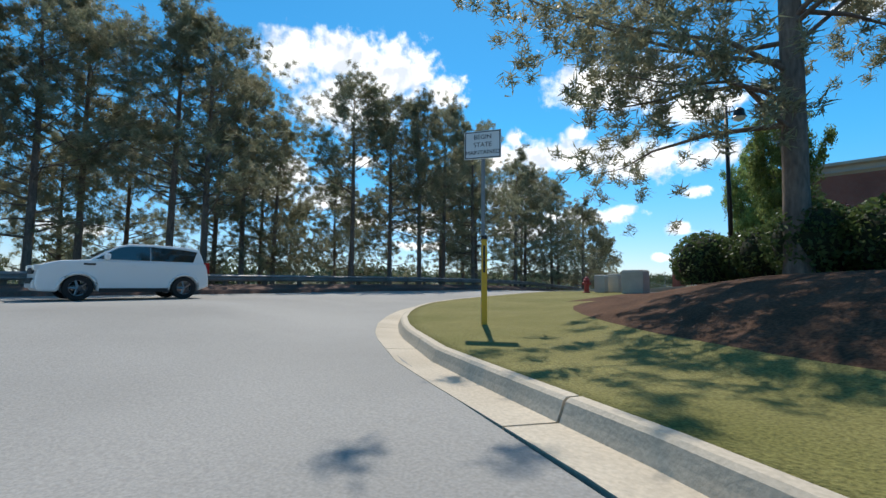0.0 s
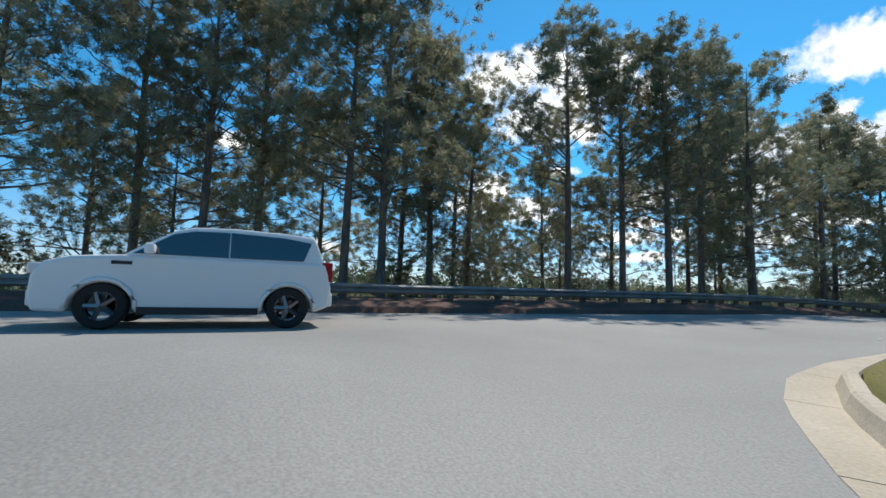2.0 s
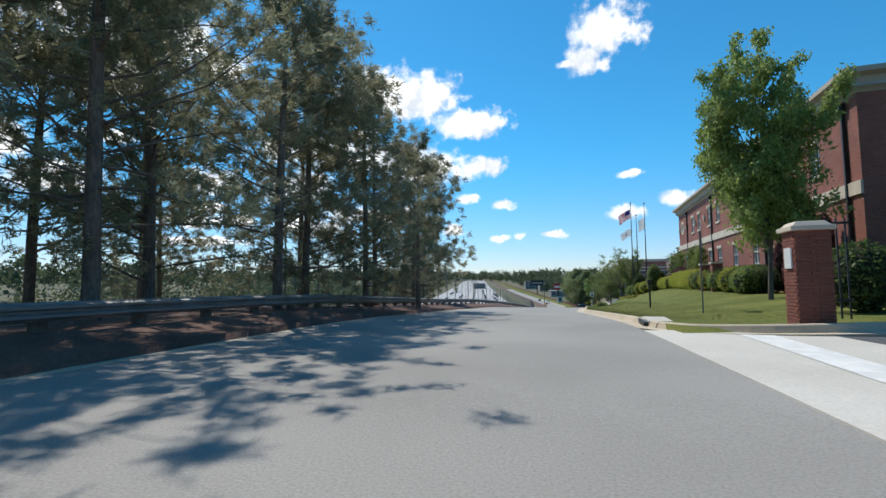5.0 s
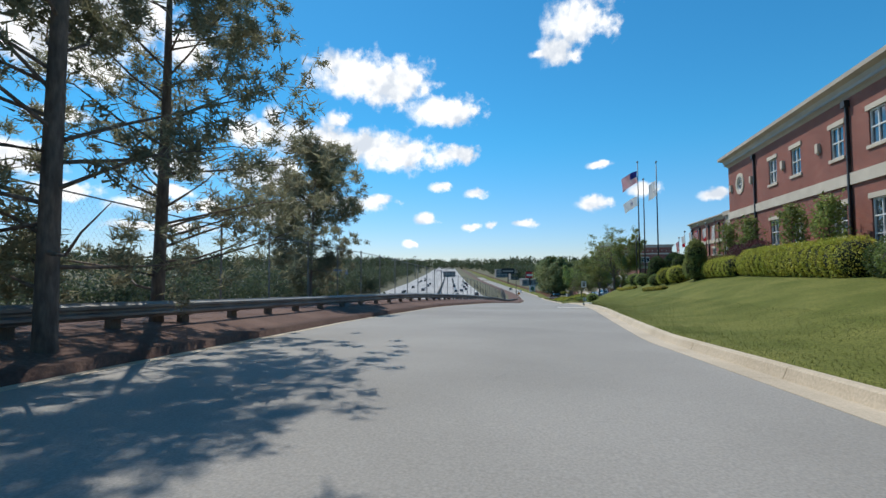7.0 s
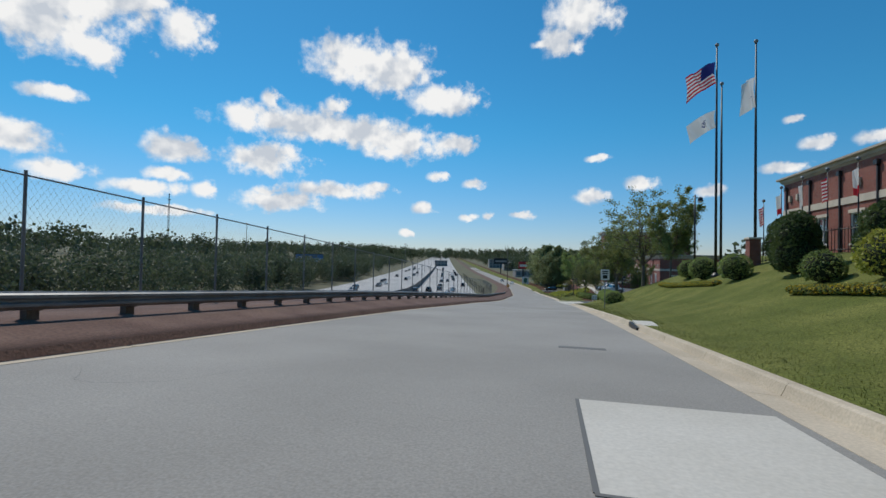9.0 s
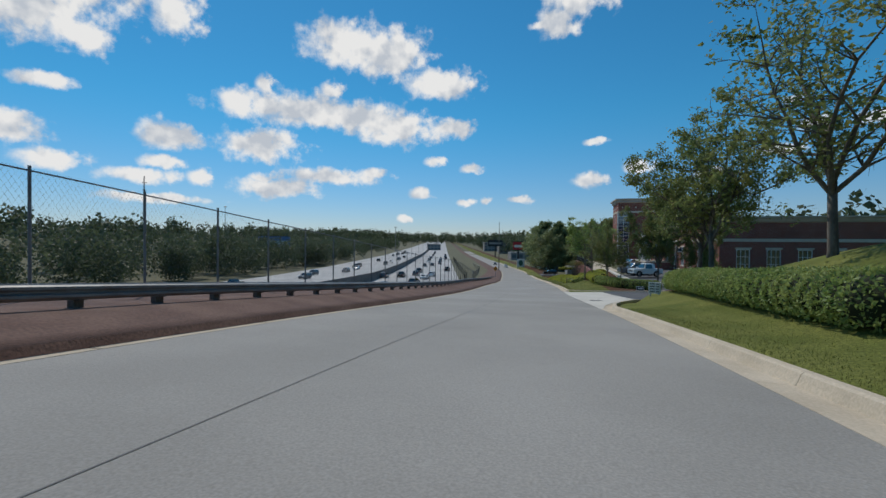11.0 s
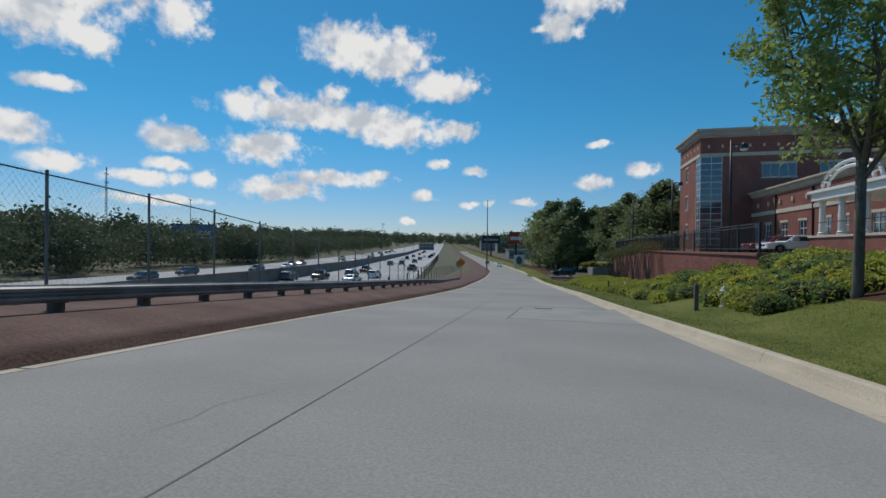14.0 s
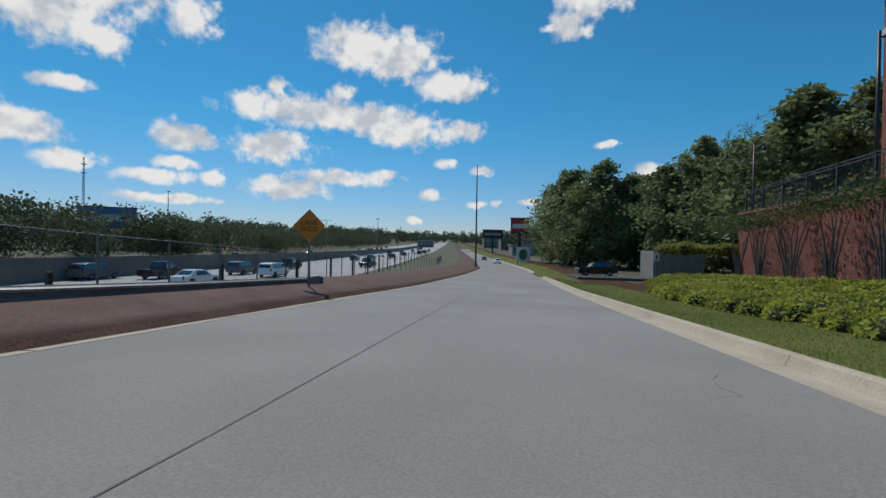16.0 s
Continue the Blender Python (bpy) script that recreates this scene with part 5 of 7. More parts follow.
# long construction joint and sealed cracks
seam = Geo()
for y in rows_of((100, 236, 3))[:-1]:
    x0, x1 = xl(y) + (xr(y) - xl(y)) * 0.42, xl(y + 3) + (xr(y + 3) - xl(y + 3)) * 0.42
    seam.add([(x0 - 0.009, y, rz(y) + 0.005), (x0 + 0.009, y, rz(y) + 0.005), (x1 + 0.009, y + 3, rz(y + 3) + 0.005), (x1 - 0.009, y + 3, rz(y + 3) + 0.005)], [(0, 1, 2, 3)])
tagged(part("road_seam", seam, SEALER), "dark sealed lengthwise seam in the asphalt", "road seam", kind="structure")
crng = np.random.default_rng(5)
for i in range(5, 26):
    g = Geo()
    x, y = 0, 8 + i * 8.4 + crng.uniform(-3, 3)
    x = xl(y) + (xr(y) - xl(y)) * crng.uniform(0.3, 0.95)
    a = crng.uniform(0, 6.28)
    for k in range(crng.integers(4, 9)):
        a += crng.normal() * 0.5
        nx, ny = x + 0.35 * math.cos(a), y + 0.35 * math.sin(a)
        if not xl(ny) + 0.2 < nx < xr(ny) - 0.2:
            break
        px, py = -math.sin(a) * 0.0025, math.cos(a) * 0.0025
        g.add([(x - px, y - py, rz(y) + 0.005), (x + px, y + py, rz(y) + 0.005), (nx + px, ny + py, rz(ny) + 0.005), (nx - px, ny - py, rz(ny) + 0.005)], [(0, 1, 2, 3)])
        x, y = nx, ny
    if g.v:
        tagged(part("road_crack", g, SEALER), "thin dark crack in the asphalt", "crack", group="road cracks", kind="structure")


def storm_inlet(y):
    x = xr(y)
    t = thing("storm_inlet", "concrete kerb inlet with a dark slot", "drain", kind="structure")
    part("lid", Geo().span((x + 0.52, y - 0.8, rz(y) + 0.1), (x + 1.15, y + 0.8, rz(y) + 0.168)), CONCRETE_PALE, t)
    # solid block, coloured black for the shade inside the opening
    part("slot", Geo().span((x + 0.40, y - 0.75, rz(y) - 0.03), (x + 0.6, y + 0.75, rz(y) + 0.128)), SIGN_BLACK, t)


storm_inlet(38.2)
storm_inlet(88.6)

# painted survey marks by the first driveway
for i, (x, y, w, l) in enumerate(((-13.2, 17.2, 0.08, 0.5), (-13.0, 17.5, 0.3, 0.08), (-12.8, 17.1, 0.08, 0.5), (-12.4, 17.9, 0.08, 0.45), (-12.2, 18.1, 0.28, 0.08), (-12.0, 17.8, 0.08, 0.45))):
    road_patch(x, y, w * 0.7, l * 0.8, FADED_PAINT, "faded white sprayed survey mark on the asphalt", "survey_mark", 0.3 + 0.2 * i, 0.007, "road marking")

# ---- planting ----
LEAF_RNG = np.random.default_rng(3)


def bush_mesh(blobs, mat, leaf=0.07, density=260, core=0.86, flowers=0.0):
    """Clipped or wild shrub: small leaves over an inner solid coloured near-black as inner shade. blobs: (centre,
    radii).
    """
    rng = LEAF_RNG
    pts, g = [], Geo()
    for c, r in blobs:
        area = 4 * math.pi * ((r[0] * r[1]) ** 1.6 / 3 + (r[0] * r[2]) ** 1.6 / 3 + (r[1] * r[2]) ** 1.6 / 3) ** (1 / 1.6)
        n = max(60, int(area * density))
        d = rng.normal(size=(n, 3))
        d /= np.linalg.norm(d, axis=1)[:, None]
        lump = 1 + 0.06 * np.sin(d[:, 0] * 9 + c[0]) * np.cos(d[:, 1] * 8 + c[1]) + rng.normal(size=n) * 0.035
        q = np.array(c) + d * np.array(r) * lump[:, None]
        pts.append(q[d[:, 2] > -0.75])
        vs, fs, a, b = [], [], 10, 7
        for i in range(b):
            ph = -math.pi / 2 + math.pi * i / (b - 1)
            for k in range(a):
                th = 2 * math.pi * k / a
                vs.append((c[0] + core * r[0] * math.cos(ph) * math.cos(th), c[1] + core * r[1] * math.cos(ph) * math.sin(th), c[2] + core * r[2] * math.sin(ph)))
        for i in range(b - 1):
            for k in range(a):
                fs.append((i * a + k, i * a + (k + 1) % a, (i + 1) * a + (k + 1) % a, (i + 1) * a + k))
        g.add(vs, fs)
    pts = np.concatenate(pts)
    v, f = leaf_quads(pts, leaf, rng)
    idx = np.ones(len(f), int)
    if flowers:
        idx[rng.uniform(size=len(f)) < flowers] = 2
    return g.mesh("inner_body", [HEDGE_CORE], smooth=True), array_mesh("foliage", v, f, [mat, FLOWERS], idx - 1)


def shrub(name, blobs, mat, label, leaf=0.07, density=260, category="shrub", group="", flowers=0.0):
    c = Vector(blobs[0][0])
    zb = min(b[0][2] - b[1][2] for b in blobs)
    base = Vector((c.x, c.y, max(zb, land(c.x, c.y) - 0.15)))
    core, leaves = bush_mesh([((p[0] - base.x, p[1] - base.y, p[2] - base.z), r) for p, r in blobs], mat, leaf, density, flowers=flowers)
    ob = thing(name, label, category, Matrix.Translation(base), group)
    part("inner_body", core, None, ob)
    part("foliage", leaves, None, ob)
    return ob


def on_land(x, y, r, sink=0.15):
    return (x, y, land(x, y) + r[2] * (1 - sink))


def hedge(name, pts, half, high, mat, label, leaf=0.06, density=300, group="", flowers=0.0, floor=None):
    """A clipped hedge along plan points."""
    blobs = []
    for (a, b), (c, d) in zip(pts, pts[1:]):
        n = max(1, int(math.hypot(c - a, d - b) / (half * 0.8)))
        for i in range(n + 1):
            x, y = a + (c - a) * i / n, b + (d - b) * i / n
            z = (land(x, y) if floor is None else floor) + high * 0.42
            blobs.append(((x, y, z), (half, half, high * 0.58)))
    return shrub(name, blobs, mat, label, leaf, density, "hedge", group, flowers)


# lawn planting by the office
for x, y, r in ((-8.2, 110.0, 0.8), (-8.4, 106.2, 0.85), (-8.6, 99.9, 0.8), (-8.9, 91.0, 0.65)):
    shrub("round_shrub", [(on_land(x, y, (r, r, r * 0.95)), (r, r, r * 0.95))], LEAVES, "clipped round green shrub on the lawn", group="round shrubs")
for x, y, r in ((-8.5, 88.2, 0.86), (-8.1, 86.2, 0.84)):
    shrub("round_shrub", [(on_land(x, y, (r, r, r * 0.92)), (r, r, r * 0.92))], LEAVES_LIME, "clipped yellow-green round shrub on the lawn", group="round shrubs")
for x, y, w, h in ((-8.0, 94.8, 0.95, 1.8), (-7.5, 83.2, 0.86, 2.1), (-6.4, 92.0, 0.9, 1.4), (-5.2, 101, 1.0, 1.5), (-4.2, 104.5, 1.1, 1.6)):
    shrub("conical_holly", [(on_land(x, y, (w, w, h * 0.55)), (w, w, h * 0.55)), ((x, y, land(x, y) + h * 0.95), (w * 0.86, w * 0.86, h * 0.5)), ((x, y, land(x, y) + h * 1.2), (w * 0.5, w * 0.5, h * 0.32))], LEAVES_DARK if y > 84 else LEAVES_MID, "dark upright holly shrub by the office", 0.08, 320, group="hollies")
hedge("lime_hedge", [(-6.6, 82.0), (-6.4, 78.5)], 0.8, 1.3, LEAVES_LIME, "yellow-green clipped hedge before the brick wall")
hedge("purple_hedge", [(-5.2, 80.6), (-5.3, 77.6)], 1.0, 2.1, LEAVES_PURPLE, "dark purple shrub mass against the brick wall")
hedge("lime_hedge", [(-6.0, 76.6), (-6.3, 66.0)], 0.9, 1.6, LEAVES_LIME, "yellow-green clipped hedge before the brick wall")
hedge("rust_hedge", [(-3.6, 96.5), (-2.8, 90.0)], 0.8, 1.5, LEAVES_RUST, "reddish clipped hedge before the porch")
hedge("low_hedge", [(-6.0, 64.0), (-6.2, 52.0)], 1.0, 1.5, LEAVES_DARK, "dark green foundation shrubs along the office")
for i in range(5):
    shrub("foundation_shrub", [(on_land(-6.6, 62.5 - i * 2.6, (0.9, 0.9, 0.8)), (0.9, 0.9, 0.8))], LEAVES_LIME if i % 2 else LEAVES, "rounded foundation shrub by the office", group="foundation shrubs")
for x, y, h in ((-5.0, 47.6, 3.6), (-5.0, 49.1, 4.6), (-5.1, 50.4, 3.4), (-5.0, 52.0, 4.2)):
    shrub("columnar_evergreen", [((x, y, land(x, y) + h * 0.3), (0.5, 0.5, h * 0.36)), ((x + 0.06, y, land(x, y) + h * 0.66), (0.3, 0.3, h * 0.34))], LEAVES_PURPLE, "tall narrow dark evergreen against the brick wall", 0.08, 420, group="columnar evergreens")
hedge("flower_bed", [(-9.9, 90.6), (-9.7, 87.6), (-9.5, 84.6)], 0.3, 0.3, LEAVES, "low bed of yellow flowers in the lawn", 0.05, 500, flowers=0.45)
hedge("flower_bed", [(-9.6, 112.5), (-9.2, 101.0)], 0.3, 0.3, LEAVES, "low bed of yellow flowers in the lawn", 0.05, 500, flowers=0.45)
for x, y in ((-5.2, 83.0), (-5.2, 79.3), (-5.2, 73.6), (-5.2, 70)):
    plant("crape_myrtle", broad_meshes(3.6, int(y), 0.55, 0.32, 1400, 0.12, LEAVES, TREE_BARK, 0.7), Matrix.Translation((x, y, land(x, y) - 0.05)), "slim multi-stemmed tree against the brick wall", "tree", "wall trees")

# trees along the road
ROUNDS = [fork_meshes(10.0, 21, 0.2, 9, 0.23, 42000, 0.12, LEAVES, 0.0, 0.1), fork_meshes(10.0, 22, 0.27, 6, 0.42, 11500, 0.11, LEAVES_MID, 0.35), fork_meshes(10.0, 23, 0.22, 6, 0.36, 24000, 0.12, LEAVES_MID, 0.1, 0.2)]
HIGH = fork_meshes(10.0, 25, 0.36, 6, 0.5, 15000, 0.11, LEAVES, 0.25)
FULL = fork_meshes(10.0, 27, 0.24, 8, 0.3, 30000, 0.12, LEAVES_MID, 0.05, 0.15)
SPARSE = fork_meshes(10.0, 26, 0.25, 6, 0.5, 6000, 0.11, LEAVES_MID, 0.35)
THIN = fork_meshes(10.0, 24, 0.25, 6, 0.5, 1500, 0.1, LEAVES_MID, 0.5)


def tree_at(meshes, x, y, h, label, turn=0.0, squeeze=1.0, group="street trees"):
    k = h / 10.0
    return plant("tree", meshes, Matrix.Translation((x, y, land(x, y) - 0.05)) @ Matrix.Rotation(turn, 4, "Z") @ Matrix.Diagonal((k * squeeze, k * squeeze, k, 1)), label, "tree", group)


tree_at(ROUNDS[0], -7.5, 46.4, 11.4, "full green maple beside the brick pier", 0.4, 0.73)
tree_at(ROUNDS[1], -10.5, 134.3, 9.8, "broad leafy tree with open crown by the hedge", 1.0, 1.02)
tree_at(ROUNDS[1], -10.6, 131.9, 10.0, "leafy young tree with open crown", 3.2, 1.05)
tree_at(SPARSE, -8.9, 124.6, 11.0, "sparse tree with thin branches and few leaves", 0.8, 1.25)
tree_at(ROUNDS[2], -7.6, 118.6, 8.6, "leafy green tree beyond the flagpoles", 2.1, 0.8)
tree_at(FULL, -7.4, 159.8, 11.6, "tall green tree behind the hedge", 0.3, 0.75)
tree_at(ROUNDS[1], -12.5, 162.0, 7.6, "open green tree in the hedge", 1.7, 0.85)
tree_at(THIN, -13.6, 168.3, 8.6, "nearly bare tree with thin branches", 0.2, 0.8)
tree_at(HIGH, -14.0, 176.4, 9.7, "green maple on the sloping verge", 2.9, 1.0)
tree_at(ROUNDS[2], -3.4, 158.5, 8.4, "dark round-headed tree at the car park", 1.2, 0.7)
tree_at(ROUNDS[1], -10.0, 168.8, 6.5, "small tree at the edge of the car park", 0.9, 0.8)
# pine and shrub bank at the corner
plant("pine_tree", pine_meshes(17.0, 31, 0.2, 2.3, 46, 1.2, False, 1.0), Matrix.Translation((-1.5, 13.6, land(-1.5, 13.6) - 0.2)), "large dark pine over the shrub bank", "tree")
for i in range(34):
    t, o = i / 33, LEAF_RNG.uniform(0.7, 4.2)
    x = float(np.interp(t, (0, 0.4, 0.75, 1), (-5.3, -2.4, 0.7, 4.2))) + o * 0.8
    y = float(np.interp(t, (0, 0.4, 0.75, 1), (16.9, 13.2, 11.0, 8.6))) + o * 0.55
    r = LEAF_RNG.uniform(0.65, 0.95)
    shrub("dark_shrub", [(on_land(x, y, (r, r, r)), (r, r, r)), ((x + 0.3, y + 0.35, land(x, y) + r * 1.1), (r * 0.75, r * 0.75, r * 0.6))], LEAVES_PURPLE if i % 6 == 0 else LEAVES_DARK, "dark overgrown shrub on the mulch bank", 0.08, 230, group="bank shrubs")
tree_at(ROUNDS[0], -2.3, 19.0, 5.7, "yellow-green young tree behind the bank", 0.7, 0.62)

# hedges round the second car park
hedge("clipped_hedge", [(-13.0, 115.0), (-12.0, 132.6)], 0.8, 1.05, LEAVES, "yellow-green clipped hedge along the verge", group="clipped hedges")
hedge("clipped_hedge", [(-8.7, 155.2), (-11.6, 157.4), (-13.2, 161.5)], 0.75, 1.0, LEAVES, "green clipped hedge on the corner island", group="clipped hedges")
hedge("clipped_hedge", [(-13.4, 163.5), (-13.2, 175.2)], 0.8, 1.05, LEAVES_LIME, "yellow-green clipped hedge along the verge", group="clipped hedges")
hedge("clipped_hedge", [(-5.2, 153.6), (-2.0, 153.2)], 0.6, 0.8, LEAVES_LIME, "green clipped hedge at the car park", group="clipped hedges")
# flowering bank and shrubs below the retaining wall: a few shapes, repeated
MOUNDS = [bush_mesh([((0, 0, 0.1), (r, r * 0.9, h)), ((0.5, 0.35, 0.08), (r * 0.6, r * 0.6, h * 0.85)), ((-0.4, 0.4, 0.06), (r * 0.55, r * 0.6, h * 0.9))], LEAVES_LIME if k % 3 else LEAVES, 0.085, 165, flowers=fl)
          for k, (r, h, fl) in enumerate(((0.8, 0.42, 0.0), (0.8, 0.45, 0.0), (0.9, 0.4, 0.015), (0.8, 0.42, 0.1), (0.85, 0.48, 0.15)))]
for i in range(78):
    y = 177.5 + i * 0.9
    for k in range(9):
        u = 3.3 + k * 0.85 + 5.2 * step(222, 246, y)
        x = xr(y) + 0.6 + u + LEAF_RNG.uniform(-0.2, 0.2)
        if (x > (-13.1 if y > 185.5 else -10.5) and y < 237.5) or (y < 184 and u > 7.5) or (y > 237 and u > 11.5) or LEAF_RNG.uniform() < 0.06:
            continue
        j = int(LEAF_RNG.integers(1, 3)) if y > 203 else int(LEAF_RNG.integers(0, 5))
        s = LEAF_RNG.uniform(0.85, 1.15)
        ob = thing("bank_shrub", "low yellow-green shrub in flower on the bank" if j > 2 else "low yellow-green shrub on the bank", "shrub", Matrix.Translation((x, y, land(x, y) - 0.04)) @ Matrix.Rotation(LEAF_RNG.uniform(0, 6), 4, "Z") @ Matrix.Diagonal((s, s, s, 1)), "bank shrubs below the wall")
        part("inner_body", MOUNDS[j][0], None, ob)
        part("foliage", MOUNDS[j][1], None, ob)
for i, y in enumerate((205.9, 209.7, 213.6, 217.9, 221.3, 224.5, 227.8, 231.3, 234.2)):
    t = thing("crape_myrtle", "multi-stemmed crape myrtle with bare trunks before the brick wall", "tree", Matrix.Translation((-13.4, y, land(-13.4, y) - 0.1)) @ Matrix.Rotation(i * 1.1, 4, "Z"), "crape myrtles")
    tips = []
    for k in range(7):
        w, o = k * 0.9 + i, LEAF_RNG.uniform(0.35, 1.0)
        top = (o * math.cos(w), o * math.sin(w), 3.5)
        g = Geo().tube([(0.1 * math.cos(w), 0.1 * math.sin(w), -0.1), (0.25 * o * math.cos(w), 0.3 * o * math.sin(w), 1.2), (0.6 * o * math.cos(w + 0.2), 0.6 * o * math.sin(w + 0.2), 2.4), top], [0.045, 0.036, 0.026, 0.01], 6)
        part("stem", g, TREE_BARK, t)
    n = 900
    c = LEAF_RNG.normal(size=(n, 3)) * (0.75, 0.75, 0.22) + (0, 0, 3.6)
    v, f = leaf_quads(c, 0.1, LEAF_RNG)
    part("crown", array_mesh("leaves", v, f, [LEAVES_RUST if i % 3 == 0 else LEAVES_DARK]), None, t)

# woods beyond the wall
WOODS = [broad_meshes(13.0, 60 + i, 0.06, 0.3, 10000, 0.27, LEAVES_WOOD, TREE_BARK, 0.8) for i in range(4)]
wrng = np.random.default_rng(8)
spots = [(-20.5, 296), (-22, 304), (-23, 312), (-26.5, 322), (-17, 291), (-12, 290), (-7, 288), (-2, 286), (4, 282), (10, 276), (-4, 262), (1, 258), (6, 254), (10, 250), (2, 268), (8, 264), (14, 258), (-10, 298), (-15, 303), (-4, 296), (2, 292), (9, 288), (16, 270), (18, 262), (22, 252), (15, 246), (20, 246), (26, 247), (-3, 250), (2, 247.5), (-5.5, 270), (-9, 276)]
for i, (x, y) in enumerate(spots):
    h = wrng.uniform(14, 20) * (0.62 if y < 250 and x < 2 else 1.0)
    k = h / 13
    plant("tree", WOODS[i % 4], Matrix.Translation((x, y, land(x, y) - 0.2)) @ Matrix.Rotation(i * 1.9, 4, "Z") @ Matrix.Diagonal((k * 1.35, k * 1.35, k, 1)), "dense green woodland tree", "tree", "woodland trees")

plant("tree", THIN, Matrix.Translation((-5.0, 261, land(-5, 261) - 0.2)) @ Matrix.Diagonal((1.5, 1.5, 1.95, 1)), "tall bare grey tree among the woods", "tree", "woodland trees")
# far woods, all round
rng = np.random.default_rng(77)
cs, rs = [], []


def far_tree(x, y, h):
    z = land(x, y)
    cs.append((x, y, z + h * 0.55))
    rs.append((h * 0.36, h * 0.36, h * 0.5))


for i in range(420):
    y = rng.uniform(-60, 900)
    x = along(FX, y) - 72 - abs(rng.normal()) * 50 - rng.uniform(0, 30)
    far_tree(x, y, rng.uniform(7, 16))
for i in range(120):
    y = rng.uniform(110, 420)
    far_tree(along(FX, y) - 67 - rng.uniform(0, 22), y, rng.uniform(8, 14))
for i in range(500):
    y = rng.uniform(0, 1500)
    x = along(FX, y) - 200 - rng.uniform(0, 420)
    far_tree(x, y, rng.uniform(12, 24))
for i in range(320):
    y = rng.uniform(380, 1800)
    far_tree(xr(y) + rng.uniform(16, 190), y, rng.uniform(9, 18))
for i in range(380):
    far_tree(rng.uniform(-800, 150), rng.uniform(1150, 1900), rng.uniform(16, 34))
for i in range(150):
    x, y = rng.uniform(32, 160), rng.uniform(-120, 330)
    far_tree(x, y, rng.uniform(8, 14))
cs, rs = np.array(cs), np.array(rs)
quads = []
for lo, hi, per, fine in ((0, 540, 640, 0.16), (540, len(cs), 150, 0.36)):     # the nearer trees get smaller clumps
    c, r = cs[lo:hi], rs[lo:hi]
    d = rng.normal(size=(len(c), per, 3))
    d /= np.linalg.norm(d, axis=2)[:, :, None]
    d *= rng.uniform(0.5, 1.06, size=(len(c), per, 1))
    lump = 1 + 0.22 * np.sin(d[:, :, :1] * 5 + c[:, None, :1]) * np.cos(d[:, :, 2:] * 5 + c[:, None, 1:2])
    q = (c[:, None, :] + d * lump * r[:, None, :]).reshape(-1, 3)
    n = len(q)
    sz = (np.repeat(r[:, 0] * fine, per) * rng.uniform(0.5, 1.1, n))[:, None]
    a = rng.normal(size=(n, 3))
    a /= np.linalg.norm(a, axis=1)[:, None]
    b = np.cross(a, rng.normal(size=(n, 3)))
    b /= np.linalg.norm(b, axis=1)[:, None]
    quads.append(np.stack([q - a * sz * 0.6, q + b * sz * 0.45, q + a * sz * 0.6, q - b * sz * 0.45], 1).reshape(-1, 3))
v = np.concatenate(quads)
tagged(new("far_woods", array_mesh("far_woods", v, np.arange(len(v)).reshape(-1, 4), [FAR_TREES])), "distant dark green woods on the hills", "woods", kind="stuff")

# scrub on the slope between the pines and the freeway
q = []
for i in range(330):
    y = rng.uniform(-160, 125)
    x = rng.uniform(along(FX, y) + 3.5, along(XL, y) - 11)
    h = rng.uniform(2.0, 5.0)
    d = rng.normal(size=(420, 3))
    d /= np.linalg.norm(d, axis=1)[:, None]
    d *= rng.uniform(0.6, 1.05, size=(420, 1))
    q.append(np.array((x, y, land(x, y) + h * 0.5)) + d * (h * 0.5, h * 0.5, h * 0.55))
v, f = leaf_quads(np.concatenate(q), 0.2, rng)
tagged(new("slope_scrub", array_mesh("slope_scrub", v, f, [FAR_TREES])), "dark green scrub on the slope below the pines", "scrub", kind="stuff")
# grass blades on the verges nearest the road
n = 170000
gy = rng.uniform(38, 250, n)
gu = rng.uniform(0.03, 1, n) ** 1.3 * 4.2
gx = np.interp(gy, [a for a, _ in XR], [b for _, b in XR]) + 0.68 + gu
gz = np.array([land(a, b) for a, b in zip(gx, gy)])
keep = np.ones(n, bool)
for y0, y1, _, _ in DRIVES:
    keep &= ~((gy > y0 - 1.6) & (gy < y1 + 1.6))
keep &= ~((gy > 124.8) & (gy < 141))
gx, gy, gz = gx[keep], gy[keep], gz[keep]
n = len(gx)
w = rng.uniform(0, 6.28, n)
hgt = rng.uniform(0.02, 0.06, n)
base = np.stack([gx, gy, gz - 0.01], 1)
side = np.stack([np.cos(w), np.sin(w), 0 * w], 1) * 0.006
tip = base + np.stack([rng.normal(size=n) * 0.025, rng.normal(size=n) * 0.025, hgt], 1)
v = np.stack([base - side, base + side, tip], 1).reshape(-1, 3)
tagged(new("grass_blades", array_mesh("grass_blades", v, np.arange(3 * n).reshape(n, 3), [leaf_material("grass_blade", (0.115, 0.14, 0.03), (0.185, 0.19, 0.055))])), "short green grass blades along the verge", "grass", kind="stuff")

# ---- vehicles ----


def loft_sides(outline, half, top_half=None, z_belt=None, z_top=None):
    """A solid from a side outline (x, z); above z_belt the sides lean in to top_half at z_top."""
    def w(z):
        if z_belt is None or z <= z_belt:
            return half
        return half + (top_half - half) * (z - z_belt) / (z_top - z_belt)
    g, n = Geo(), len(outline)
    vs = [(x, -w(z), z) for x, z in outline] + [(x, w(z), z) for x, z in outline]
    fs = [tuple(range(n)), tuple(range(2 * n - 1, n - 1, -1))]
    fs += [(i, i + n, (i + 1) % n + n, (i + 1) % n) for i in range(n)]
    return g.add(vs, fs)


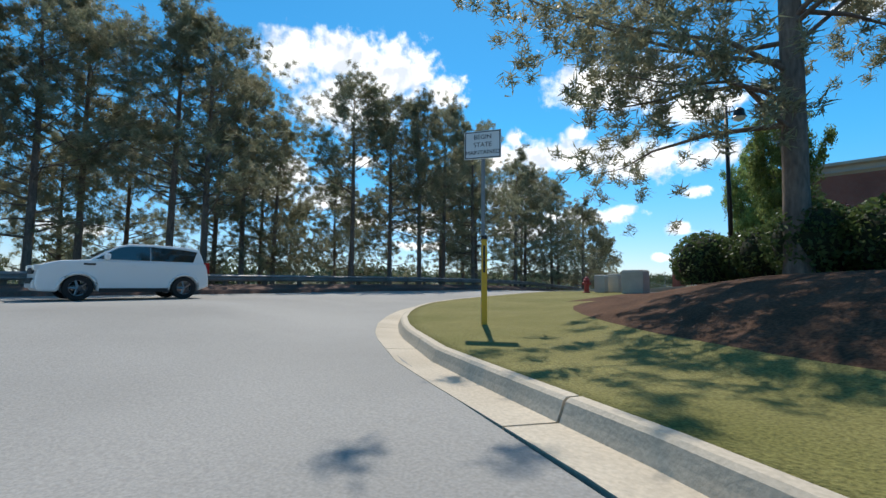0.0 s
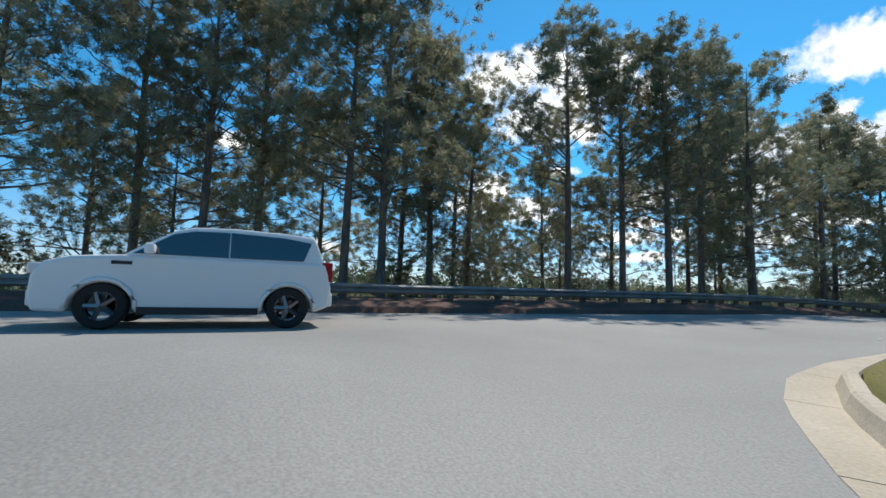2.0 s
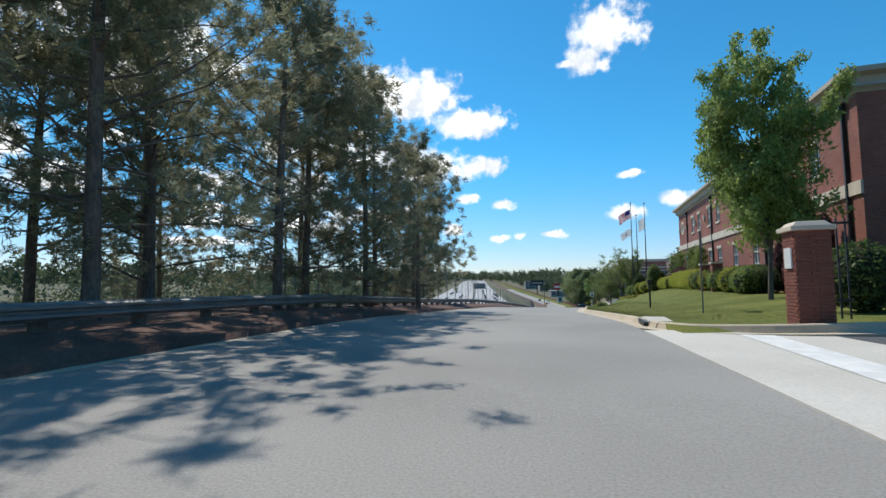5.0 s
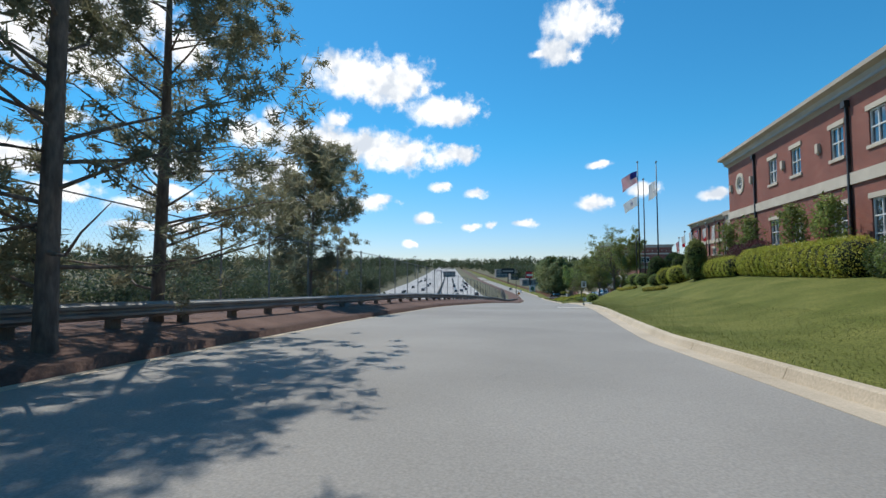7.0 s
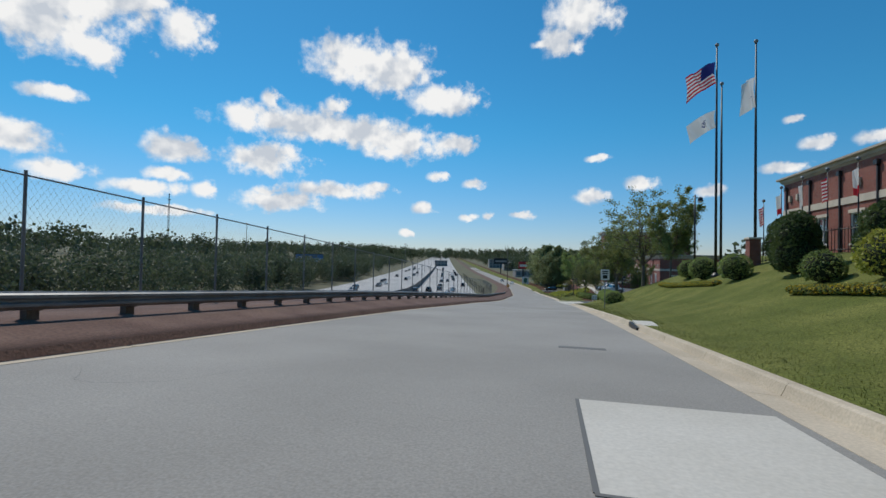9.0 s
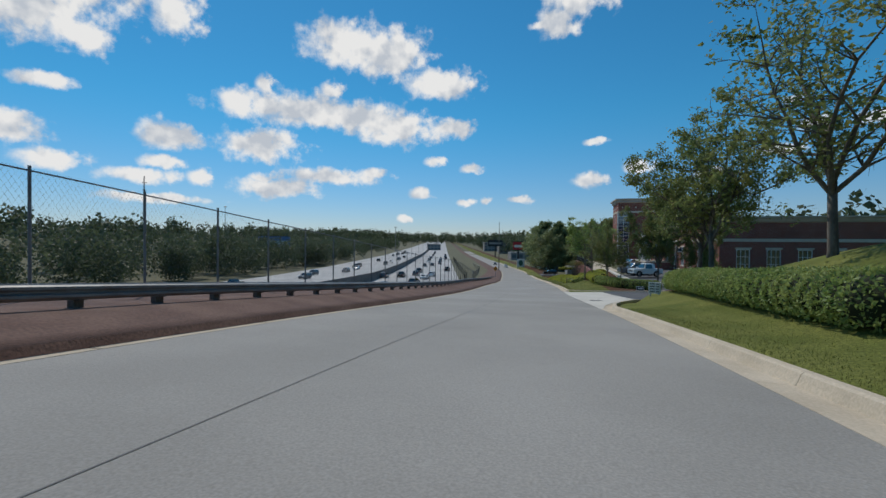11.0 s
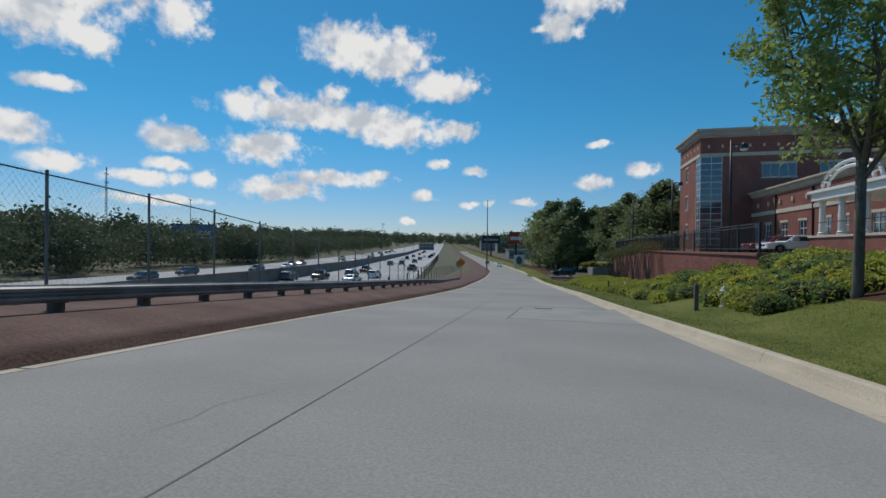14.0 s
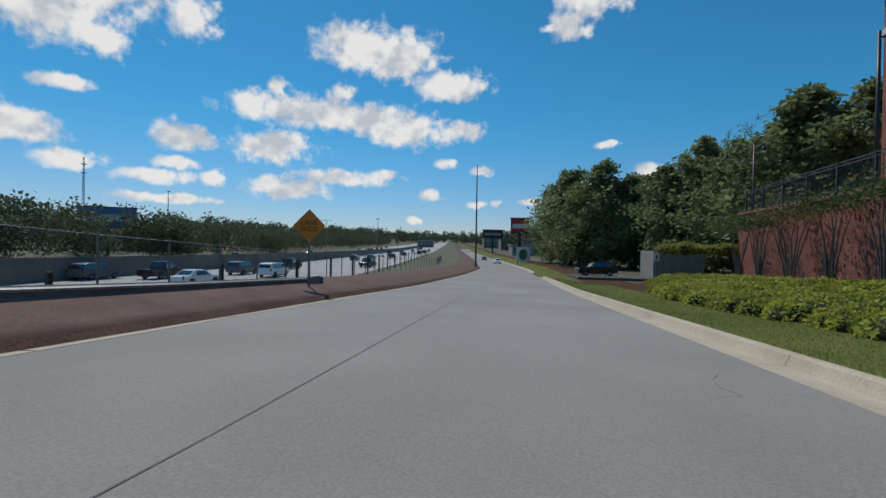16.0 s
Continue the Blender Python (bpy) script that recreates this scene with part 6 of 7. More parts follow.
def arch(x, r, z0, n=9):
    return [(x + r * math.cos(math.pi * k / n), z0 + r * 0.98 * math.sin(math.pi * k / n)) for k in range(n + 1)]


def wheel(parent, x, y, r=0.33, w=0.21):
    side = 1 if y > 0 else -1
    g = Geo()
    n = 20
    prof = [(r * 0.62, -w / 2), (r * 0.93, -w / 2), (r, -w / 2 + 0.03), (r, w / 2 - 0.03), (r * 0.93, w / 2), (r * 0.62, w / 2)]
    vs, fs = [], []
    for rad, off in prof:
        vs += [(x + rad * math.cos(2 * math.pi * k / n), y + off, r + rad * math.sin(2 * math.pi * k / n)) for k in range(n)]
    for i in range(len(prof)):
        j = (i + 1) % len(prof)
        fs += [(i * n + k, i * n + (k + 1) % n, j * n + (k + 1) % n, j * n + k) for k in range(n)]
    wh = part("wheel", g.add(vs, fs), RUBBER, parent)
    rim = Geo()
    yo = y + side * w * 0.42
    for k in range(5):
        a = 2 * math.pi * k / 5
        rim.tube([(x, yo, r), (x + r * 0.6 * math.cos(a), yo - side * 0.01, r + r * 0.6 * math.sin(a))], [0.05, 0.03], 5)
    rim.tube([(x, yo - side * 0.03, r), (x, yo + side * 0.02, r)], [0.07, 0.05], 10)
    rim.tube([(x + r * 0.6 * math.cos(2 * math.pi * k / 18), yo - side * 0.02, r + r * 0.6 * math.sin(2 * math.pi * k / 18)) for k in range(19)], [0.02] * 19, 5)
    part("rim", rim, RIM, wh)


def car(name, label, m, paint, style="hatch", category="car", group="", dark=None):
    """A car along local +x, standing on z = 0."""
    c = thing(name, label, category, m, group)
    if style == "hatch":
        L, half, belt, roof, r = 4.14, 0.9, 1.1, 1.6, 0.34
        f, b = L / 2, -L / 2
        ax, rx = 1.2, -1.37
        low = [(f - 0.06, 0.26), (ax + 0.42, 0.24), *arch(ax, 0.39, 0.3), (ax - 0.42, 0.24), (rx + 0.42, 0.24), *arch(rx, 0.39, 0.3), (rx - 0.42, 0.26), (b + 0.03, 0.36), (b, 0.62), (b + 0.03, 0.9), (b + 0.1, 1.1), (0.0, 1.1), (1.0, 1.1), (1.6, 1.06), (f - 0.16, 0.97), (f - 0.02, 0.78), (f, 0.45)]
        cab = [(1.05, 1.06), (0.64, 1.33), (0.32, 1.52), (0.05, 1.59), (-0.5, 1.61), (-1.4, 1.58), (b + 0.3, 1.54), (b + 0.2, 1.32), (b + 0.12, 1.06)]
        side = [[(0.86, 1.13), (0.34, 1.46), (0.05, 1.52), (-0.44, 1.535), (-0.44, 1.12)], [(-0.46, 1.12), (-0.455, 1.535), (-1.3, 1.5), (-1.72, 1.44), (-1.6, 1.12)]]
    elif style == "suv":
        L, half, belt, roof, r = 4.7, 0.94, 1.08, 1.74, 0.36
        f, b = L / 2, -L / 2
        ax, rx = 1.4, -1.4
        low = [(f - 0.05, 0.3), (ax + 0.44, 0.28), *arch(ax, 0.42, 0.32), (ax - 0.44, 0.28), (rx + 0.44, 0.28), *arch(rx, 0.42, 0.32), (rx - 0.44, 0.3), (b + 0.02, 0.45), (b, 0.8), (b + 0.05, belt), (0.85, belt), (2.0, 1.0), (f - 0.05, 0.9), (f, 0.65)]
        cab = [(1.0, belt - 0.02), (0.35, roof - 0.08), (-0.2, roof), (-1.6, roof), (b + 0.25, roof - 0.1), (b + 0.05, belt - 0.02)]
        side = [[(0.8, belt + 0.03), (0.3, roof - 0.14), (-0.6, roof - 0.11), (-0.6, belt + 0.03)], [(-0.66, belt + 0.03), (-0.66, roof - 0.11), (-1.8, roof - 0.16), (-1.95, belt + 0.03)]]
    elif style == "jeep":
        L, half, belt, roof, r = 4.2, 0.9, 1.12, 1.84, 0.41
        f, b = L / 2, -L / 2
        ax, rx = 1.3, -1.2
        low = [(f, 0.5), (ax + 0.5, 0.5), *arch(ax, 0.48, 0.42), (ax - 0.5, 0.42), (rx + 0.5, 0.42), *arch(rx, 0.48, 0.42), (rx - 0.5, 0.5), (b, 0.5), (b, 1.05), (b + 0.02, belt), (0.55, belt), (0.6, 1.16), (1.8, 1.1), (f, 1.02)]
        cab = [(0.62, belt - 0.02), (0.36, roof - 0.04), (0.3, roof), (-0.85, roof), (-0.95, roof - 0.08), (-1.0, belt - 0.02)]
        side = [[(0.5, belt + 0.03), (0.3, roof - 0.12), (-0.55, roof - 0.12), (-0.55, belt + 0.03)]]
    else:  # pickup or saloon far off
        L, half, belt, roof, r = (5.6, 0.98, 1.1, 1.85, 0.4) if style == "pickup" else (4.7, 0.9, 0.92, 1.44, 0.32)
        f, b = L / 2, -L / 2
        ax, rx = L * 0.3, -L * 0.3
        low = [(f, 0.32), (ax + 0.45, 0.3), *arch(ax, 0.42, 0.32), (ax - 0.45, 0.3), (rx + 0.45, 0.3), *arch(rx, 0.42, 0.32), (rx - 0.45, 0.32), (b, 0.45), (b, belt - 0.05), (b + 0.1, belt), (0.7, belt), (f - 0.3, belt - 0.1), (f, belt - 0.25)]
        cab = [(1.0, belt - 0.02), (0.35, roof - 0.04), (0.1, roof), (-0.9, roof), (-1.1 if style == "pickup" else -1.75, belt - 0.02)]
        side = [[(0.78, belt + 0.03), (0.3, roof - 0.12), (-0.75, roof - 0.12), (-0.9, belt + 0.03)]]
    if style == "hatch":
        for q in (ax, rx):
            for sd in (-1, 1):
                lip = [(q + 0.43 * math.cos(math.pi * k / 12), sd * (half + 0.012), 0.3 + 0.43 * math.sin(math.pi * k / 12)) for k in range(13)]
                part("arch_lip", Geo().tube(lip, [0.035] * 13, 6), paint, c, smooth=True)
        part("lower_intake", Geo().box((f + 0.03, 0, 0.52), (0.05, 1.25, 0.16)), TRIM_BLACK, c, bevel=0.02)
        for sd in (-1, 1):
            part("fog_lamp", Geo().box((f + 0.01, sd * 0.72, 0.5), (0.06, 0.12, 0.1)), LENS, c, bevel=0.02)
            part("fender_vent", Geo().box((0.98, sd * (half + 0.006), 0.98), (0.26, 0.02, 0.05)), TRIM_BLACK, c)
    top = half * (0.88 if style == "hatch" else 0.8)
    body = part("body", loft_sides(low, half), paint, c, bevel=0.05)
    part("cabin", loft_sides(cab, half - 0.03, top, belt, roof), dark or paint, c, bevel=0.04)
    for poly in side:
        for s in (-1, 1):
            def w(z):
                return (half - 0.03 + (top - half + 0.03) * (z - belt) / (roof - belt)) + 0.008
            vs = [(x, s * w(z), z) for x, z in poly] + [(x, s * (w(z) - 0.03), z) for x, z in poly]
            n = len(poly)
            part("side_window", Geo().add(vs, [tuple(range(n)) if s > 0 else tuple(range(n - 1, -1, -1))] + [(i, (i + 1) % n, n + (i + 1) % n, n + i) for i in range(n)]), CAR_GLASS, c)
    (x0, z0), (x1, z1) = cab[0], cab[2 if style == "hatch" else 1]
    nrm = Vector((z1 - z0, 0, x0 - x1)).normalized() * 0.012
    ws = [(x0 + (x1 - x0) * t + nrm.x, s * (half - 0.12 - 0.1 * t), z0 + (z1 - z0) * t + nrm.z) for t, s in ((0.12, -1), (0.12, 1), (0.93, 1), (0.93, -1))]
    part("windscreen", Geo().add(ws + [(a - nrm.x * 3, b_, d - nrm.z * 3) for a, b_, d in ws], [(0, 1, 2, 3), (0, 4, 5, 1), (1, 5, 6, 2), (2, 6, 7, 3), (3, 7, 4, 0)]), CAR_GLASS, c)
    (x0, z0), (x1, z1) = cab[-1], cab[-2]
    rw_ = [(x0 + (x1 - x0) * t - 0.014, s * (half - 0.16 - 0.08 * t), z0 + (z1 - z0) * t) for t, s in ((0.2, 1), (0.2, -1), (0.88, -1), (0.88, 1))]
    part("rear_window", Geo().add(rw_ + [(a + 0.04, b_, d) for a, b_, d in rw_], [(0, 1, 2, 3), (0, 4, 5, 1), (1, 5, 6, 2), (2, 6, 7, 3), (3, 7, 4, 0)]), CAR_GLASS, c)
    for s in (-1, 1):
        part("headlight", Geo().box((f - 0.12, s * (half - 0.2), belt - 0.24), (0.3, 0.34, 0.16)), LENS, c, bevel=0.03)
        part("tail_light", Geo().box((b + 0.07, s * (half - 0.1), belt - 0.15), (0.18, 0.18, 0.34)), LENS_RED, c, bevel=0.02)
        part("door_mirror", Geo().box((0.62, s * (half + 0.1), belt + 0.1), (0.14, 0.2, 0.16)), paint, c, bevel=0.04)
        part("sill", Geo().span((rx + 0.45, s * half - 0.03, 0.22), (ax - 0.45, s * half + 0.03, 0.33)), TRIM_BLACK, c)
        for q in ((0.0, -0.85) if style in ("hatch", "suv") else (-0.35,)):
            part("door_handle", Geo().box((q - 0.1, s * (half + 0.015), belt - 0.14), (0.2, 0.04, 0.035)), paint, c)
    part("grille", Geo().box((f - 0.0, 0, belt - 0.32), (0.06, half * 1.0, 0.16)), TRIM_BLACK, c, bevel=0.02)
    part("front_bumper", Geo().box((f - 0.02, 0, 0.42), (0.14, half * 1.7, 0.2)), TRIM_BLACK if style == "jeep" else paint, c, bevel=0.04)
    part("rear_bumper", Geo().box((b + 0.02, 0, 0.48), (0.14, half * 1.7, 0.24)), TRIM_BLACK if style == "jeep" else paint, c, bevel=0.04)
    for x in (ax, rx):
        for s in (-1, 1):
            wheel(c, x, s * (half - 0.1), r)
    return c


def at_road(x, y, yaw, z=None):
    return pose(x, y, rz(y) + 0.004 if z is None else z, 0, 0, yaw)


car("hatchback_car", "white boxy hatchback with dark tinted windows on the road", at_road(-16.5, 4.5, 272, road_z(-16.5, 4.5) + 0.004), CAR_WHITE, "hatch")
car("pickup_jeep", "white open-backed off-road car parked behind the hedge", pose(-6.2, 173.4, -6.53, 0, 0, 200), CAR_WHITE, "jeep")
car("parked_suv", "dark grey sport utility car in the car park", pose(-6.6, 178.8, -6.53, 0, 0, 195), CAR_GREY, "suv")
car("parked_car", "red car parked near the brick wing", pose(-2.6, 208.5, -6.5, 0, 0, 185), CAR_RED, "saloon")
car("parked_car", "white car parked near the brick wing", pose(-2.6, 205.4, -6.5, 0, 0, 185), CAR_WHITE, "saloon")
car("parked_suv", "dark sport utility car in the lower car park", pose(-19.6, 262.5, rz(262.5) + 0.27, 0, 0, 190), CAR_BLACK, "suv")
car("oncoming_car", "white car far along the road", at_road((xl(330) + xr(330)) / 2 + 1.5, 330, 280), CAR_WHITE, "saloon")
car("oncoming_car", "dark car far along the road", at_road((xl(362) + xr(362)) / 2 - 1.0, 362, 280), CAR_GREY, "saloon")
# traffic standing on the freeway
TRAFFIC = [car("freeway_car", lab, pose(0, -900, -30), p, st, group="freeway traffic") for lab, p, st in
           (("white saloon car on the freeway", CAR_WHITE, "saloon"), ("dark pickup truck on the freeway", CAR_BLACK, "pickup"), ("grey sport utility car on the freeway", CAR_GREY, "suv"))]
car("freeway_car", "dark pickup truck passing on the near lanes", pose(-66.0, 243.5, along(FZ, 243.5) + 0.055, 0, 0, 100), CAR_BLACK, "pickup", group="freeway traffic")
car("freeway_car", "dark sport utility car passing on the near lanes", pose(-70.0, 239.0, along(FZ, 239) + 0.055, 0, 0, 100), CAR_GREY, "suv", group="freeway traffic")
frng = np.random.default_rng(19)
for i in range(46):
    y = 190 + 9 * i + frng.uniform(-4, 4)
    lane = frng.choice([3.4, 7.1, 10.8, 14.5, 36.5, 42.9, 46.6, 50.2])
    yaw = 90 + (14 if y > 290 else 8 if y > 250 else 0) + (180 if lane > 30 else 0)
    m = pose(along(FX, y) - lane, y, along(FZ, y) + 0.055, 0, 0, yaw)
    if i < 3:
        TRAFFIC[i].matrix_basis = m
    else:
        copy_thing(TRAFFIC[int(frng.integers(0, 3))], m)
van = car("freeway_van", "white van on the freeway", pose(along(FX, 252) - 8.9, 252, along(FZ, 252) + 0.055, 0, 0, 98), CAR_WHITE, "suv")

# ---- flags ----


def flag_mesh(w, h, kind, seed):
    rng = np.random.default_rng(seed)
    nx, ny, g = 20, 13, Geo()
    ph = rng.uniform(0, 6)
    def p(i, j):
        u, v = i / nx, j / ny
        droop = 0.5 * w * u ** 1.4
        return (-w * u * (0.86 - 0.12 * v), 0.24 * w * u ** 0.7 * math.sin(7.5 * u + ph + v * 1.6) + 0.06 * w * math.sin(15 * u + 4 * v), -h * v - droop)
    for i in range(nx):
        for j in range(ny):
            if kind == "stripes":
                m = 2 if (i < nx * 0.4 and j < 7) else (0 if j % 2 == 0 else 1)
            elif kind == "emblem":
                m = 2 if (7 <= i < 13 and 4 <= j < 9 and (i + j) % 2) else 1
            else:
                m = 0 if j >= 9 else 1
            g.add([p(i, j), p(i + 1, j), p(i + 1, j + 1), p(i, j + 1)], [(0, 1, 2, 3)], m)
    return g


def flagpole(x, y, high, label, flags, group="flagpoles", r=0.09):
    z = land(x, y)
    t = thing("flagpole", label, "flagpole", Matrix.Translation((x, y, z - 0.1)), group)
    part("pole", Geo().tube([(0, 0, 0), (0, 0, high * 0.5), (0, 0, high)], [r, r * 0.85, r * 0.5], 12), DARK_METAL, t, smooth=True)
    part("finial", Geo().lathe([(0.02, -0.14), (0.1, -0.08), (0.13, 0), (0.1, 0.08), (0.02, 0.13)], (0, 0, high + 0.12), 12), STEEL, t, smooth=True)
    part("base_collar", Geo().lathe([(0.26, 0.05), (0.26, 0.18), (0.15, 0.3), (r, 0.35)], (0, 0, 0), 14), DARK_METAL, t)
    for k, (w, h, drop, kind, turn) in enumerate(flags):
        f = part("flag", flag_mesh(w, h, kind, k + int(y)), [FLAG_RED, FLAG_WHITE, FLAG_BLUE], t, smooth=True)
        f.matrix_basis = Matrix.Translation((0, 0, high - drop)) @ Matrix.Rotation(radians(turn), 4, "Z") @ Matrix.Translation((-r, 0, 0))
    return t


flagpole(-8.0, 105.0, 15.2, "tall dark flagpole with a striped flag and a white flag", [(2.3, 1.5, 1.0, "stripes", 4), (1.9, 1.2, 4.2, "emblem", 8)])
flagpole(-7.0, 107.2, 13.0, "tall dark flagpole standing beside two others", [])
flagpole(-6.0, 104.3, 14.0, "tall dark flagpole with a limp white flag", [(1.2, 1.9, 2.2, "emblem", 30)])
for i in range(7):
    flagpole(-0.9, 97.5 + i * 3.1, 5.6, "short dark flagpole with a limp flag before the wing", [(0.55, 1.5, 0.4, ("stripes", "emblem", "plain")[i % 3], 40)], "wing flagpoles", 0.05)

# ---- brick pier, fence panels and garden piers ----
BW, BH, BD = 0.2, 0.062, 0.095
unit = Geo().box((0, 0, 0), (BW, BD, BH)).mesh("brick", [BRICK_UNIT])


def brick_pier(x, y, z0, courses, label, wide=0.63):
    t = thing("brick_pier", label, "gate pier", Matrix.Translation((x, y, z0)), "brick piers")
    high = courses * 0.0725
    part("core", Geo().box((0, 0, high / 2), (wide - 0.03, wide - 0.03, high)), MORTAR, t)
    n = round(wide / 0.21)
    for k in range(courses):
        for s in range(4):
            for i in range(n):
                off = -wide / 2 + (i + 0.5) * wide / n + (0.05 if k % 2 else -0.05)
                if abs(off) > wide / 2 - 0.07:
                    off = math.copysign(wide / 2 - 0.1, off)
                b = new("brick", unit)
                b.parent = t
                b.matrix_basis = Matrix.Rotation(s * math.pi / 2, 4, "Z") @ Matrix.Translation((off, -wide / 2 + BD / 2 - 0.012, 0.04 + k * 0.0725))
    part("cap", Geo().box((0, 0, high + 0.05), (wide + 0.16, wide + 0.16, 0.1)).box((0, 0, high + 0.15), (wide + 0.06, wide + 0.06, 0.1), taper=0.75), LIMESTONE, t, bevel=0.012)
    part("plaque", Geo().box((-wide / 2 - 0.03, -0.02, high * 0.72), (0.03, 0.34, 0.44)), SIGN_WHITE, t)
    return t


pier = brick_pier(-10.4, 35.2, 0.66, 28, "red brick gate pier with a pale stone cap")


def garden_pier(x, y, high=1.7):
    t = thing("garden_pier", "small brick pier with stone cap in the hedge", "pier", Matrix.Translation((x, y, land(x, y) - 0.1)), "garden piers")
    part("shaft", Geo().box((0, 0, high / 2), (0.6, 0.6, high)), BRICK, t)
    part("cap", Geo().box((0, 0, high + 0.06), (0.74, 0.74, 0.12)), LIMESTONE, t, bevel=0.02)


def iron_fence(x0, y0, x1, y1, high=1.3, label="black iron railing between brick piers"):
    t = thing("iron_fence", label, "fence", group="iron railings")
    n = int(math.hypot(x1 - x0, y1 - y0) / 0.16)
    for k in range(n + 1):
        x, y = x0 + (x1 - x0) * k / n, y0 + (y1 - y0) * k / n
        z = land(x, y)
        part("baluster", Geo().box((x, y, z + high / 2), (0.022, 0.022, high)), DARK_METAL, t)
    for f in (0.12, 0.92):
        part("rail", Geo().tube([(x0, y0, land(x0, y0) + high * f), ((x0 + x1) / 2, (y0 + y1) / 2, land((x0 + x1) / 2, (y0 + y1) / 2) + high * f), (x1, y1, land(x1, y1) + high * f)], [0.025] * 3, 6), DARK_METAL, t)


gp = [(-2.6, 94.5), (-3.4, 98.0), (-4.8, 101.2), (-6.6, 103.0)]
for x, y in gp:
    garden_pier(x, y)
for (a, b), (c, d) in zip(gp, gp[1:]):
    iron_fence(a, b, c, d)
for x, y in ((-6.9, 57.5), (-6.9, 60.5)):
    garden_pier(x, y, 1.9)
iron_fence(-6.9, 57.5, -6.9, 60.5, 1.5)
gate = thing("iron_gate", "dark iron gate panels beside the brick pier", "gate")
for k in range(3):
    part("baluster", Geo().box((-9.8 + k * 0.17, 35.7 + k * 0.02, 1.9), (0.03, 0.03, 2.2)), DARK_METAL, gate)
part("rail", Geo().box((-9.63, 35.72, 1.2), (0.5, 0.05, 0.05), rz=0.12).box((-9.63, 35.72, 2.9), (0.5, 0.05, 0.05), rz=0.12), DARK_METAL, gate)
for i in range(4):
    shrub("dark_shrub", [(on_land(-7.9 + i * 1.75, 38.6 + i * 0.6, (0.85, 0.85, 1.0)), (0.85, 0.85, 1.0))], LEAVES_DARK, "dark evergreen shrub behind the gate", 0.09, 220, group="gate shrubs")

# ---- signs and posts ----


def words(parent, text, size, m, mat, name="lettering"):
    cu = bpy.data.curves.new(name, "FONT")
    cu.body, cu.size, cu.align_x, cu.align_y, cu.extrude = text, size, "CENTER", "CENTER", 0.002
    cu.materials.append(mat)
    tmp = new(name, cu)
    me = bpy.data.meshes.new_from_object(tmp.evaluated_get(bpy.context.evaluated_depsgraph_get()))
    bpy.data.objects.remove(tmp)
    ob = new(name, me)
    if parent is not None:
        ob.parent = parent
    ob.matrix_basis = m
    return ob


sign = thing("road_sign", "white road sign with black lettering on a steel post", "sign", Matrix.Translation((-5.65, 8.12, land(-5.65, 8.12))) @ Matrix.Rotation(radians(26), 4, "Z"))
part("post", Geo().box((0, 0, 1.68), (0.07, 0.045, 3.76)).box((0, 0.03, 1.68), (0.03, 0.03, 3.76)), STEEL, sign)
part("plate", Geo().box((0, -0.045, 3.4), (0.72, 0.012, 0.55)), SIGN_WHITE, sign, bevel=0.004)
g = Geo()
for a, b, c, d in ((-0.345, -0.328, 3.14, 3.66), (0.328, 0.345, 3.14, 3.66), (-0.328, 0.328, 3.14, 3.157), (-0.328, 0.328, 3.643, 3.66)):
    g.span((a, -0.054, c), (b, -0.052, d))
part("border", g, SIGN_BLACK, sign)
for txt, z, s in (("BEGIN", 3.55, 0.125), ("STATE", 3.4, 0.125), ("MAINTAINED", 3.25, 0.112)):
    words(sign, txt, s, Matrix.Translation((0, -0.054, z)) @ Matrix.Rotation(radians(90), 4, "X"), SIGN_BLACK)
marker = thing("marker_post", "orange-yellow flat marker post with dark lettering bars", "marker post", Matrix.Translation((-5.62, 8.06, land(-5.62, 8.06))) @ Matrix.Rotation(radians(26), 4, "Z"))
part("blade", Geo().box((0.06, -0.1, 0.78), (0.105, 0.03, 1.6)), MARKER_YELLOW, marker, bevel=0.008)
part("lettering_bar", Geo().box((0.06, -0.118, 1.2), (0.04, 0.004, 0.5)), SIGN_BLACK, marker)
part("cap", Geo().box((0.06, -0.1, 1.6), (0.112, 0.04, 0.07)), TRIM_BLACK, marker)

back_sign = thing("road_sign", "grey back of a street sign on a steel post", "sign", Matrix.Translation((-10.9, 42.5, land(-10.9, 42.5))) @ Matrix.Rotation(radians(75), 4, "Z"))
part("post", Geo().box((0, 0, 1.5), (0.06, 0.045, 3.1)), STEEL, back_sign)
part("plate", Geo().box((0, -0.04, 2.6), (0.62, 0.012, 0.78)), STEEL, back_sign, bevel=0.004)
speed = thing("speed_sign", "white upright road sign with black bars on a post", "sign", Matrix.Translation((-14.6, 107, land(-14.6, 107))) @ Matrix.Rotation(radians(4), 4, "Z"))
part("post", Geo().box((0, 0, 1.4), (0.06, 0.045, 3.0)), STEEL, speed)
part("plate", Geo().box((0, -0.04, 2.45), (0.62, 0.012, 0.78)), SIGN_WHITE, speed, bevel=0.004)
for z, w, h in ((2.68, 0.4, 0.08), (2.54, 0.4, 0.08), (2.3, 0.32, 0.26)):
    part("lettering_bar", Geo().box((0, -0.049, z), (w, 0.004, h)), SIGN_BLACK, speed)
plate = thing("property_sign", "small white framed sign with dark bars before the hedge", "sign", Matrix.Translation((-10.4, 152.9, land(-10.4, 152.9))) @ Matrix.Rotation(radians(-10), 4, "Z"))
part("frame", Geo().box((0, 0, 0.3), (0.7, 0.05, 0.42)), SIGN_WHITE, plate, bevel=0.01)
part("panel", Geo().box((0, -0.028, 0.3), (0.62, 0.006, 0.34)), SIGN_BLACK, plate)
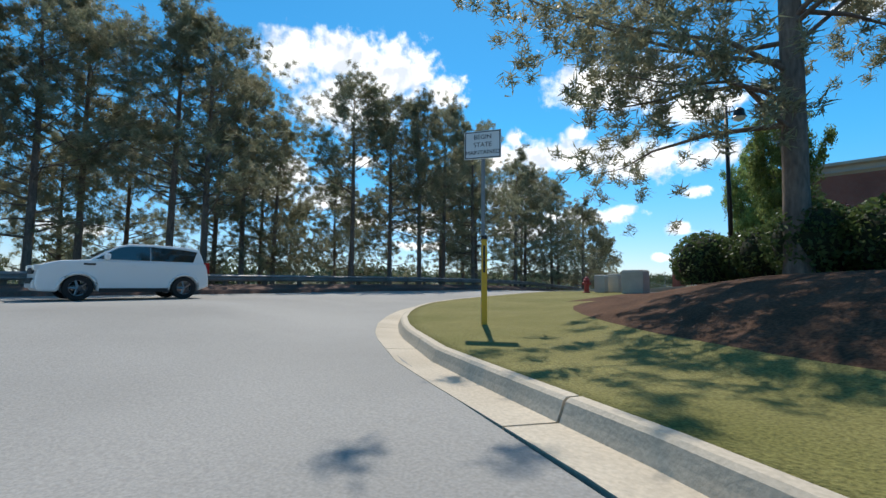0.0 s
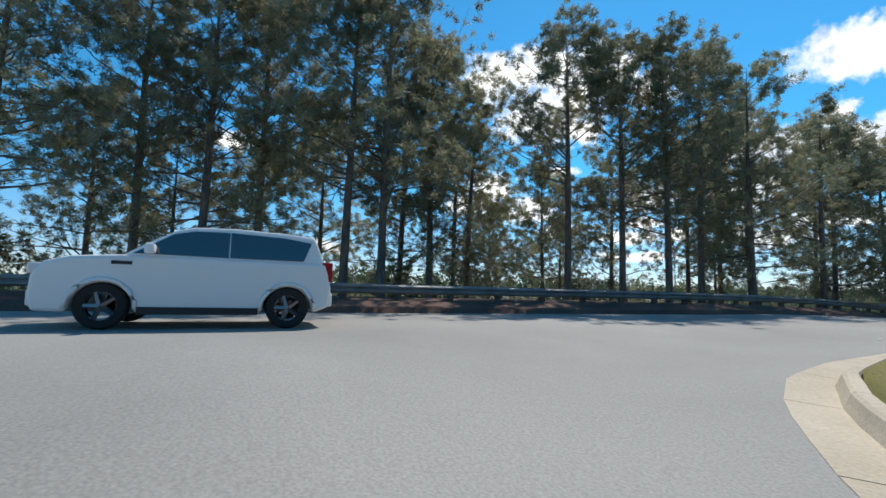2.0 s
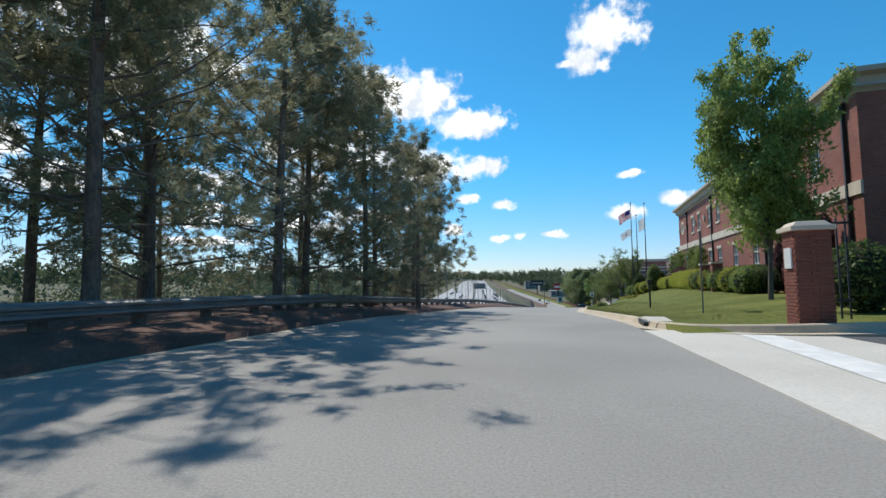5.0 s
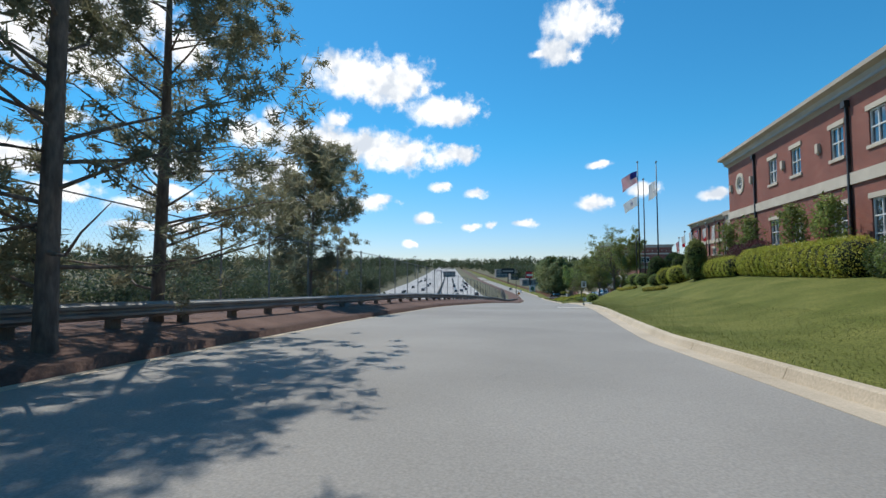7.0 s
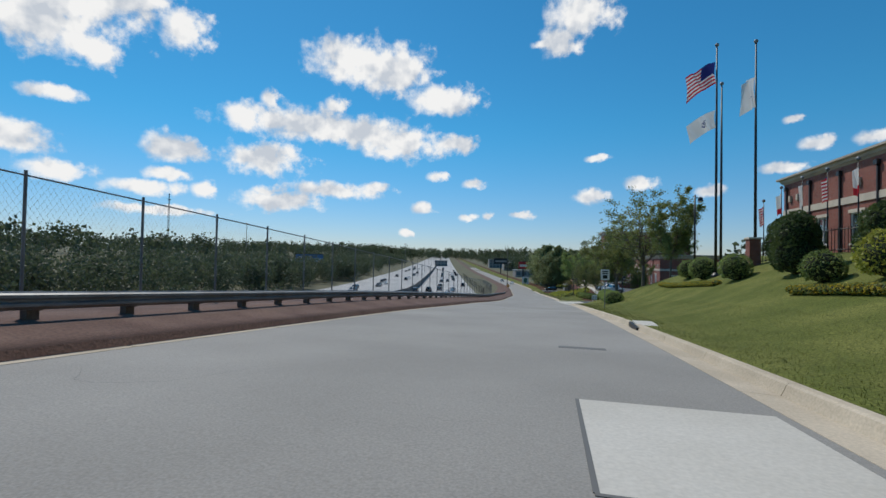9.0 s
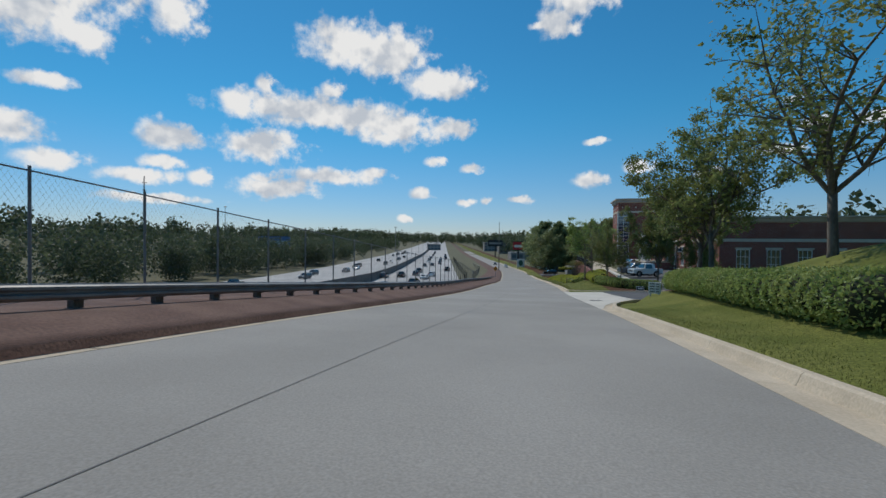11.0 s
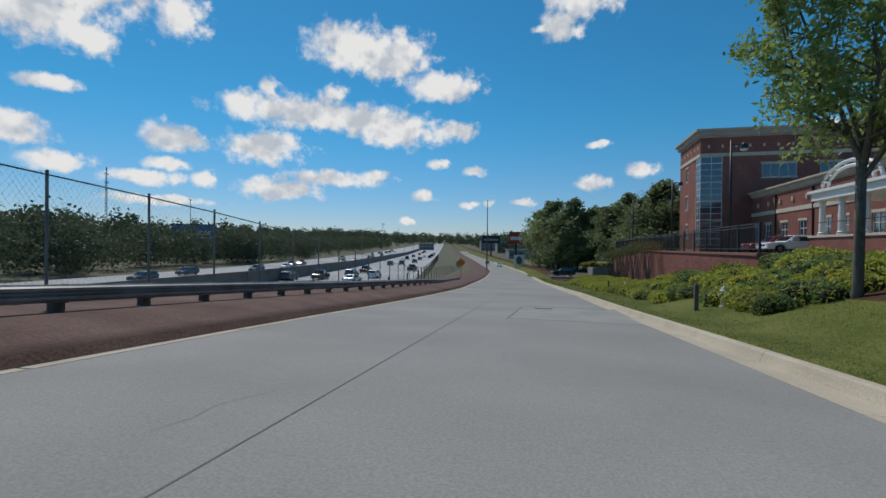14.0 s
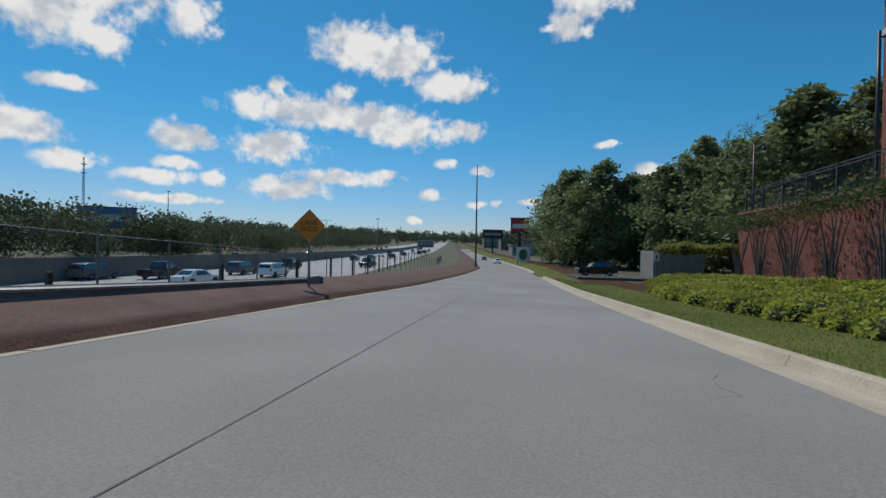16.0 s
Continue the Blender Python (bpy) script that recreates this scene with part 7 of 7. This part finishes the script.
part("lettering_bar", Geo().box((0, -0.033, 0.31), (0.44, 0.004, 0.14)), SIGN_WHITE, plate)
for s in (-0.28, 0.28):
    part("leg", Geo().box((s, 0.0, 0.02), (0.04, 0.04, 0.3)), DARK_METAL, plate)

dia = thing("lane_ends_sign", "yellow diamond warning sign on a post by the freeway", "sign", Matrix.Translation((-32.6, 218.0, rz(218) + 0.2)) @ Matrix.Rotation(radians(12), 4, "Z"))
part("post", Geo().box((0, 0.03, 1.2), (0.07, 0.05, 2.7)), STEEL, dia)
part("plate", Geo().box((0, 0, 0), (0.86, 0.014, 0.86)), SIGN_YELLOW, dia, bevel=0.004).matrix_basis = Matrix.Translation((0, -0.02, 2.35)) @ Matrix.Rotation(radians(45), 4, "Y")
for txt, z in (("LANE", 2.46), ("ENDS", 2.22)):
    words(dia, txt, 0.25, Matrix.Translation((0, -0.03, z)) @ Matrix.Rotation(radians(90), 4, "X"), SIGN_BLACK)


def hydrant(x, y, paint, label):
    t = thing("fire_hydrant", label, "hydrant", Matrix.Translation((x, y, land(x, y) - 0.02)), "hydrants")
    part("barrel", Geo().lathe([(0.16, 0), (0.16, 0.05), (0.11, 0.07), (0.11, 0.5), (0.14, 0.52), (0.14, 0.57), (0.11, 0.6), (0.08, 0.68), (0.03, 0.72), (0.03, 0.77)], n=14), paint, t, smooth=False)
    for d in ((1, 0), (-1, 0), (0, -1)):
        part("outlet", Geo().tube([(0, 0, 0.42), (0.18 * d[0], 0.18 * d[1], 0.42)], [0.06, 0.06], 10), paint, t)


cab_sign = thing("property_sign", "white louvred sign box with bars beside the hedge", "sign", Matrix.Translation((-13.2, 132.6, land(-13.2, 132.6))) @ Matrix.Rotation(radians(-20), 4, "Z"))
part("frame", Geo().box((0, 0, 0.42), (0.62, 0.1, 0.62)), SIGN_WHITE, cab_sign, bevel=0.01)
for i in range(4):
    part("lettering_bar", Geo().box((-0.12, -0.056, 0.22 + i * 0.14), (0.26, 0.012, 0.05)), DARK_METAL, cab_sign)
    part("lettering_bar", Geo().box((0.16, -0.056, 0.22 + i * 0.14), (0.16, 0.012, 0.05)), DARK_METAL, cab_sign)
for s in (-0.22, 0.22):
    part("leg", Geo().box((s, 0, 0.03), (0.06, 0.08, 0.3)), SIGN_WHITE, cab_sign)
hydrant(-9.7, 20.3, HYDRANT_RED, "small red and white fire hydrant on the grass")
hydrant(-15.6, 203.0, HYDRANT_PAINT, "cream fire hydrant on the verge")
hydrant(-15.7, 180.2, HYDRANT_PAINT, "cream fire hydrant on the verge")
for x, y, w, h in ((-9.3, 20.9, 0.5, 0.7), (-9.0, 21.6, 0.55, 0.75), (-7.6, 20.4, 0.9, 0.9)):
    u = thing("utility_box", "beige utility pedestal with rounded lid on the grass", "utility box", Matrix.Translation((x, y, land(x, y) - 0.02)), "utility boxes")
    part("body", Geo().box((0, 0, h / 2), (w, w * 0.8, h)), PALE_BOX, u, bevel=0.04)
    part("lid", Geo().box((0, 0, h + 0.04), (w * 1.04, w * 0.84, 0.1), taper=0.85), PALE_BOX, u, bevel=0.03)
for x, y in ((-17.0, 202.4), (-16.5, 180.4)):
    p_ = thing("wooden_post", "short weathered wooden post on the verge", "post", Matrix.Translation((x, y, land(x, y) - 0.1)), "verge posts")
    part("shaft", Geo().box((0, 0, 0.5), (0.13, 0.13, 1.0)).box((0, 0, 1.02), (0.13, 0.13, 0.05), taper=0.6), POST_WOOD, p_, bevel=0.01)


def street_lamp(x, y, z, top, label, arm=0.55, group="street lamps"):
    t = thing("street_lamp", label, "street lamp", Matrix.Translation((x, y, z)), group)
    h = top - z
    part("pole", Geo().tube([(0, 0, 0), (0, 0, h)], [0.085, 0.06], 10), DARK_METAL, t, smooth=True)
    part("arm", Geo().tube([(0, 0, h - 0.25), (arm, 0, h - 0.25)], [0.035, 0.035], 8), DARK_METAL, t)
    hd = part("lamp_head", Geo().lathe([(0.08, 0.18), (0.16, 0.1), (0.2, -0.12), (0.24, -0.16)], (arm + 0.1, 0, h - 0.35), 14), DARK_METAL, t)
    part("lens", Geo().lathe([(0.2, 0.0), (0.18, -0.07), (0.08, -0.12)], (arm + 0.1, 0, h - 0.52), 12), LENS, hd)


for x, y, top in ((-11.7, 191.8, -0.1), (-11.5, 205.9, -0.3), (-11.7, 225.0, -0.1)):
    street_lamp(x, y, -6.6, top, "black street lamp with a bell head above the wall")
street_lamp(-9.4, 243.5, land(-9.4, 243.5) - 0.1, -0.6, "black street lamp with a bell head by the woods")
street_lamp(-4.0, 19.7, land(-4.0, 19.7) - 0.1, 7.4, "tall black street lamp behind the shrubs", 0.3)
street_lamp(-7.2, 112.5, 0.3, 5.6, "short black lamp post near the flags", 0.3)
street_lamp(-7.0, 153.8, -6.7, -2.2, "black lamp post at the car park", 0.2)
bollard = thing("garden_lamp", "small dark post lamp on the lawn", "garden lamp", Matrix.Translation((-11.6, 52.0, land(-11.6, 52))))
part("post", Geo().tube([(0, 0, -0.1), (0, 0, 1.3)], [0.05, 0.05], 8), DARK_METAL, bollard)
part("lamp_head", Geo().box((0, 0, 1.42), (0.2, 0.2, 0.26), taper=1.2), DARK_METAL, bollard)

mast = thing("tall_pole", "very tall thin dark pole beside the bending road", "pole", Matrix.Translation((-40.2, 291, rz(291))))
part("shaft", Geo().tube([(0, 0, -0.2), (0, 0, 10), (0, 0, 20.3)], [0.19, 0.15, 0.08], 10), POST_WOOD, mast, smooth=True)

# ribbed container and bin enclosure
box_ = thing("metal_enclosure", "pale ribbed metal enclosure beside the small car park", "enclosure", Matrix.Translation((-11.6, 259.0, rz(259) + 0.25)) @ Matrix.Rotation(radians(8), 4, "Z"))
part("wall_panel", Geo().span((-2.9, -2.2, 0), (2.3, 2.2, 3.1)), SHED_METAL, box_)
for i in range(17):
    part("rib", Geo().span((-2.75 + i * 0.3, -2.33, 0.05), (-2.6 + i * 0.3, -2.2, 3.05)), SHED_METAL, box_)
part("notice", Geo().span((-2.9, -2.37, 2.0), (-2.3, -2.335, 2.9)), SIGN_WHITE, box_)
part("notice_bar", Geo().span((-2.66, -2.385, 2.2), (-2.54, -2.372, 2.65)), SIGN_BLACK, box_)

# ---- far signs, masts and buildings ----


def billboard(x, y, z, w, h, legs, mats, label, yaw=0.0, name="billboard"):
    t = thing(name, label, "billboard", pose(x, y, z, 0, 0, yaw), "billboards")
    part("panel", Geo().box((0, 0, legs + h / 2), (w, 0.4, h)), mats[0], t)
    part("frame", Geo().box((0, 0, legs - 0.15), (w + 0.3, 0.5, 0.3)).box((0, 0, legs + h + 0.15), (w + 0.3, 0.5, 0.3)), DARK_METAL, t)
    part("picture_band", Geo().box((0, -0.22, legs + h * 0.45), (w * 0.82, 0.03, h * 0.34)), mats[1], t)
    part("post", Geo().tube([(0, 0.3, -2), (0, 0.3, legs)], [0.5, 0.45], 10), DARK_METAL, t)


billboard(-157, 309.5, land(-157, 309.5), 15.5, 5.6, -4.6 - land(-157, 309.5), (SIGN_BLUE, SIGN_WHITE), "pale blue billboard among the trees", 30)
billboard(-35.3, 330, rz(330), 5.0, 3.7, 8.9, (SIGN_RED, SIGN_WHITE), "red and white roadside billboard on a post", 10)
billboard(-64, 470, land(-64, 470), 12, 4.5, 9.0, (SIGN_BLACK, FAR_WALL), "dark roadside billboard seen far ahead", 12)


board = thing("monument_sign", "white roadside sign with a green oval on two posts", "sign", pose(-33.1, 316, rz(316) + 0.1, 0, 0, 8))
part("panel", Geo().box((0, 0, 2.7), (3.4, 0.4, 3.6)), SIGN_WHITE, board, bevel=0.05)
part("emblem", Geo().add([(1.0 * math.cos(k * math.pi / 12), -0.215, 2.7 + 1.35 * math.sin(k * math.pi / 12)) for k in range(24)] + [(1.0 * math.cos(k * math.pi / 12), -0.19, 2.7 + 1.35 * math.sin(k * math.pi / 12)) for k in range(24)], [tuple(range(24))] + [(k, k + 24, (k + 1) % 24 + 24, (k + 1) % 24) for k in range(24)]), material("sign_green", (0.05, 0.14, 0.1), rough=0.6), board)
for s in (-1.3, 1.3):
    part("post", Geo().box((s, 0.05, 0.4), (0.35, 0.3, 1.2)), PALE_BOX, board)


def lattice_mast(x, y, h, label):
    z = land(x, y)
    t = thing("radio_mast", label, "mast", Matrix.Translation((x, y, z)), "masts")
    g = Geo()
    for s in ((-1, -1), (1, -1), (0, 1)):
        g.tube([(s[0] * 1.2, s[1] * 1.2, -1), (s[0] * 0.5, s[1] * 0.5, h)], [0.25, 0.18], 5)
    for k in range(int(h / 4)):
        f0, f1 = 1.2 - 0.7 * k * 4 / h, 1.2 - 0.7 * (k + 1) * 4 / h
        g.tube([(-f0, -f0, k * 4), (f1, -f1, k * 4 + 4)], [0.1, 0.1], 4)
        g.tube([(f0, -f0, k * 4), (0, f1, k * 4 + 4)], [0.1, 0.1], 4)
    part("lattice", g, DARK_METAL, t)
    for z_ in (0.78, 0.9):
        part("antenna_ring", Geo().tube([(2.2 * math.cos(a), 2.2 * math.sin(a), h * z_) for a in np.linspace(0, 6.283, 13)], [0.35] * 13, 5), STEEL, t)


lattice_mast(-528, 578, 80, "tall grey lattice radio mast above the trees")
for x, y, h in ((-380, 545, 42), (-210, 640, 30)):
    t = thing("light_mast", "thin tall light mast by the freeway", "mast", Matrix.Translation((x, y, land(x, y))), "masts")
    part("shaft", Geo().tube([(0, 0, -1), (0, 0, h)], [0.4, 0.25], 6), STEEL, t)
    part("lamp_ring", Geo().lathe([(1.6, 0), (1.8, 0.5), (0.6, 0.9)], (0, 0, h - 0.5), 10), STEEL, t)


def far_block(x, y, w, d, h, yaw, label, floors=3):
    t = thing("commercial_building", label, "building", pose(x, y, land(x, y) - 1, 0, 0, yaw), "far buildings")
    part("wall", Geo().box((0, 0, (h + 1) / 2), (w, d, h + 1)), FAR_WALL, t)
    part("roof", Geo().box((0, 0, h + 1.2), (w + 0.6, d + 0.6, 0.4)), ROOFING, t)
    for k in range(floors):
        z = 1 + h * (k + 0.55) / floors
        n = int(w / 4)
        for i in range(n):
            part("window", Geo().box((-w / 2 + (i + 0.5) * w / n, -d / 2 - 0.03, z), (w / n * 0.62, 0.1, h / floors * 0.5)), FAR_GLASS, t)


far_block(-176, 700, 18, 14, 8, 14, "pale commercial building beyond the freeway", 2)
far_block(-250, 420, 30, 16, 7, 20, "low commercial building among trees", 2)
far_block(-190, 345, 26, 14, 6, 24, "low commercial building among trees", 1)
far_block(-60, 560, 24, 16, 8, 14, "roadside commercial building far ahead", 2)
far_block(-84, 640, 30, 16, 10, 14, "roadside commercial building far ahead", 3)
far_block(-40, 430, 18, 14, 5, 14, "low roadside shop far ahead", 1)
far_block(-108, 820, 30, 16, 8, 14, "long commercial building on the hill", 2)
# fence posts and light poles beside the freeway
for i in range(22):
    y = 215 + i * 9
    x = along(FX, y) + 2.0
    p_ = thing("freeway_fence_post", "thin dark fence post beside the freeway", "post", Matrix.Translation((x, y, along(FZ, y))), "freeway fence posts")
    part("shaft", Geo().box((0, 0, 1.2), (0.16, 0.16, 3.2)), DARK_METAL, p_)
for i in range(6):
    y = 340 + i * 95
    x = along(FX, y) - 30
    p_ = thing("freeway_light", "tall thin light pole on the freeway median", "street lamp", Matrix.Translation((x, y, along(FZ, y) + 1.5)), "freeway lights")
    part("shaft", Geo().tube([(0, 0, 0), (0, 0, 11)], [0.14, 0.08], 6), STEEL, p_)
    part("arm", Geo().tube([(-2.2, 0, 11), (2.2, 0, 11)], [0.07, 0.07], 5), STEEL, p_)
# small blocks seen as litter and stones on the verge
for x, y in ((-18.9, 258), (-17.4, 256)):
    st = thing("concrete_block", "small pale concrete block on the verge", "block", Matrix.Translation((x, y, land(x, y) + 0.15)), "verge blocks")
    part("block_body", Geo().box((0, 0, 0), (0.6, 0.5, 0.5), taper=0.9), CONCRETE_PALE, st, bevel=0.03)
